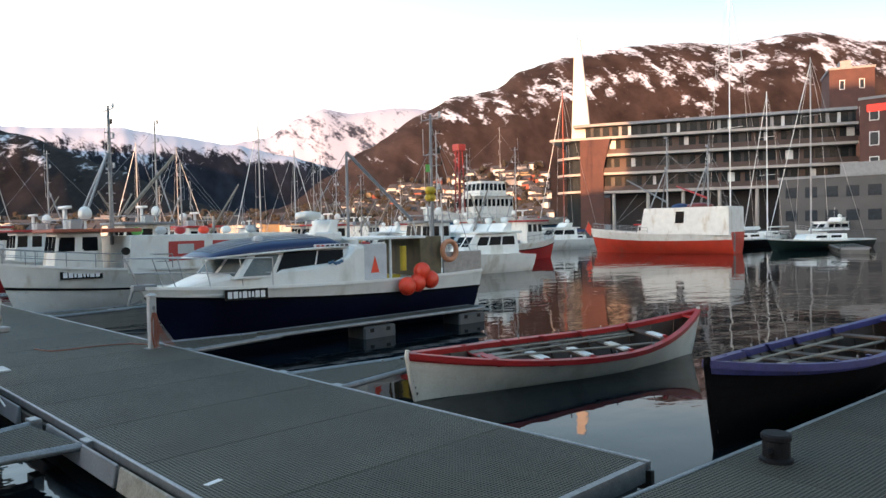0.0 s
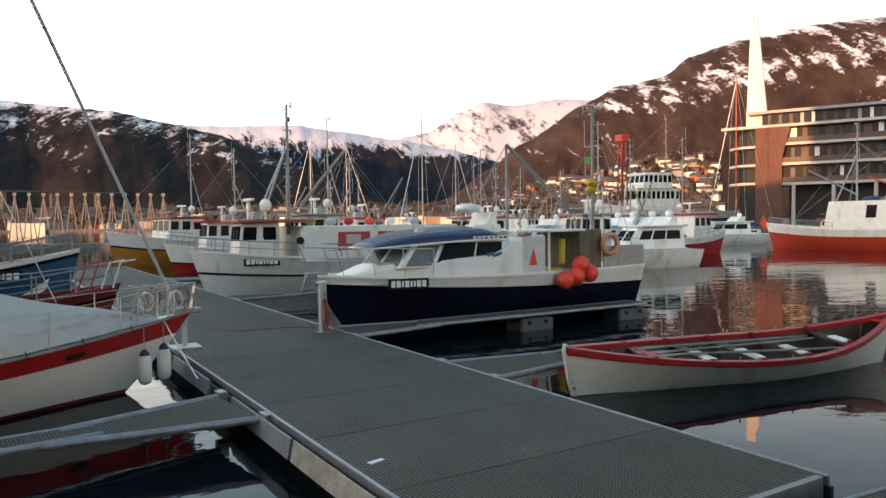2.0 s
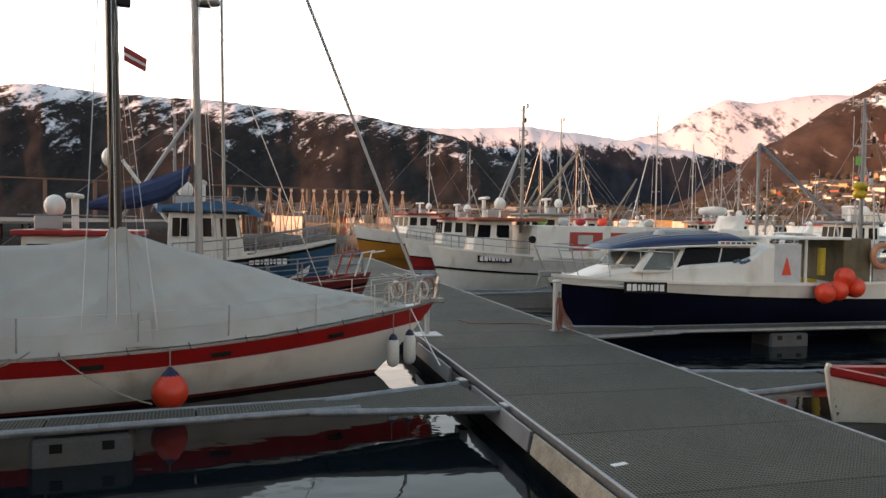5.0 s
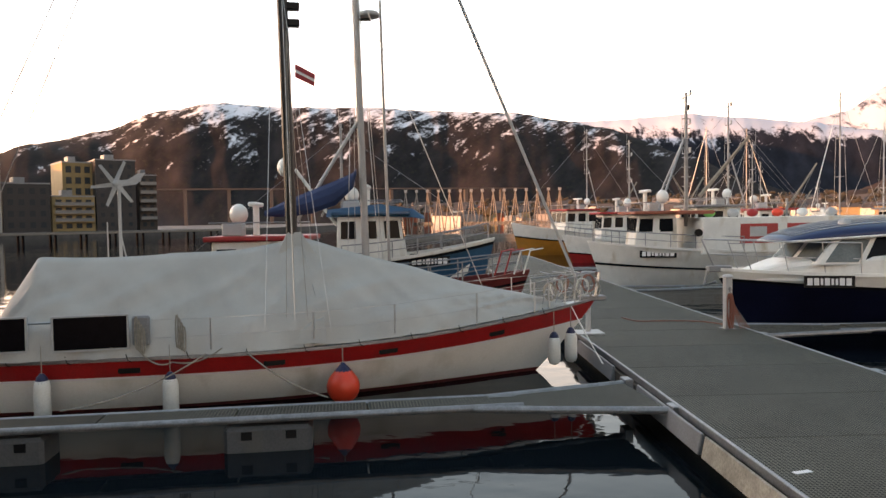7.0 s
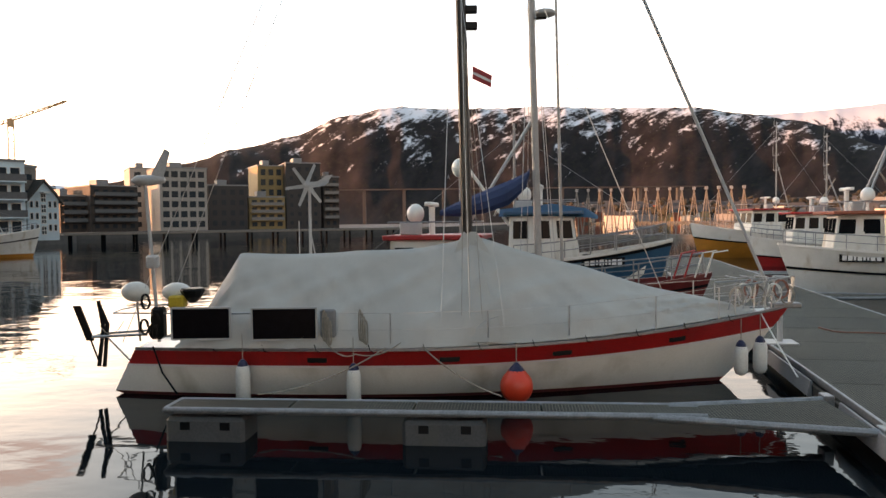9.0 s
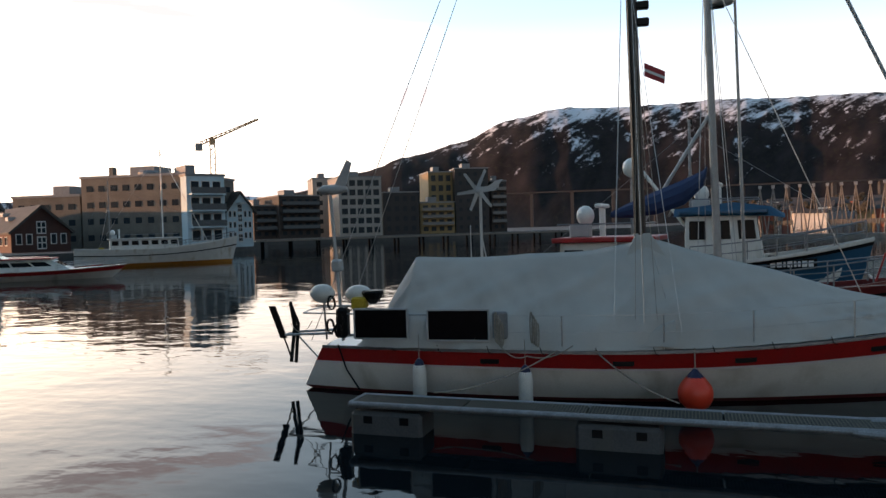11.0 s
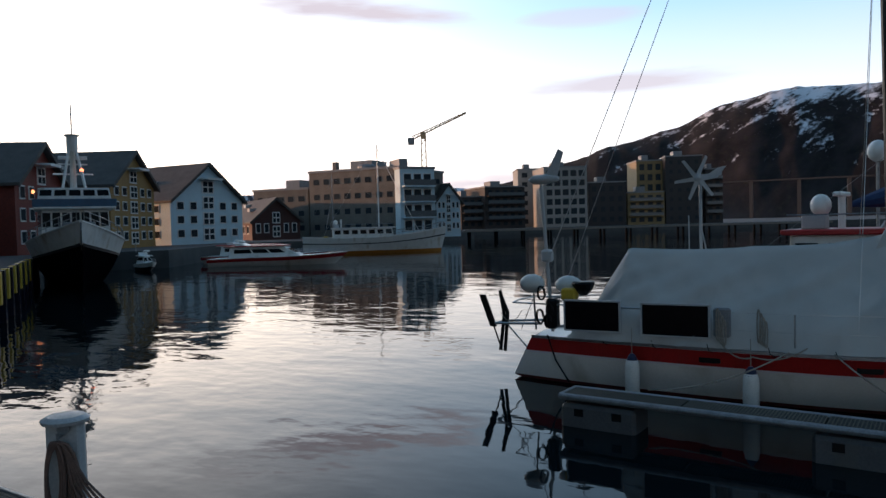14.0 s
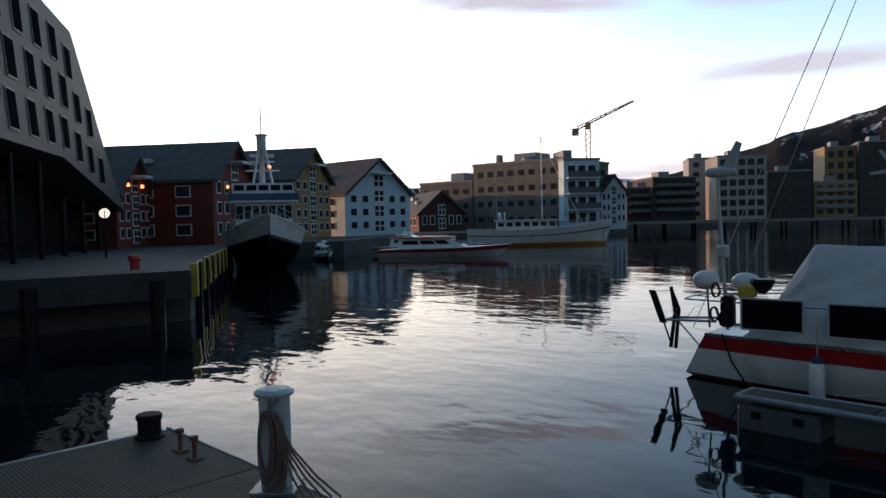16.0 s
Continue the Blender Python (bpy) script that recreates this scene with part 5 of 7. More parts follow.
def fishing_boat(label, x, y, rz, length, beam, sheer, hull_m, top_m, house, roof_m, name="fishing_boat", mast=8.0, boom=True, plate=False, bottom=None, top_from=0.72, house_at=(0.55, 0.78), house_h=2.2, group="", seed=1, stern=0.85, wheel_win=3, cat="fishing boat", shelter=None, rake=0.9, front_win=3):
    """A decked working boat with bulwark, wheelhouse, mast gear and boom."""
    rnd = random.Random(seed)
    o = thing(name, label, cat, x, y, 0, rz, group)
    zs, zm, zb = sheer
    h = Hull(length, beam, zs, zm, zb, rake=rake, stern=stern, draft=0.5, full=2.4, fine=0.7)
    if bottom:
        h.band("hull_bottom", 0.0, h.f_at(0.35), bottom, o, "", 3)
        h.band("hull_side", h.f_at(0.35), top_from, hull_m, o, "", 4)
    else:
        h.band("hull_side", 0.0, top_from, hull_m, o, "", 6)
    h.band("bulwark", top_from, 1.0, top_m, o, "", 3, out=0.012)
    h.band("rubbing_band", top_from - 0.02, top_from + 0.02, BLACK if hull_m is not REDHULL else WPAINT, o, "", 1, out=0.04)
    h.transom(hull_m, o)
    h.deck(GREYP, o, 0.45)
    h.rail("cap_rail", top_m, o, 0.045)
    x0, x1 = house_at[0] * length, house_at[1] * length
    zd = h.sheer(sum(house_at) / 2) - 0.45
    w0, w1 = 2 * h.half(house_at[0]) * 0.78, 2 * h.half(house_at[1]) * 0.72
    c, lo, hi = cabin(o, x0, x1, w0, w1, zd, zd + house_h, 0.25, 0.05, 0.06, house, "wheelhouse")
    side_windows(c, lo, hi, [((i + 0.18) / wheel_win, (i + 0.86) / wheel_win) for i in range(wheel_win)], 0.6, 0.9)
    front_windows(c, lo, hi, front_win, 0.58, 0.92)
    zr = zd + house_h
    part("roof", box(B(), x0 - 0.15, x1 + 0.1, -w0 / 2 - 0.08, w0 / 2 + 0.08, zr, zr + 0.14), roof_m, o, "painted wheelhouse roof", bevel=0.03)
    part("roof_rail", pipe(B(), [(x0, -w0 / 2, zr + 0.5), (x1 - 0.2, -w0 / 2 + 0.1, zr + 0.5), (x1 - 0.2, w0 / 2 - 0.1, zr + 0.5), (x0, w0 / 2, zr + 0.5)], 0.02), GALV, o)
    part("radar_scanner", box(B(), x0 + 0.9, x0 + 1.1, -0.6, 0.6, zr + 0.95, zr + 1.07), GEL, o, bevel=0.03)
    part("radar_foot", tube(B(), (x0 + 1.0, 0, zr + 0.14), (x0 + 1.0, 0, zr + 0.95), 0.09, n=8), GEL, o)
    part("roof_box", box(B(), x0 + 0.2, x0 + 0.75, -0.7, -0.2, zr + 0.14, zr + 0.5), LIGHTGREY, o, bevel=0.03)
    part("satellite_dome", ball(B(), (x0 + 0.4, 0.5, zr + 0.75), 0.26, (1, 1, 1.15)), GEL, o, "white satellite dome", smooth=True)
    part("dome_foot", tube(B(), (x0 + 0.4, 0.5, zr + 0.14), (x0 + 0.4, 0.5, zr + 0.6), 0.05, n=8), GEL, o)
    if mast:
        mast_rig(o, x0 + 0.1, 0, zr * 0.6, mast, 0.065, GALV, 4, seed=seed)
        part("mast_leg", pipe(B(), [(x0 - 0.7, 0.5, zr), (x0 + 0.05, 0, mast * 0.7)], 0.04), GALV, o)
        part("stay", pipe(B(), [(x0 + 0.1, 0, mast * 0.95), (length - 0.3, 0, zb + 0.3)], 0.012, 4), GREYP, o)
        part("stay", pipe(B(), [(x0 + 0.1, 0, mast * 0.95), (0.3, 0, zs + 0.4)], 0.012, 4), GREYP, o)
    if boom:
        part("boom_post", tube(B(), (length * 0.22, 0, zs - 0.3), (length * 0.22, 0, zs + 2.2), 0.08, n=8), GALV, o)
        part("boom", tube(B(), (length * 0.24, 0, zs + 1.2), (length * 0.05, -0.5, zs + 4.2), 0.07, 0.05, 8), OARWOOD, o, "pale derrick boom")
        part("boom_wire", pipe(B(), [(length * 0.05, -0.5, zs + 4.2), (length * 0.22, 0, zs + 0.6)], 0.012, 4), GREYP, o)
    for i in range(6):
        p = (length * (0.08 + 0.4 * rnd.random()), (rnd.random() - 0.5) * beam * 0.6)
        s_ = 0.3 + 0.35 * rnd.random()
        part("deck_box", box(B(), p[0], p[0] + s_ * 1.4, p[1], p[1] + s_, zs - 0.45, zs - 0.3 + s_), [REDP, GREYP, LIGHTGREY, BLUEP, ORANGE, YELLOW][i], o, bevel=0.03)
    for sd in (1, -1):
        bm = B()
        tops = []
        for i in range(7):
            p = h.at(0.52 + 0.46 * i / 6, 1, sd, -0.06)
            part("rail_post", tube(B(), p, p + Vector((0, 0, 0.6)), 0.02, n=5), GALV, o)
            tops.append(p + Vector((0, 0, 0.6)))
        part("bow_rail", pipe(B(), tops, 0.022), GALV, o)
        part("bow_rail", pipe(B(), [t - Vector((0, 0, 0.3)) for t in tops], 0.016), GALV, o)
    if plate:
        for sd in (1, -1):
            p, q = h.at(0.74, 0.88, sd, 0.035), h.at(0.84, 0.88, sd, 0.035)
            ang = math.atan2(q.y - p.y, q.x - p.x) + (math.pi if sd > 0 else 0)
            registration(o, Matrix.Translation((p + q) / 2) @ Euler((radians(90), 0, ang)).to_matrix().to_4x4(), 1.5, 0.32)
    if shelter:
        f0, f1, hh, m_ = shelter
        w = 2 * h.half((f0 + f1) / 2) * 0.96
        z0 = h.sheer(f0) - 0.3
        sh, lo, hi = cabin(o, f0 * length, f1 * length, w, w, z0, z0 + hh, 0.1, 0.05, 0.05, house, "shelter_deck")
        for a0, a1 in ((0.36, 0.55), (0.60, 0.80)):
            side_windows(sh, lo, hi, ((a0, a1),), 0.30, 0.82, m_)
            side_windows(sh, lo, hi, ((a0 + 0.06, a1 - 0.05),), 0.48, 0.74, LIGHTGREY, 0.03)
    return o, h


def motor_yacht(label, x, y, rz, length, hull_m=GEL, group="moored leisure boats", seed=1, flag=False):
    o = thing("motor_yacht", label, "motorboat", x, y, 0, rz, group)
    h = Hull(length, length * 0.3, 1.1, 1.25, 1.7, rake=1.4, stern=0.9, draft=0.4, full=2.5)
    h.band("hull_side", 0, 0.6, hull_m, o, "", 5)
    h.band("hull_top", 0.6, 1, GEL, o, "", 3, out=0.01)
    h.transom(GEL, o)
    h.deck(GEL, o, 0.02)
    w = length * 0.22
    c, lo, hi = cabin(o, length * 0.15, length * 0.68, w, w * 0.8, 1.2, 2.55, length * 0.13, 0.1, 0.15, GEL, "deckhouse")
    side_windows(c, lo, hi, ((0.08, 0.35), (0.38, 0.62), (0.65, 0.86)), 0.45, 0.85)
    front_windows(c, lo, hi, 2, 0.4, 0.85)
    part("roof", box(B(), length * 0.12, length * 0.56, -w * 0.5, w * 0.5, 2.56, 2.68), GEL, o, bevel=0.04)
    part("arch", slab(B(), [(length * 0.2, 2.6), (length * 0.3, 2.6), (length * 0.24, 3.2), (length * 0.19, 3.2)], -w * 0.35, w * 0.35, "y"), GEL, o, bevel=0.03)
    part("radar_dome", ball(B(), (length * 0.22, 0.3, 3.4), 0.27, (1, 1, 0.8)), GEL, o, smooth=True)
    part("aerial", tube(B(), (length * 0.22, -0.5, 3.2), (length * 0.2, -0.5, 5.2), 0.02, n=5), LIGHTGREY, o)
    pulpit(o, h, 0.6, 0.6)
    if flag:
        part("flag_pole", tube(B(), (0.2, 0, 1.2), (-0.8, 0, 3.4), 0.03, n=6), OARWOOD, o)
        part("flag", slab(B(), [(-0.75, 3.3), (-0.35, 2.3), (-1.1, 1.5), (-1.4, 2.4)], -0.02, 0.02, "y"), ORANGE, o, "orange flag hanging from its staff")
    return o


def sailboat(label, x, y, rz, length, mast, hull_m=GEL, mast_m=ALU, group="moored sailing boats", boom_cover=None, furled=True):
    o = thing("sailboat", label, "sailboat", x, y, 0, rz, group)
    h = Hull(length, length * 0.29, 0.95, 0.95, 1.3, rake=1.1, stern=0.6, draft=0.4, full=2.1)
    h.band("hull_side", 0, 0.9, hull_m, o, "", 5)
    h.band("sheer_line", 0.9, 1, GEL, o, "", 1, out=0.01)
    h.transom(hull_m, o)
    h.deck(GEL, o, 0.02)
    c, lo, hi = cabin(o, length * 0.3, length * 0.7, length * 0.17, length * 0.1, 0.95, 1.55, 0.5, 0.05, 0.08, GEL, "coachroof")
    side_windows(c, lo, hi, ((0.15, 0.4), (0.5, 0.75)), 0.35, 0.75)
    mx = length * 0.57
    m_ = part("mast", tube(B(), (mx, 0, 1.0), (mx, 0, mast), 0.085, 0.055, 8), mast_m, o)
    for k in (0.45, 0.7):
        part("spreader", tube(B(), (mx, -length * 0.08, mast * k), (mx, length * 0.08, mast * k), 0.025, n=5), mast_m, m_)
    part("boom", tube(B(), (mx, 0, 2.1), (length * 0.18, 0, 2.1), 0.07 if not boom_cover else 0.2, n=8), boom_cover or mast_m, o)
    part("forestay", pipe(B(), [(mx, 0, mast * 0.97), (length - 0.2, 0, 1.4)], 0.035 if furled else 0.015, 6), GEL if furled else STEEL, o)
    part("backstay", pipe(B(), [(mx, 0, mast), (0.1, 0, 1.1)], 0.015, 4), STEEL, o)
    for sd in (1, -1):
        part("shroud", pipe(B(), [(mx, 0, mast * 0.97), (mx, sd * length * 0.08, mast * 0.7), (mx - 0.1, sd * length * 0.14, 1.0)], 0.015, 4), STEEL, o)
    pulpit(o, h, 0.85, 0.6)
    return o


cabin_boat()
sail_yacht()
SEATS = ((0.2, 1), (0.36, 1), (0.5, 1), (0.64, 1), (0.78, 2))
rowing_boat("rowing_boat", "cream clinker rowing boat with red gunwales", 15.95, 11.45, 174.2, 7.8, 1.7, 1.0, 0.55, 0.86, CREAM, REDP, BROWNWOOD, SEATS, ((-0.5, 0.15), (-0.35, 0.3), (0.35, -0.2)), "open rowing boats", -7.5)
rowing_boat("rowing_boat", "dark tarred rowing boat with violet-blue gunwales", 16.9, 7.55, 183, 7.5, 1.75, 1.1, 0.85, 1.2, DARKWOOD, BLUEGUN, BROWNWOOD, ((0.2, 0), (0.36, 0), (0.5, 0), (0.64, 0), (0.78, 0)), ((-0.4, 0.1), (0.3, -0.2)), "open rowing boats")

# boats along the walkway
wf, _h = fishing_boat("white fishing boat with oxide-red roof and window panels", 17.45, 35.1, 185, 12.6, 4.0, (1.75, 1.55, 2.0), WPAINT, WPAINT, WPAINT, OXIDE, mast=0, boom=False, plate=True, house_at=(0.72, 0.86), house_h=1.85, seed=5, shelter=(0.03, 0.66, 1.55, REDP), group="working fishing boats", top_from=0.62, wheel_win=2)
part("boat_deck", box(B(), 7.6, 9.2, -1.5, 1.5, 3.12, 3.28), OXIDE, wf, "oxide-red deck aft of the wheelhouse", bevel=0.03)
mast_rig(wf, 8.26, 0, 2.6, 8.4, 0.10, GALV, 5, seed=5)
for z in range(9):
    part("mast_step", box(B(), 8.08, 8.44, -0.03, 0.03, 3.9 + 0.42 * z, 3.94 + 0.42 * z), GALV, wf)
part("boom", tube(B(), (7.67, 0, 3.9), (5.46, 0, 6.5), 0.09, 0.06, 8), OARWOOD, wf, "pale derrick boom")
part("boom_wire", pipe(B(), [(5.46, 0, 6.5), (6.6, 0.2, 3.3)], 0.014, 4), GREYP, wf)
part("mast_leg", tube(B(), (9.6, 0.4, 3.3), (8.35, 0, 6.4), 0.05, n=6), GALV, wf)
part("mast_leg", tube(B(), (9.6, -0.4, 3.3), (8.35, 0, 6.4), 0.05, n=6), GALV, wf)
for x, y, z, m_ in ((4.5, 0.6, 3.15, ORANGE), (5.1, -0.5, 3.15, REDP), (6.4, 0.5, 3.15, LIGHTGREY), (3.2, 0.2, 3.15, GEL), (2.2, 0.7, 3.15, LIGHTGREY), (7.0, -0.6, 3.15, GREENF)):
    part("deck_gear", ball(B(), (x, y, z), 0.2, (1.3, 0.9, 0.9), 10, 7), m_, wf, smooth=True)
part("porthole", tube(B(), (8.4, 1.75, 2.35), (8.4, 1.86, 2.35), 0.16, n=14), BLACK, wf)
bb, bh = fishing_boat("blue fishing boat with white wheelhouse moored bow-in", -10.2, 27.05, 5, 11.0, 3.4, (1.6, 1.6, 2.35), BLUEP, WPAINT, WPAINT, BLUEP, mast=6.5, plate=True, boom=False, house_at=(0.50, 0.72), house_h=2.0, seed=8, group="working fishing boats", top_from=0.95)
part("visor", loft(B(), [[(x, -w, z), (x, w, z), (x, w * 0.8, z + t), (x, -w * 0.8, z + t)] for x, w, z, t in ((5.2, 1.35, 3.2, 0.25), (7.0, 1.3, 3.2, 0.42), (8.1, 1.1, 3.15, 0.3), (8.5, 0.9, 3.08, 0.12))]), BLUEP, bb, "blue peaked roof visor")
bh.band("bow_slash", lambda s: 0.62 - 2.2 * (0.93 - s), lambda s: 0.74 - 2.2 * (0.93 - s), GEL, bb, "white slash on the bow", 1, out=0.02, s0=0.84, s1=0.93)
part("satellite_dome", ball(B(), (3.6, 0.2, 5.0), 0.3, (1, 1, 1.15)), GEL, bb, "white satellite dome", smooth=True)
part("dome_post", tube(B(), (3.6, 0.2, 1.3), (3.6, 0.2, 4.75), 0.05, n=8), GALV, bb)
part("derrick", tube(B(), (5.4, 0, 2.9), (4.0, -0.2, 4.9), 0.06, n=8), GEL, bb)
rb, _h = fishing_boat("dark red ketch with red-roofed wheelhouse and tall pale mast", -9.75, 21.75, 6, 11.5, 3.3, (1.05, 1.0, 1.55), DARKRED, DARKRED, WPAINT, REDP, mast=0, boom=False, house_at=(0.24, 0.46), house_h=2.0, seed=11, group="working fishing boats", top_from=0.85)
part("mast", tube(B(), (6.85, 0, 0.9), (6.6, 0, 12.5), 0.11, 0.09, 12), ALU, rb, "pale grey aluminium mast")
part("radar_dome", lathe(B(), [(0.1, 0), (0.28, 0.03), (0.3, 0.1), (0.26, 0.16), (0.1, 0.2)], (7.05, 0, 8.75), 16), LIGHTGREY, rb, smooth=True)
part("radar_bracket", box(B(), 6.6, 7.1, -0.05, 0.05, 8.68, 8.74), BLACK, rb)
part("mizzen", tube(B(), (7.5, 0.2, 0.9), (7.35, 0.2, 9.3), 0.05, 0.035, 8), ALU, rb)
part("gaff", tube(B(), (6.75, 0, 6.0), (4.6, 0, 2.6), 0.05, n=8), LIGHTGREY, rb)
for sd in (1, -1):
    part("shroud", pipe(B(), [(6.65, 0, 11), (6.4, sd * 1.4, 1.3)], 0.012, 4), STEEL, rb)
    part("shroud", pipe(B(), [(6.65, 0, 11), (7.3, sd * 1.3, 1.3)], 0.012, 4), STEEL, rb)
for k in range(4):
    part("boarding_rail", pipe(B(), [(10.4 + 0.28 * k, -0.9 + 0.1 * k, 1.5), (10.6 + 0.28 * k, -0.9 + 0.1 * k, 2.15), (11.0 + 0.28 * k, -0.4, 2.2)], 0.022), REDP if k < 2 else WPAINT, rb)
part("blue_sail_cover", loft(B(), [[(x, r * 0.7 * math.cos(a), z + r * math.sin(a)) for a in (math.pi * q / 5 for q in range(10))] for x, z, r in ((4.0, 3.3, 0.08), (4.6, 3.42, 0.24), (5.3, 3.6, 0.34), (6.0, 3.85, 0.36), (6.5, 4.2, 0.22), (6.6, 4.45, 0.08))]), TARPB, rb, "blue bundled sail cover")
G2 = "working fishing boats"
fishing_boat("white fishing boat with orange lower hull", 14.5, 66.5, 203, 13, 4.2, (1.9, 1.8, 2.7), ORANGEH, WPAINT, WPAINT, REDP, mast=10.5, seed=13, group=G2, top_from=0.66, house_at=(0.45, 0.68))
fishing_boat("small red and white fishing boat", 16.0, 52.6, 187, 10.5, 3.5, (1.5, 1.4, 1.9), REDP, WPAINT, WPAINT, REDP, mast=8.2, seed=17, group=G2, top_from=0.5, house_at=(0.55, 0.78))
fishing_boat("grey-white fishing boat with pale boom", 20.5, 45.5, 186, 12, 3.9, (1.8, 1.7, 2.3), WPAINT, WPAINT, WPAINT, GREYP, mast=9.5, seed=19, group=G2, house_at=(0.5, 0.72))
# east basin
re_, _h = fishing_boat("red-hulled fishing boat with high white upper works", 64.9, 37.3, 101.5, 15.2, 4.6, (2.0, 1.9, 2.5), REDHULL, WPAINT, WPAINT, REDP, mast=0, boom=False, seed=23, group=G2, top_from=0.74, house_at=(0.42, 0.62), house_h=1.3)
up_, lo_, hi_ = cabin(re_, 0.1, 8.8, 4.4, 4.3, 1.7, 4.4, 0.5, 0.05, 0.06, WPAINT, "shelter_deck", "high white steel shelter deck")
side_windows(up_, lo_, hi_, ((0.50, 0.60),), 0.45, 0.86)
part("stern_ladder", box(B(), -0.06, 0.0, 0.9, 1.3, 0.2, 1.9), GALV, re_)
for x, y in ((2.4, 1.0), (6.9, -0.3)):
    mt = mast_rig(re_, x, y, 4.3, 11.5 if x > 4 else 10.2, 0.10, GALV, 5, seed=int(x))
    for dy in (-1.4, 1.4):
        part("mast_leg", tube(B(), (x + 1.2, y + dy, 4.4), (x, y, 8.6), 0.07, n=6), GALV, re_)
part("boom", tube(B(), (2.4, 1.0, 5.2), (6.4, -1.5, 6.6), 0.10, 0.07, 8), REDP, re_, "red derrick boom")
part("boom", tube(B(), (6.9, -0.3, 5.0), (10.8, 0.6, 7.4), 0.09, 0.06, 8), GALV, re_)
part("net_heap", ball(B(), (3.4, 0.4, 4.5), 0.7, (1.8, 1.6, 0.5), 14, 9), DARKRED, re_, "heap of dark red nets", smooth=True)
part("net_heap", ball(B(), (5.6, -0.5, 4.5), 0.6, (1.5, 1.6, 0.6), 14, 9), TARPB, re_, smooth=True)
for x, y in ((2.4, 1.0), (6.9, -0.3)):
    for q in ((0.3, 1.8), (0.3, -1.8), (12.5, 0.2)):
        part("stay", pipe(B(), [(x, y, 9.8), (q[0], q[1], 4.4 if q[0] < 9 else 2.7)], 0.018, 4), GREYP, re_)
motor_yacht("white motor yacht with an orange flag", 70.5, 60.5, 168, 12, flag=True)
motor_yacht("dark-hulled motor yacht with white deckhouse", 62.5, 71.5, 176, 11, NAVY)
sailboat("large black sailing yacht with a tall white mast", 88.5, 46.0, 184, 19, 30, BLACK, GEL, boom_cover=GEL, furled=False)
sailboat("white sailing yacht with furled jib", 103, 49.5, 178, 14, 20, GEL, GEL)
sailboat("dark green sailing yacht by the east pontoon", 82.5, 33.0, 165, 14, 19, mat("green_black_hull", (0.008, 0.02, 0.018), 0.3), ALU)
sailboat("blue-covered sailing yacht with reddish mast", 83, 68, 175, 12, 21, GEL, OXIDE, boom_cover=TARPB)
motor_yacht("white cruiser behind the black yacht", 106, 44, 172, 12)
pontoon("pontoon_east", "low timber-edged pontoon in the east basin", 66.5, 29, -62, 40, 2.4, 0.55, 4.0)
rnd = random.Random(21)
for i in range(30):
    az, d = -13 - 33 * ((i * 0.618) % 1), 50 + 62 * ((i * 0.381) % 1)
    x, y = 0.8 + d * math.sin(radians(-az)), 2 + d * math.cos(radians(az))
    if abs(x - 62) < 9 and y < 75:
        continue
    k, rz = i % 5, rnd.choice((4, 184)) + rnd.uniform(-4, 4)
    if k == 0 and i % 3:
        sailboat("small white moored sailing boat", x, y, rz, 8 + 3 * rnd.random(), 11 + 5 * rnd.random(), GEL, ALU if i % 2 else LIGHTGREY, boom_cover=TARPB if i % 3 == 0 else None)
    elif k in (1, 3):
        motor_yacht("white moored cabin cruiser", x, y, rz, 7.5 + 3 * rnd.random(), GEL if i % 2 else NAVY)
    else:
        fishing_boat("moored fishing boat with white wheelhouse", x, y, rz, 9 + 4 * rnd.random(), 3.4, (1.5, 1.45, 2.1), [REDP, BLUEP, WPAINT, GREYP][i % 4], WPAINT, WPAINT, [REDP, OXIDE, GREYP][i % 3], mast=7 + 3 * rnd.random(), seed=i, group=G2)
sh, _h = fishing_boat("large white rescue vessel with red crane", 114, 104, 178, 34, 9, (4.5, 4.2, 6.5), BLUEP, WPAINT, WPAINT, WPAINT, name="ship", mast=22, seed=31, house_at=(0.45, 0.72), house_h=4.5, boom=False, cat="ship", wheel_win=9)
c_, lo_, hi_ = cabin(sh, 16.5, 23.0, 6.0, 5.2, 8.2, 11.4, 0.6, 0.1, 0.2, WPAINT, "bridge_house", "white bridge house with a row of windows")
side_windows(c_, lo_, hi_, [((i + 0.15) / 6, (i + 0.85) / 6) for i in range(6)], 0.45, 0.85)
front_windows(c_, lo_, hi_, 4, 0.45, 0.85)
bm = B()
for sx in (-0.7, 0.7):
    for sy in (-0.7, 0.7):
        tube(bm, (25.5 + sx, sy, 4), (25.5 + sx * 0.6, sy * 0.6, 17), 0.14, n=4)
for i in range(8):
    tube(bm, (24.8, -0.7, 4 + 1.6 * i), (26.2, -0.7, 5.6 + 1.6 * i), 0.09, n=4), tube(bm, (26.2, -0.7, 4 + 1.6 * i), (24.8, -0.7, 5.6 + 1.6 * i), 0.09, n=4)
part("crane_tower", bm, DARKRED, sh, "dark red lattice deck crane")
part("crane_head", box(B(), 24.6, 26.4, -0.9, 0.9, 17, 18.2), DARKRED, sh, bevel=0.05)
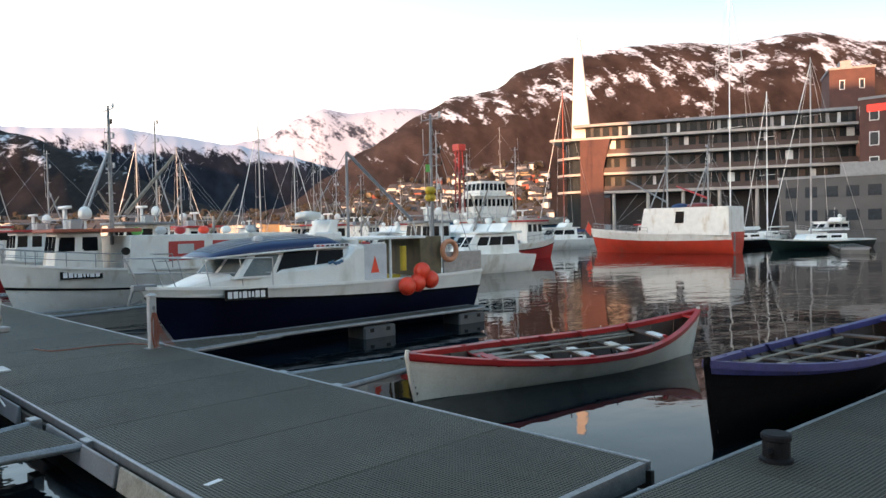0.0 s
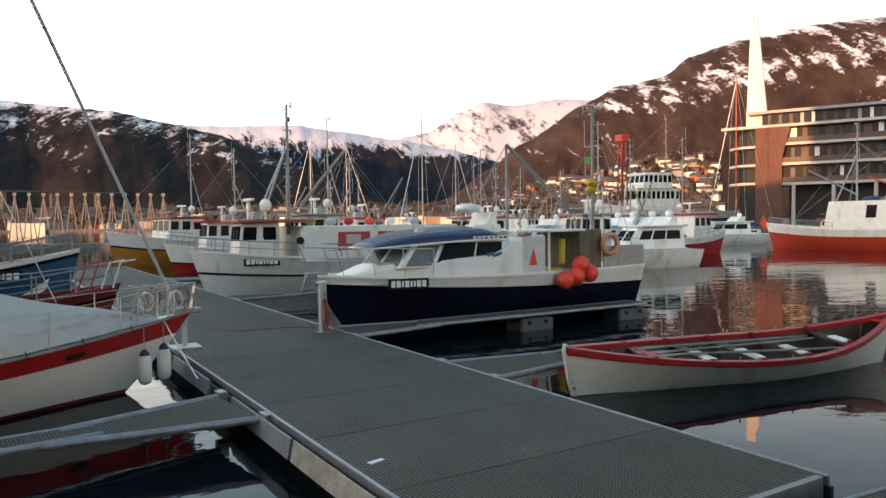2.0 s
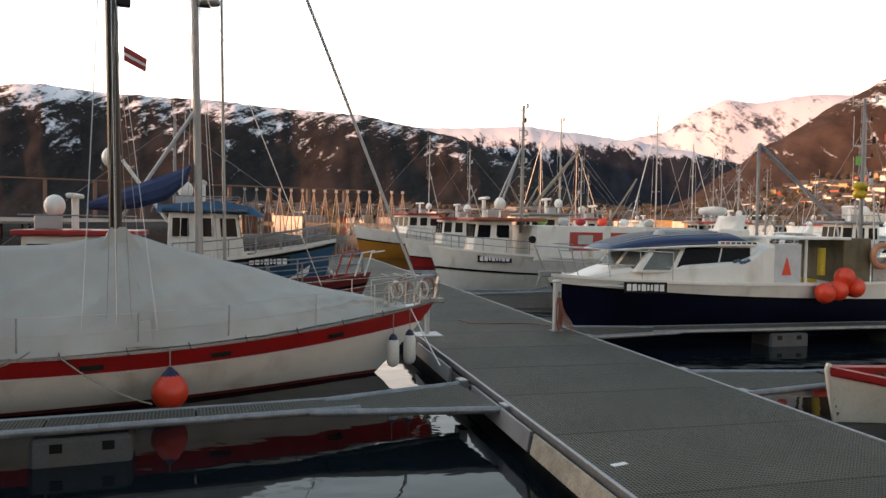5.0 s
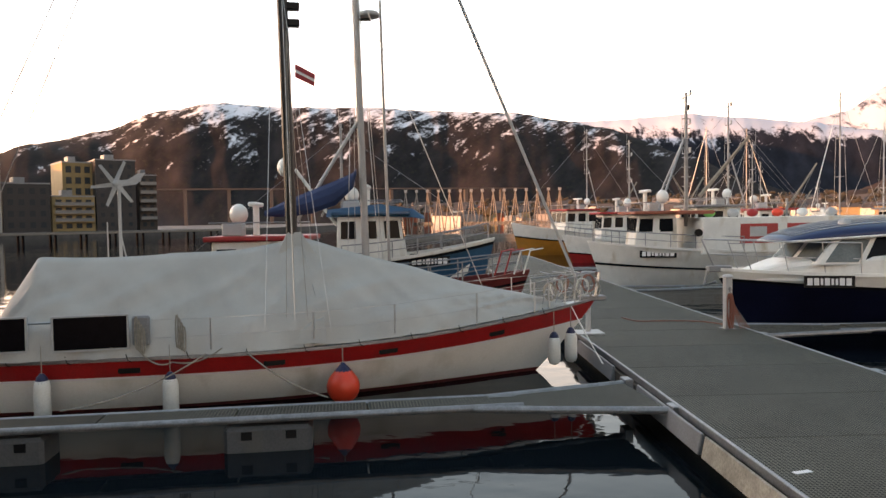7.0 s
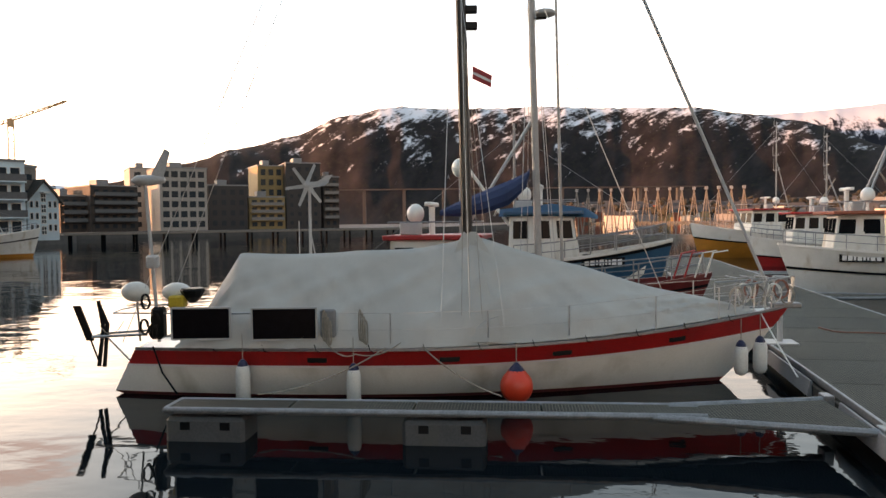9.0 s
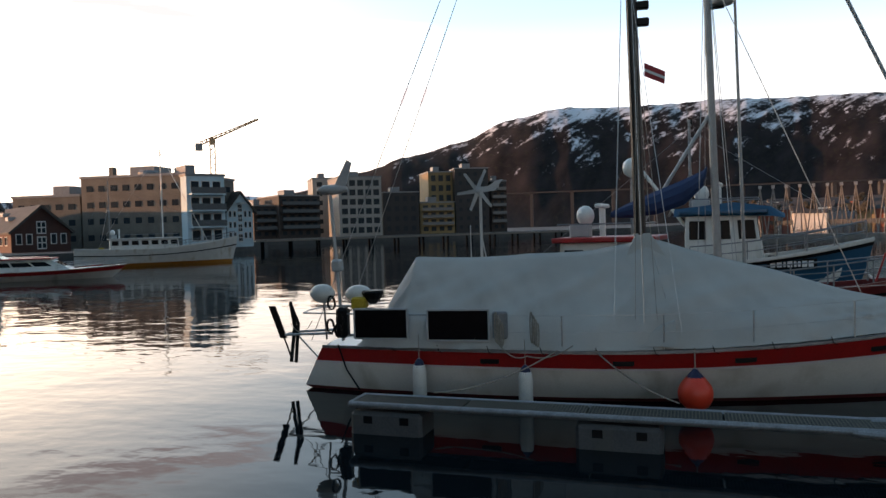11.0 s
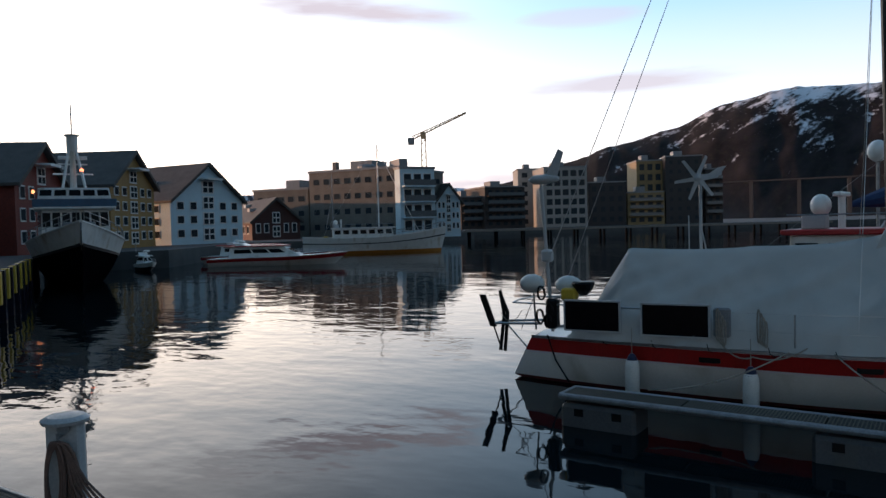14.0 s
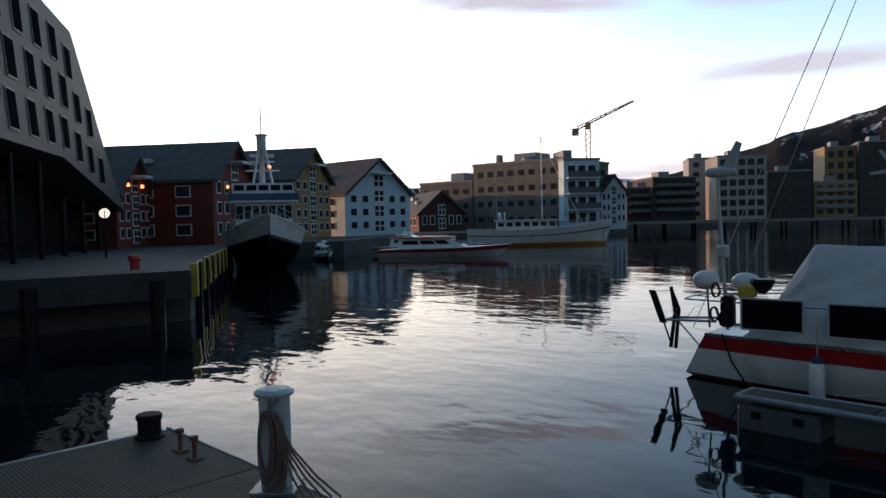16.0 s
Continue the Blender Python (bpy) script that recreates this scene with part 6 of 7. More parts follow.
# west basin
bs, _h = fishing_boat("black-hulled ship with white upper works and blue band", -57.3, 19.6, -16, 20, 5.4, (2.6, 2.5, 3.7), mat("matt_black_hull", (0.004, 0.004, 0.005), 0.9, 0, 0.3, 2.0, 0.05, spec=0.0), WPAINT, WPAINT, WPAINT, name="ship", mast=0, seed=37, boom=False, house_at=(0.36, 0.62), house_h=2.45, top_from=0.72, plate=None, cat="ship", wheel_win=5, rake=1.4, front_win=7)
part("blue_band", box(B(), 7.0, 12.42, -2.22, 2.22, 4.66, 5.12), BLUEP, bs, "broad blue band round the deckhouse", bevel=0.02)
c_, lo_, hi_ = cabin(bs, 7.4, 12.2, 4.1, 3.9, 5.12, 5.8, 0.3, 0.1, 0.1, WPAINT, "wheelhouse_top")
side_windows(c_, lo_, hi_, [((i + 0.2) / 4, (i + 0.8) / 4) for i in range(4)], 0.3, 0.8)
front_windows(c_, lo_, hi_, 5, 0.3, 0.8)
for dy in (-0.75, 0.75):
    part("mast_leg", tube(B(), (11.6, dy, 5.0), (10.6, dy * 0.25, 8.2), 0.08, n=8), GEL, bs)
part("signal_mast", tube(B(), (10.4, 0, 5.2), (10.4, 0, 8.6), 0.2, 0.14, 10), GEL, bs, "white signal mast")
part("lookout_drum", tube(B(), (10.4, 0, 8.1), (10.4, 0, 9.0), 0.32, n=14), GEL, bs, "white lookout drum on the mast")
part("drum_rail", tube(B(), (10.4, 0, 9.0), (10.4, 0, 9.1), 0.42, n=14), LIGHTGREY, bs)
part("top_aerial", tube(B(), (10.4, 0, 9.1), (10.4, 0, 10.9), 0.045, n=6), GEL, bs)
part("scanner", box(B(), 10.2, 10.5, -0.8, 0.8, 7.6, 7.8), GEL, bs, bevel=0.03)
for z, w in ((6.7, 1.1), (7.3, 0.8)):
    part("yard", tube(B(), (10.4, -w, z), (10.4, w, z), 0.05, n=6), GEL, bs)
part("mast_lamp", ball(B(), (11.0, 0.45, 6.9), 0.12), glow("red_mast_lamp", (1.0, 0.25, 0.12), 4), bs, "small red lamp", smooth=True)
part("windlass", box(B(), 16.2, 17.4, -0.8, 0.8, 2.9, 3.7), GREYP, bs, bevel=0.06)
for lb, x, y, rz, ln, zk in (("red and white rescue boat at the west quay", -57.5, 30.6, 47, 11.5, 0.6), ("long low white workboat with a red band", -63.5, 33.5, 30, 12, 0.6)):
    rs = motor_yacht(lb, x, y, rz, ln, GEL, "rescue boats")
    rs.scale = (1, 1, zk)
    rh = Hull(ln, ln * 0.3, 1.1, 1.25, 1.7, rake=1.4, stern=0.9, draft=0.4, full=2.5)
    rh.band("red_band", 0.68, 0.94, REDP, rs, "broad red rubbing band", 2, out=0.05)
    part("red_roof", box(B(), ln * 0.12, ln * 0.56, -ln * 0.12, ln * 0.12, 2.69, 2.85), REDP, rs, bevel=0.03)
fishing_boat("white passenger boat with orange waterline", -69.5, 47.6, 56, 16.5, 4.2, (2.0, 1.8, 2.9), WPAINT, WPAINT, WPAINT, WPAINT, name="passenger_boat", mast=9, seed=41, bottom=ORANGEH, boom=False, house_at=(0.2, 0.62), house_h=1.5, wheel_win=7, cat="boat")
sailboat("white ketch with a pale mast by the quay", -73, 52, 57, 13, 13, GEL, GEL)
motor_yacht("small dark open workboat", -60.0, 25.6, -10, 4.4, BLACK, "rescue boats").scale = (1, 1, 0.45)


# ---- buildings ----
def P(az, d):
    a = radians(az)
    return Vector((0.5 - d * math.sin(a), 1.9 + d * math.cos(a), 0))


WMESH = {}


def pane(parent, material, w, h, m, name="window"):
    key = (material.name, round(w, 2), round(h, 2), name)
    if key not in WMESH:
        ob = part(name, box(B(), -w / 2, w / 2, -0.06, 0.05, -h / 2, h / 2), material, parent)
        WMESH[key] = ob.data
    else:
        ob = new(name, WMESH[key])
        ob.parent = parent
    ob.matrix_local = m
    return ob


BGLASS = glass("building_glass", (0.03, 0.038, 0.045), 0.08)
WFRAME = mat("white_window_frame", (0.68, 0.68, 0.66), 0.5)


def windows(parent, x0, x1, z0, z1, cols, rows, wf=0.55, hf=0.6, y=0.0, turn=0.0, x_at=0.0, material=BGLASS, frame_m=None, skip=()):
    """A grid of framed panes on a wall; turn 0 is the front, 90 or -90 a side wall standing at x_at."""
    dx, dz = (x1 - x0) / cols, (z1 - z0) / rows
    for i in range(cols):
        for j in range(rows):
            if (i, j) in skip:
                continue
            u, z = x0 + (i + 0.5) * dx, z0 + (j + 0.5) * dz
            m = pose(u, y, z) if turn == 0 else pose(x_at, u, z, 0, 0, turn)
            if frame_m:
                f = pane(parent, frame_m, dx * wf + 0.22, dz * hf + 0.22, m, "window_frame")
                pane(f, material, dx * wf, dz * hf, Matrix.Translation((0, -0.03, 0)), "pane")
            else:
                pane(parent, material, dx * wf, dz * hf, m)


def site(name, label, a0, d0, a1, d1, cat="building", group=""):
    p, q = P(a0, d0), P(a1, d1)
    o = thing(name, label, cat, p.x, p.y, 0, math.degrees(math.atan2(q.y - p.y, q.x - p.x)), group)
    return o, (q - p).length


def block(label, a0, d0, a1, d1, depth, z0, z1, wall, cols, rows, wf=0.6, hf=0.6, frame_m=None, side=4, balcony=False, group="waterfront blocks", name="apartment_building"):
    o, w = site(name, label, a0, d0, a1, d1, group=group)
    part("wall", box(B(), 0, w, 0, depth, z0 - 0.5, z1), wall, o)
    part("roof", box(B(), -0.15, w + 0.15, -0.15, depth + 0.15, z1, z1 + 0.35), GREYP, o, "flat dark roof edge")
    part("roof_house", box(B(), w * 0.3, w * 0.55, depth * 0.3, depth * 0.6, z1 + 0.3, z1 + 2.0), GREYP, o)
    windows(o, 0.4, w - 0.4, z0 + 0.4, z1 - 0.3, cols, rows, wf, hf, frame_m=frame_m)
    if side:
        windows(o, 0.5, depth - 0.5, z0 + 0.4, z1 - 0.3, side, rows, wf, hf, turn=90, x_at=w, frame_m=frame_m)
    if balcony:
        dz = (z1 - z0 - 0.7) / rows
        for j in range(1, rows):
            b_ = part("balcony", box(B(), w * 0.05, w * 0.95, -1.3, 0, z0 + 0.3 + dz * j, z0 + 0.5 + dz * j), wall, o)
            part("railing", box(B(), w * 0.05, w * 0.95, -1.32, -1.27, z0 + 0.5 + dz * j, z0 + 1.4 + dz * j), mat("railing_glass", (0.10, 0.12, 0.13), 0.2), b_)
    return o


def warehouse(label, a0, d0, a1, d1, depth, z0, eave, ridge, wall, rows, cols=4, name="warehouse", group="gabled warehouses", hoist=True, roof_m=None):
    """A gable-fronted timber quay house with a stack of white loading doors under a hoist hood."""
    o, w = site(name, label, a0, d0, a1, d1, group=group)
    part("wall", slab(B(), [(0, z0 - 0.5), (w, z0 - 0.5), (w, eave), (w / 2, ridge), (0, eave)], 0, depth, "y"), wall, o, "painted board wall")
    rm = roof_m or mat("slate_roof", (0.075, 0.066, 0.060), 0.75, 0, 0.2, 1.0, 0.3, 12)
    for sd in (0, 1):
        xe, xr = (-0.4, w / 2) if sd == 0 else (w + 0.4, w / 2)
        k = (ridge - eave) / (w / 2)
        ze = eave - 0.4 * k
        r_ = part("roof", slab(B(), [(xe, ze + 0.03), (xr, ridge + 0.03), (xr, ridge + 0.28), (xe, ze + 0.28)], -0.5, depth + 0.3, "y"), rm, o, "dark slate roof slope")
        part("barge_board", slab(B(), [(xe, ze - 0.1), (xr, ridge - 0.1), (xr, ridge + 0.3), (xe, ze + 0.3)], -0.6, -0.5, "y"), rm, o)
        for i in range(2):
            t = 0.45 + 0.2 * i
            x, z = xe + (xr - xe) * t, ze + (ridge - ze) * t + 0.28
            part("skylight", box(B(), x - 0.5, x + 0.5, depth * (0.25 + 0.3 * i), depth * (0.25 + 0.3 * i) + 1.2, z, z + 0.12 + 0.4 * k), LIGHTGREY, r_)
    n = cols
    windows(o, w * 0.04, w * 0.38, z0 + 0.5, eave + 0.2, 2, rows, 0.45, 0.5, frame_m=WFRAME)
    windows(o, w * 0.62, w * 0.96, z0 + 0.5, eave + 0.2, 2, rows, 0.45, 0.5, frame_m=WFRAME)
    dz = (ridge - 1.9 - z0) / (rows + 1)
    for j in range(rows + 1):
        zc = z0 + 0.2 + (j + 0.5) * dz
        dr_ = part("loading_door", box(B(), w * 0.42, w * 0.58, -0.08, 0.05, zc - dz * 0.42, zc + dz * 0.42), WFRAME, o, "white double loading door")
        for u in (0.435, 0.51):
            for v in (-0.34, 0.04):
                pane(dr_, BGLASS, w * 0.055, dz * 0.3, pose(w * (u + 0.0275), -0.05, zc + dz * (v + 0.15)), "pane")
    windows(o, 1, depth - 1, z0 + 0.5, eave - 0.2, 7, rows, 0.35, 0.5, turn=-90, x_at=0, frame_m=WFRAME)
    windows(o, 1, depth - 1, z0 + 0.5, eave - 0.2, 7, rows, 0.35, 0.5, turn=90, x_at=w, frame_m=WFRAME)
    if wall is REDWALL:
        for u in (0.3, 0.7):
            part("wall_lamp", ball(B(), (w * u, -0.12, 6.6), 0.16), MATS.get("warm_bulb") or glow("warm_bulb", (1.0, 0.35, 0.15), 3), o, "small warm wall lamp", smooth=True)
    if hoist:
        part("hoist_hood", slab(B(), [(w * 0.38, ridge - 1.75), (w * 0.40, ridge - 1.6), (w * 0.60, ridge - 1.6), (w * 0.62, ridge - 1.75), (w * 0.60, ridge - 1.85), (w * 0.40, ridge - 1.85)], -1.3, 0, "y"), WFRAME, o, "white hoist hood")
    return o


REDWALL = mat("red_board_wall", (0.19, 0.030, 0.018), 0.7, 0, 0.15, 0.6, 0.2, 6)
OCHRE = mat("ochre_board_wall", (0.34, 0.19, 0.06), 0.7, 0, 0.12, 0.6, 0.2, 6)
PALEBLUE = mat("pale_blue_board_wall", (0.50, 0.66, 0.72), 0.7, 0, 0.08, 0.6, 0.2, 6)
DARKBRICK = mat("dark_brown_cladding", (0.035, 0.028, 0.026), 0.7, 0, 0.2, 0.5, 0.2, 5)
GREYCLAD = mat("grey_timber_cladding", (0.15, 0.135, 0.115), 0.7, 0, 0.2, 0.5, 0.2, 5)
BLACKCLAD = mat("black_cladding", (0.014, 0.015, 0.018), 0.5, 0, 0.2, 0.5, 0.1, 5)
PALESTONE = mat("pale_cladding", (0.30, 0.29, 0.27), 0.6, 0, 0.1, 0.5, 0.1, 5)
OCHRECLAD = mat("ochre_cladding", (0.22, 0.15, 0.065), 0.6, 0, 0.15, 0.5, 0.1, 5)
BRICKRED = mat("red_brick_wall", (0.085, 0.032, 0.025), 0.75, 0, 0.15, 0.8, 0.2, 8)
ASPHALT = mat("quay_asphalt", (0.065, 0.065, 0.065), 0.8, 0, 0.2, 0.7, 0.3, 20)

# land behind the quays
for nm, lb, pts in (
    ("ground_west", "paved west quay beside the water", [(-24.5, 6.9), (-23.2, -30), (-160, -60), (-160, 40), (-72, 22)]),
    ("ground_northwest", "paved waterfront under the warehouses", [(-64, 20), (-60, 28), (-78, 44), (-74, 58), (-86, 70), (-100, 108), (-2000, 1200), (-2000, -100), (-160, -20)]),
    ("ground_north", "waterfront strip under the far apartment blocks", [tuple(P(44.6, 190)[:2]), tuple(P(15, 232)[:2]), tuple(P(8, 700)[:2]), tuple(P(45, 900)[:2])]),
    ("ground_east", "paved quay round the hotel", [tuple(P(-45, 118)[:2]), tuple(P(-75, 106)[:2]), tuple(P(-110, 100)[:2]), tuple(P(-110, 640)[:2]), tuple(P(-45, 640)[:2])]),
    ("ground_fjord_shore", "low far shore of the fjord", [tuple(P(12, 560)[:2]), tuple(P(-48, 470)[:2]), tuple(P(-48, 640)[:2]), tuple(P(12, 960)[:2])]),
):
    tagged(part(nm, slab(B(), pts, -1.2, 1.5), ASPHALT), lb, "ground", kind="structure")
# quay front: near-black beam, piles, fender boards
q_ = thing("quay_edge", "concrete quay edge with yellow and blue fender boards", "quay")
part("edge_beam", box(B(), -24.6, -22.9, -22, 6.6, 0.9, 1.75), mat("dark_quay_concrete", (0.035, 0.035, 0.035), 0.8, 0, 0.3, 1.0, 0.3, 12), q_, "near-black concrete edge beam")
part("yellow_line", box(B(), -24.9, -24.6, -22, 6.6, 1.51, 1.56), YELLOW, q_)
for i in range(6):
    part("quay_post", tube(B(), (-22.9, 5.6 - 3.4 * i, -1), (-22.9, 5.6 - 3.4 * i, 1.5), 0.22, n=10), BLACK, q_)
for i in range(14):
    t = i / 13
    x, y = -25.0 - 17 * t, 7.05 + 5.6 * t
    ob = part("fender_board", box(B(), -0.25, 0.25, -0.12, 0.12, 0.75 if i % 2 == 0 else -0.6, 1.85), YELLOW if i % 2 == 0 else NAVY, q_)
    ob.matrix_world = pose(x, y + 0.12, 0, 0, 0, -18)
rb_ = thing("quay_bollard", "small red bollard on the quay", "bollard", -25.6, 5.4, 1.5)
part("body", lathe(B(), [(0.2, 0), (0.16, 0.1), (0.16, 0.5), (0.24, 0.55), (0.2, 0.7)], n=12), REDP, rb_)

warehouse("large red timber warehouse with white loading doors", 76.3, 66, 73.3, 74.5, 26, 1.5, 7.2, 10.6, REDWALL, 3)
warehouse("red side-wing warehouse with white gallery doors", 83.0, 62, 80.6, 69, 18, 1.5, 6.0, 9.0, REDWALL, 3)
warehouse("ochre timber warehouse with white doors", 70.4, 78, 67.5, 87, 22, 1.5, 7.8, 11.3, OCHRE, 4)
warehouse("pale blue timber warehouse with balconied doors", 66.4, 88, 61.3, 96, 20, 1.5, 6.6, 10.9, PALEBLUE, 3)
warehouse("low red brick house by the quay", 60.6, 108, 57.0, 110, 18, 1.5, 4.2, 7.4, BRICKRED, 1, hoist=False)
gb = block("large grey timber-clad waterfront building with scattered windows", 56.2, 121, 49.4, 112, 16, 1.5, 11.9, GREYCLAD, 8, 4, 0.5, 0.36, None, 4)
part("roof_drum", lathe(B(), [(1.6, 0), (1.6, 0.7), (1.2, 1.0)], (8, 5, 12.2), 16), GREYP, gb)
part("chimney", box(B(), 1.2, 1.9, 5, 6, 12.2, 14.0), GREYCLAD, gb)
block("low grey timber-clad wing stepping down", 60.4, 128, 56.3, 121.5, 16, 1.5, 9.4, GREYCLAD, 5, 3, 0.5, 0.36, None, 0)
block("pale end block with glazed balconies", 49.2, 110, 46.5, 112, 16, 1.5, 11.6, PALEBLUE, 3, 4, 0.7, 0.6, WFRAME, 3, True)
warehouse("pale blue gabled house at the pier", 46.4, 122, 44.5, 124, 12, 1.5, 7.0, 9.8, PALEBLUE, 3)
block("dark brown apartment block", 44.4, 205, 42.6, 208, 16, 1.5, 10.6, DARKBRICK, 3, 4, 0.5, 0.5, None, 3, True)
block("dark brown stepped apartment block", 42.5, 205, 39.4, 210, 16, 1.5, 13.2, DARKBRICK, 5, 5, 0.5, 0.5, None, 3, True)
block("pale block with a bold grid of dark windows", 37.9, 212, 34.6, 215, 16, 1.5, 18.6, PALESTONE, 5, 6, 0.72, 0.62, None, 3)
block("pale warm-lit block behind the wind generator", 39.9, 230, 38.0, 231, 14, 1.5, 19.6, PALESTONE, 2, 6, 0.5, 0.5, None, 2)
block("low black-clad apartment block", 34.5, 216, 31.7, 218, 16, 1.5, 14.0, BLACKCLAD, 4, 4, 0.5, 0.5, None, 3)
block("ochre and glass apartment block", 31.6, 219, 28.9, 221, 14, 1.5, 10.8, OCHRECLAD, 4, 4, 0.6, 0.6, None, 3, True)
block("tall ochre tower part", 30.9, 224, 28.95, 226, 12, 1.5, 20.3, OCHRECLAD, 3, 6, 0.6, 0.6, None, 2)
block("tall black-clad apartment tower", 28.8, 221, 26.2, 223, 16, 1.5, 20.9, BLACKCLAD, 4, 7, 0.4, 0.4, None, 3)
block("brown apartment block beside the black tower", 26.0, 225, 24.8, 226, 14, 1.5, 17.0, DARKBRICK, 2, 6, 0.5, 0.5, None, 2, True)

# angular modern building on the west quay
o, w = site("modern_hotel", "angular grey building with slanted windows over a glazed base", 103, 22, 82.4, 62)
zc = lambda s: 6.6 - 2.1 * max(0, (s - 0.45) / 0.55)
FAC = mat("grey_panel_facade", (0.12, 0.10, 0.088), 0.6, 0, 0.12, 0.4, 0.15, 5)
part("upper_body", slab(B(), [(0, 7.0), (w * 0.6, 7.1), (w, 4.4), (w * 0.885, 7.4), (w * 0.66, 14.6), (w * 0.5, 14.9), (0, 17.5)], 0, 16, "y"), FAC, o, "grey panelled upper storeys leaning back at the end")
part("glazed_base", box(B(), 0, w * 0.96, 3.0, 15, 1.0, 6.4), glass("dark_lobby_glass", (0.015, 0.017, 0.02), 0.1), o, "dark glazed ground floor")
for i in range(9):
    part("column", tube(B(), (w * (0.05 + 0.108 * i), 1.2, 1.4), (w * (0.05 + 0.108 * i), 1.2, 6.9 if i < 6 else 5.0), 0.16, n=8), BLACK, o)
SL = mat("slanted_window_glass", (0.014, 0.015, 0.018), 0.5, 0, 0.3, 1.0, 0.0, spec=0.0)
for r in range(5):
    for c in range(13):
        x, z = w * 0.06 + c * w * 0.068 - r * 0.9 + 0.9 * (r % 2), 7.7 + r * 2.3 - max(0, c - 8) * 0.5
        if x > w * (0.885 - 0.225 * (z + 1.7 - 7.4) / 7.2) - 1.1 or z + 1.9 > 17.5 - 2.6 * x / (0.5 * w):
            continue
        f = part("window_frame", slab(B(), [(x - 0.15, z - 0.1), (x + 1.15, z - 0.1), (x + 0.65, z + 1.7), (x - 0.65, z + 1.7)], -0.05, 0.1, "y"), GREYP, o)
        part("pane", slab(B(), [(x - 0.05, z), (x + 1.05, z), (x + 0.57, z + 1.6), (x - 0.53, z + 1.6)], -0.08, 0.0, "y"), SL, f)
# two unseen blocks added only to keep the low sun off boats and hotel
block("unseen plain block added to shade marina and hotel", 176, 34, 101, 29, 14, 1.5, 32, GREYCLAD, 14, 5, 0.5, 0.5, None, 0, False, "quay blocks", "quay_building")
block("unseen plain block added behind the quay as sun shade", 106, 90, 87.5, 96, 14, 1.5, 22, GREYCLAD, 12, 6, 0.5, 0.5, None, 0, False, "quay blocks", "quay_building")
lamp_p = P(83.9, 44)
ls = thing("round_sign_lamp", "lit round white sign on a dark post", "sign", lamp_p.x, lamp_p.y, 1.5)
part("post", tube(B(), (0, 0, 0), (0, 0, 2.6), 0.06, n=8), BLACK, ls)
part("sign_disc", tube(B(), (-0.05, 0, 2.45), (0.05, 0, 2.45), 0.27, n=20), glow("lit_sign", (1.0, 0.95, 0.85), 1.2), ls, "glowing white disc")
# tower crane
p = P(47.2, 260)
k_ = thing("tower_crane", "orange lattice tower crane with raised jib", "crane", p.x, p.y, 1.5, 47)
COR = mat("crane_orange", (0.50, 0.30, 0.16), 0.5)
bm = B()
for sx in (-0.8, 0.8):
    for sy in (-0.8, 0.8):
        tube(bm, (sx, sy, 0), (sx, sy, 34), 0.26, n=4)
for i in range(17):
    tube(bm, (-0.8, -0.8, 2 * i), (0.8, -0.8, 2 * i + 2), 0.16, n=4), tube(bm, (-0.8, 0.8, 2 * i), (-0.8, -0.8, 2 * i + 2), 0.16, n=4)
part("lattice_mast", bm, COR, k_)
bm = B()
for y, dz in ((-0.6, 0), (0.6, 0), (0, 1.1)):
    tube(bm, (-4, y, 32 + dz), (15.5, y, 41 + dz * 0.3), 0.24, n=4)
for i in range(12):
    tube(bm, (-4 + 1.6 * i, -0.6, 32 + 0.74 * i), (-4 + 1.6 * i + 0.8, 0, 33.1 + 0.74 * i), 0.15, n=4)
part("jib", bm, COR, k_)
part("counterweight", box(B(), -5.5, -3.2, -1, 1, 30.2, 32.6), GREYP, k_)
part("cab", box(B(), -0.9, 0.9, -1.9, -0.8, 32, 34.4), COR, k_)

# timber pier and far bridge
pa, pb = P(44.3, 128), P(18, 150)
k_ = thing("pier", "long dark timber pier on posts", "pier", pa.x, pa.y, 0, math.degrees(math.atan2(pb.y - pa.y, pb.x - pa.x)))
ln = (pb - pa).length
part("pier_deck", box(B(), 0, ln, -1.5, 1.5, 1.62, 1.92), TIMBER, k_)
for i in range(14):
    for y in (-1.2, 1.2):
        part("pier_post", tube(B(), (1 + i * ln / 14, y, -1), (1 + i * ln / 14, y, 1.6), 0.2, n=8), DARKWOOD, k_)
pa, pb = P(30, 720), P(-3, 760)
k_ = thing("bridge", "long low concrete road bridge across the fjord", "bridge", pa.x, pa.y, 0, math.degrees(math.atan2(pb.y - pa.y, pb.x - pa.x)))
ln = (pb - pa).length
part("bridge_deck", box(B(), 0, ln, -4, 4, 34, 35.2), mat("dark_bridge_concrete", (0.045, 0.045, 0.048), 0.8), k_)
for i in range(11):
    part("bridge_pier", box(B(), 12 + i * ln / 11, 15 + i * ln / 11, -3, 3, -2, 34), MATS["dark_bridge_concrete"], k_)

# row of tall A-frame masts on the breakwater
src = None
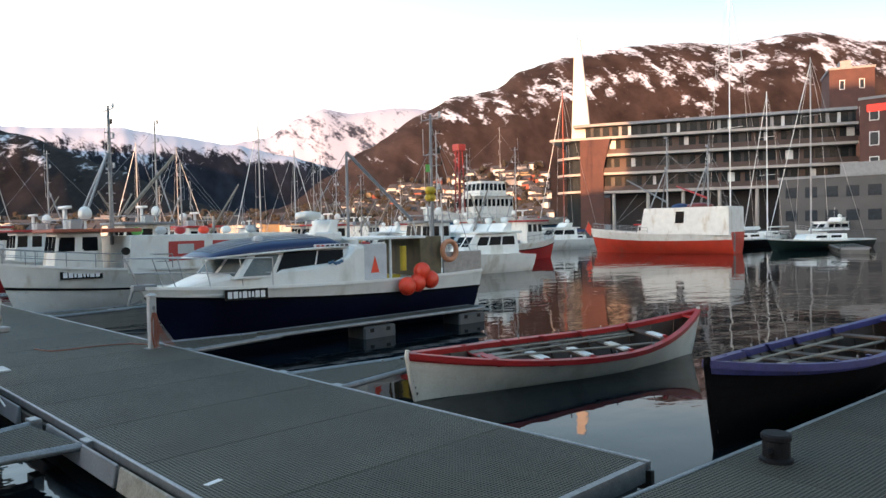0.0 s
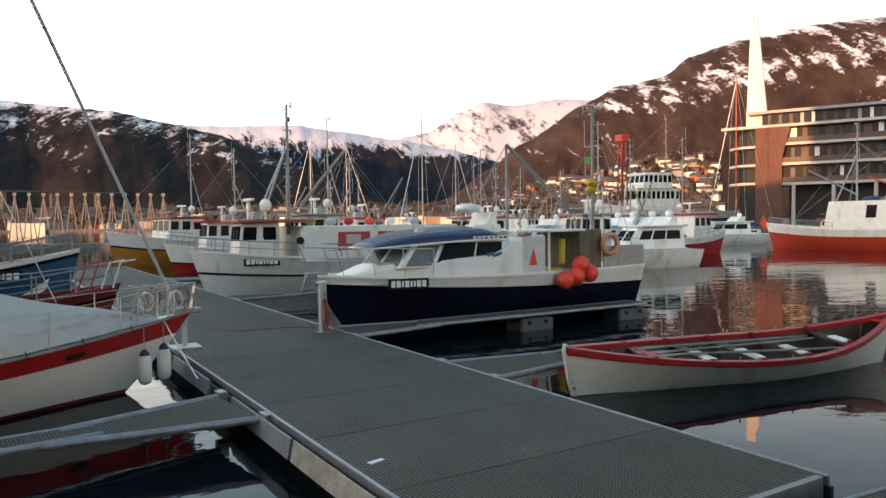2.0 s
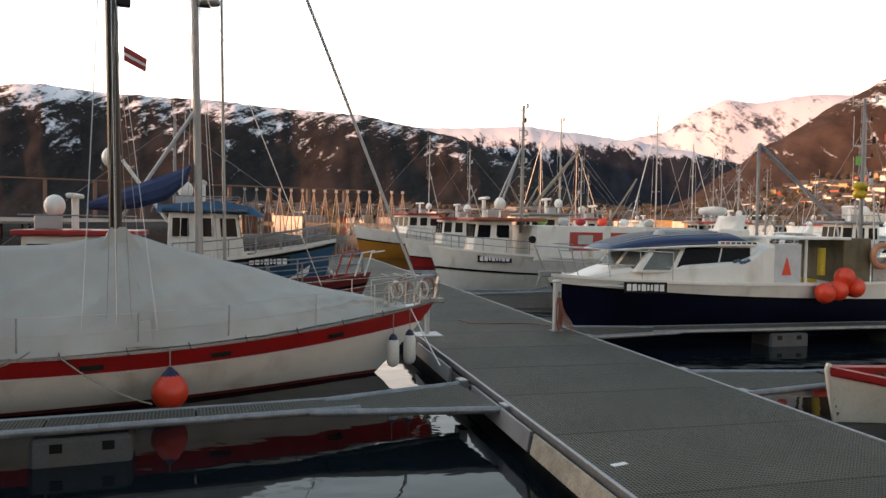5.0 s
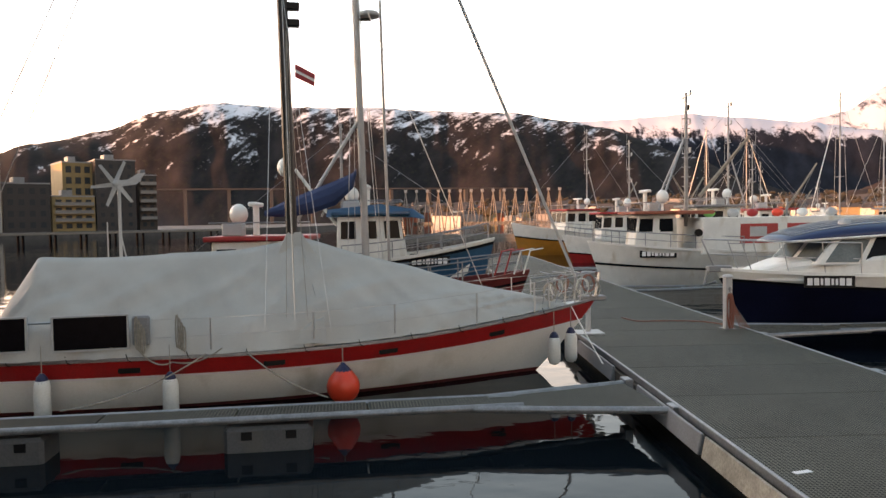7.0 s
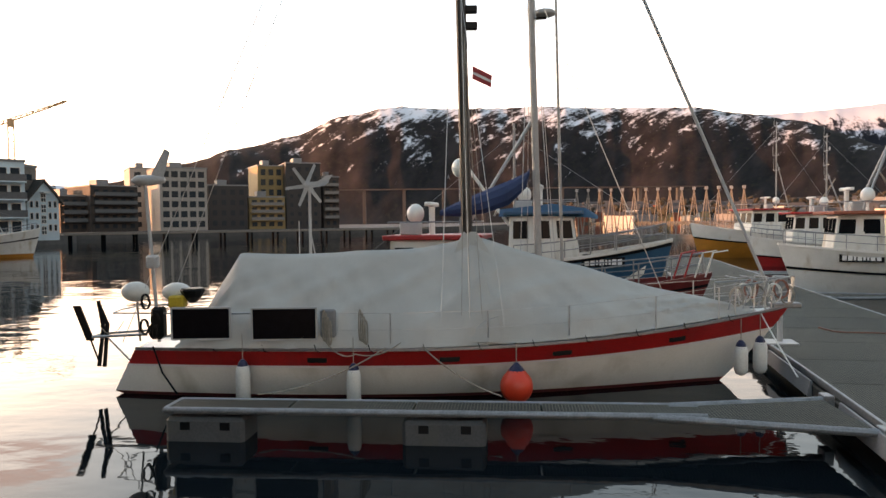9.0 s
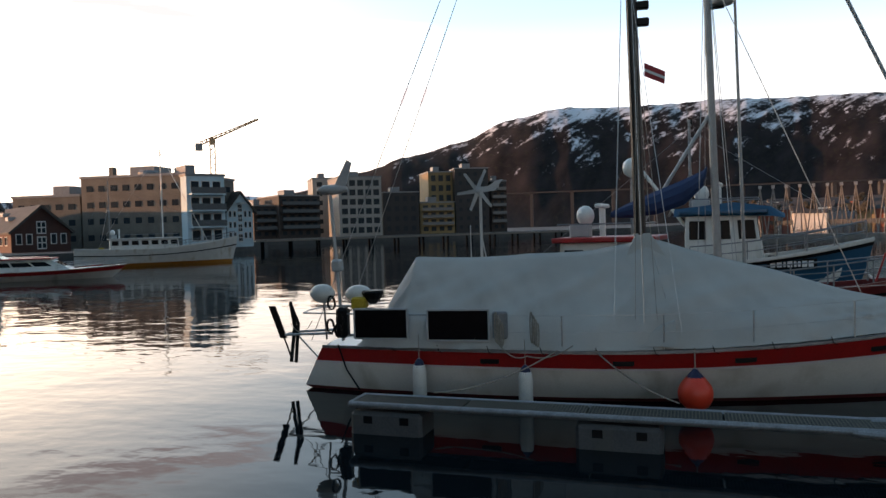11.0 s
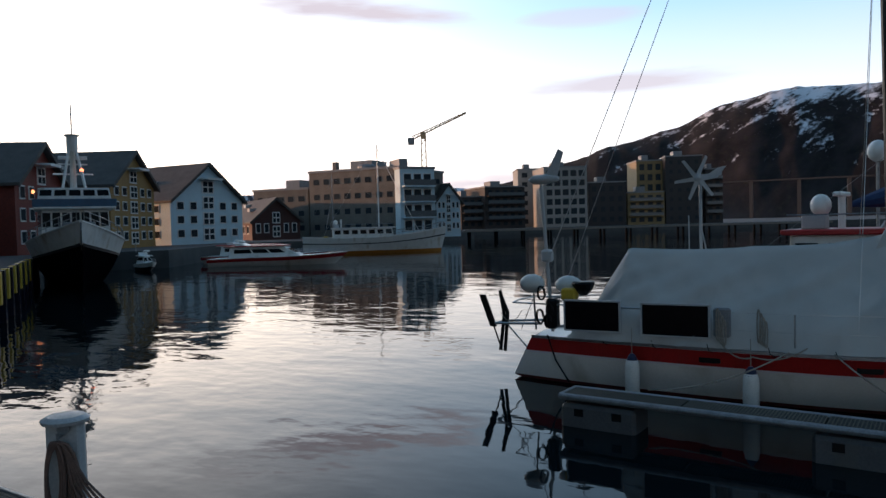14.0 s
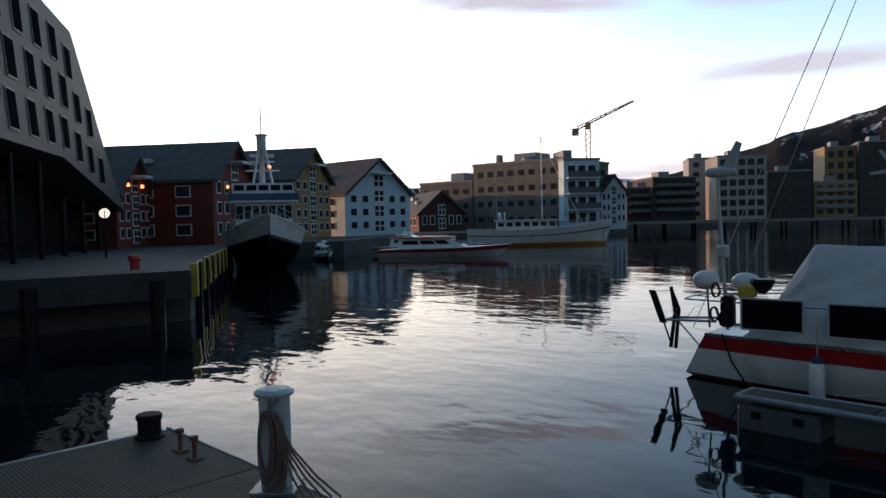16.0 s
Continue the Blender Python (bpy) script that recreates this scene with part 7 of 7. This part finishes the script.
for i in range(15):
    p = P(6.3 - 0.86 * i, 118)
    if src is None:
        src = thing("a_frame_mast", "tall pale steel A-frame mooring mast", "mast", p.x, p.y, 0.3, 3, "A-frame masts")
        for dx in (-0.95, 0.95):
            part("leg", tube(B(), (dx, 0, 0), (0, 0, 7.3), 0.09, 0.07, 6), AFRAME, src)
        part("rear_leg", tube(B(), (0.2, 1.6, 0), (0, 0, 7.3), 0.08, 0.06, 6), AFRAME, src)
        part("head", box(B(), -0.22, 0.22, -0.2, 0.2, 7.2, 7.65), GALV, src)
    else:
        copy_thing(src, pose(p.x, p.y, 0.3, 0, 0, 3 + (i * 7 % 5)))
bw = thing("breakwater_pontoon", "low concrete breakwater pontoon", "pontoon", P(8, 118).x, P(8, 118).y, 0, -2)
part("breakwater_body", box(B(), 0, 34, -1.6, 1.6, -0.5, 0.7), CONC, bw, bevel=0.05)

# hotel on the east quay
o, w = site("harbour_hotel", "long curved-end hotel with white balcony bands and brown panels", -50.2, 131, -68.8, 131)
part("core", box(B(), 0, w, 1.5, 16, 8.0, 18.2), glass("hotel_glass", (0.025, 0.03, 0.033), 0.12), o, "recessed dark glazing")
part("base", box(B(), 4, w, 3, 15, 1, 8.2), mat("hotel_base_dark", (0.04, 0.036, 0.036), 0.75, spec=0.1), o)
BAND = mat("cream_balcony_band", (0.36, 0.33, 0.30), 0.6, 0, 0.06, 0.5)
BROWNP = mat("brown_panel", (0.062, 0.034, 0.028), 0.6, 0, 0.15, 0.4)
for j, z in enumerate((8.2, 11.4, 14.6, 17.6)):
    part("balcony_slab", box(B(), -6 if j == 3 else 0.5, w, -0.6, 15.5, z, z + 0.42), BAND, o)
    if j < 3:
        part("parapet", box(B(), 0.5, w, -0.5, -0.35, z + 0.42, z + 1.25), BROWNP, o)
        for i in range(24):
            pane(o, [BROWNP, DARKBRICK, MATS["frosted_panel"], BLACKCLAD, BROWNP, DARKBRICK, BLACKCLAD][(i * 5 + j * 3) % 7], [0.5, 1.1, 0.7][(i + j) % 3], 2.3, pose(1.2 + i * (w - 2) / 23, 1.4, z + 1.7), "mullion_panel")
for i in range(26):
    pane(o, [BLACKCLAD, BROWNP, MATS["frosted_panel"], BLACKCLAD, GREYP][(i * 3) % 5], 0.5, 1.7, pose(1.2 + i * (w - 2) / 25, 1.4, 19.0), "mullion_panel")
part("attic", box(B(), 0, w, 1.6, 14, 18.0, 20.0), MATS["hotel_glass"], o)
part("roof", box(B(), -2, w, 0.2, 15, 20.0, 20.45), GREYP, o, "thin overhanging grey roof")
part("gable_wall", slab(B(), [(-0.6, 1), (3.4, 1), (3.4, 12.5), (4.6, 17.6), (-0.6, 17.6)], -0.9, -0.2, "y"), BRICKRED, o, "red-brown gable slab")
for z in (8.4, 11.4, 14.4):
    bm = B()
    slab(bm, [(-0.6 + 5.0 * math.cos(t), 4.5 + 5.0 * math.sin(t)) for t in (math.pi / 2 + math.pi * i / 12 for i in range(13))], z, z + 0.4)
    part("round_balcony", bm, BAND, o)
bm = B()
slab(bm, [(-0.6 + 3.4 * math.cos(t), 4.5 + 3.4 * math.sin(t)) for t in (math.pi / 2 + math.pi * i / 12 for i in range(13))], 2, 17.6)
part("round_bay", bm, MATS["hotel_glass"], o, "rounded glazed bay")
for i in range(7):
    part("column", tube(B(), (5 + i * w / 7.4, 0, 1), (5 + i * w / 7.4, 0, 8.2), 0.3, n=8), BAND, o)
tw = thing("white_spire", "tall tapering white concrete spire", "tower", P(-50.0, 134).x, P(-50.0, 134).y, 0, -59)
part("spire", loft(B(), [[(-1.9, -0.6, 1), (1.9, -0.6, 1), (1.9, 0.6, 1), (-1.9, 0.6, 1)], [(-1.7, -0.5, 18), (1.75, -0.5, 18), (1.75, 0.5, 18), (-1.7, 0.5, 18)], [(-1.0, -0.4, 35.4), (0.1, -0.4, 36), (0.1, 0.4, 36), (-1.0, 0.4, 35.4)]]), mat("white_concrete", (0.66, 0.62, 0.56), 0.7, 0, 0.06, 0.3, 0.1, 6), tw)
part("spire_rod", tube(B(), (-0.5, 0, 35.5), (-0.5, 0, 37.2), 0.06, n=6), GREYP, tw)
o = block("red brick hotel block with white-framed windows", -68.9, 122, -82, 118, 18, 1.5, 20.0, BRICKRED, 9, 5, 0.35, 0.5, WFRAME, 0, False, "hotel blocks", "hotel_block")
windows(o, 0.5, 17, 8, 19, 3, 4, 0.35, 0.5, turn=-90, x_at=0, frame_m=WFRAME)
part("red_sign", box(B(), 1.0, 9, -0.25, -0.1, 18.2, 19.2), glow("red_sign_light", (0.9, 0.03, 0.02), 0.5), o, "glowing red sign bars")
block("red brick upper tower of the hotel", -67.1, 138, -69.8, 139, 10, 18, 27.6, BRICKRED, 2, 2, 0.2, 0.3, WFRAME, 0, False, "hotel blocks", "hotel_block")
block("dark low hotel wing by the quay", -63.9, 114, -76, 108, 8, 1.5, 8.6, mat("dark_wing_wall", (0.045, 0.05, 0.055), 0.5, 0, 0.15, 0.4), 9, 2, 0.6, 0.45, None, 0, False, "hotel blocks", "hotel_block")

# hillside town: houses and trees too many to count
rnd = random.Random(5)
COLS = {"white": (0.62, 0.60, 0.56), "red": (0.26, 0.07, 0.045), "ochre": (0.34, 0.25, 0.14), "grey": (0.2, 0.2, 0.21)}
hb = {k: bmesh.new() for k in COLS}
roofs, trees = bmesh.new(), bmesh.new()


def spot(far_out):
    if far_out:
        az, u = rnd.uniform(-47, -27), rnd.random() ** 1.4 * 0.30 + 0.01
        p = slope_at(RIGHT_RIDGE, 520, 1350, az, u)
        if p.z > 62 or p.z < 0.5:
            return None
        return p
    az, d = rnd.uniform(-31, 9), rnd.uniform(500, 640)
    p = P(az, d)
    p.z = 1.5 + (d - 480) * 0.075
    return p


for i in range(900):
    p = spot(i % 3 != 0)
    if p is None:
        continue
    s, hh, wd = rnd.uniform(3, 6.5), rnd.uniform(2.5, 4.5), rnd.uniform(2.8, 4.5)
    rz = rnd.uniform(-0.4, 0.4) - math.atan2(p.x, p.y)
    c, sn = math.cos(rz), math.sin(rz)
    tr = lambda a, b, z: (p.x + a * c - b * sn, p.y + a * sn + b * c, p.z + z)
    bm = hb[rnd.choice(("white", "white", "white", "red", "ochre", "grey"))]
    loft(bm, [[tr(a, b, z) for a, b in ((-s, -wd), (s, -wd), (s, wd), (-s, wd))] for z in (-6, hh)])
    loft(roofs, [[tr(x, -wd - 0.5, hh - 0.2), tr(x, 0, hh + 2.2), tr(x, wd + 0.5, hh - 0.2)] for x in (-s - 0.4, s + 0.4)])
for i in range(620):
    p = spot(i % 3 != 0)
    if p is None:
        continue
    hgt_, r = rnd.uniform(5, 10), rnd.uniform(2, 4)
    tube(trees, p - Vector((0, 0, 4)), p + Vector((0, 0, hgt_ * 0.4)), 0.3, n=4)
    for k in range(5):
        q = p + Vector((rnd.uniform(-1, 1) * r * 0.7, rnd.uniform(-1, 1) * r * 0.7, hgt_ * (0.35 + 0.6 * rnd.random())))
        bmesh.ops.create_icosphere(trees, subdivisions=1, radius=r * rnd.uniform(0.35, 0.7), matrix=Matrix.Translation(q))
for k, bm in hb.items():
    tagged(part("town_houses", bm, mat("house_" + k, COLS[k], 0.7, 0, 0.2, 0.05, 0)), k + "-painted wooden houses on the far hillside", "houses", kind="stuff")
tagged(part("town_roofs", roofs, mat("town_roof", (0.06, 0.055, 0.055), 0.8, 0, 0.3, 0.05, 0)), "dark pitched roofs of the hillside town", "roofs", kind="stuff")
tagged(part("town_trees", trees, mat("bare_birch", (0.030, 0.026, 0.018), 0.9, 0, 0.3, 0.1, 0)), "dark leafless trees between the houses", "trees", kind="stuff")
# bright apartment slabs across the fjord
for az, d, wd in ((-15, 560, 5.5), (-20, 570, 3), (-10.5, 565, 3)):
    block("long pale apartment slab across the fjord", az + wd / 2, d, az - wd / 2, d, 10, 2, 14, PALESTONE, 12, 3, 0.5, 0.45, None, 0, False, "far apartment slabs")
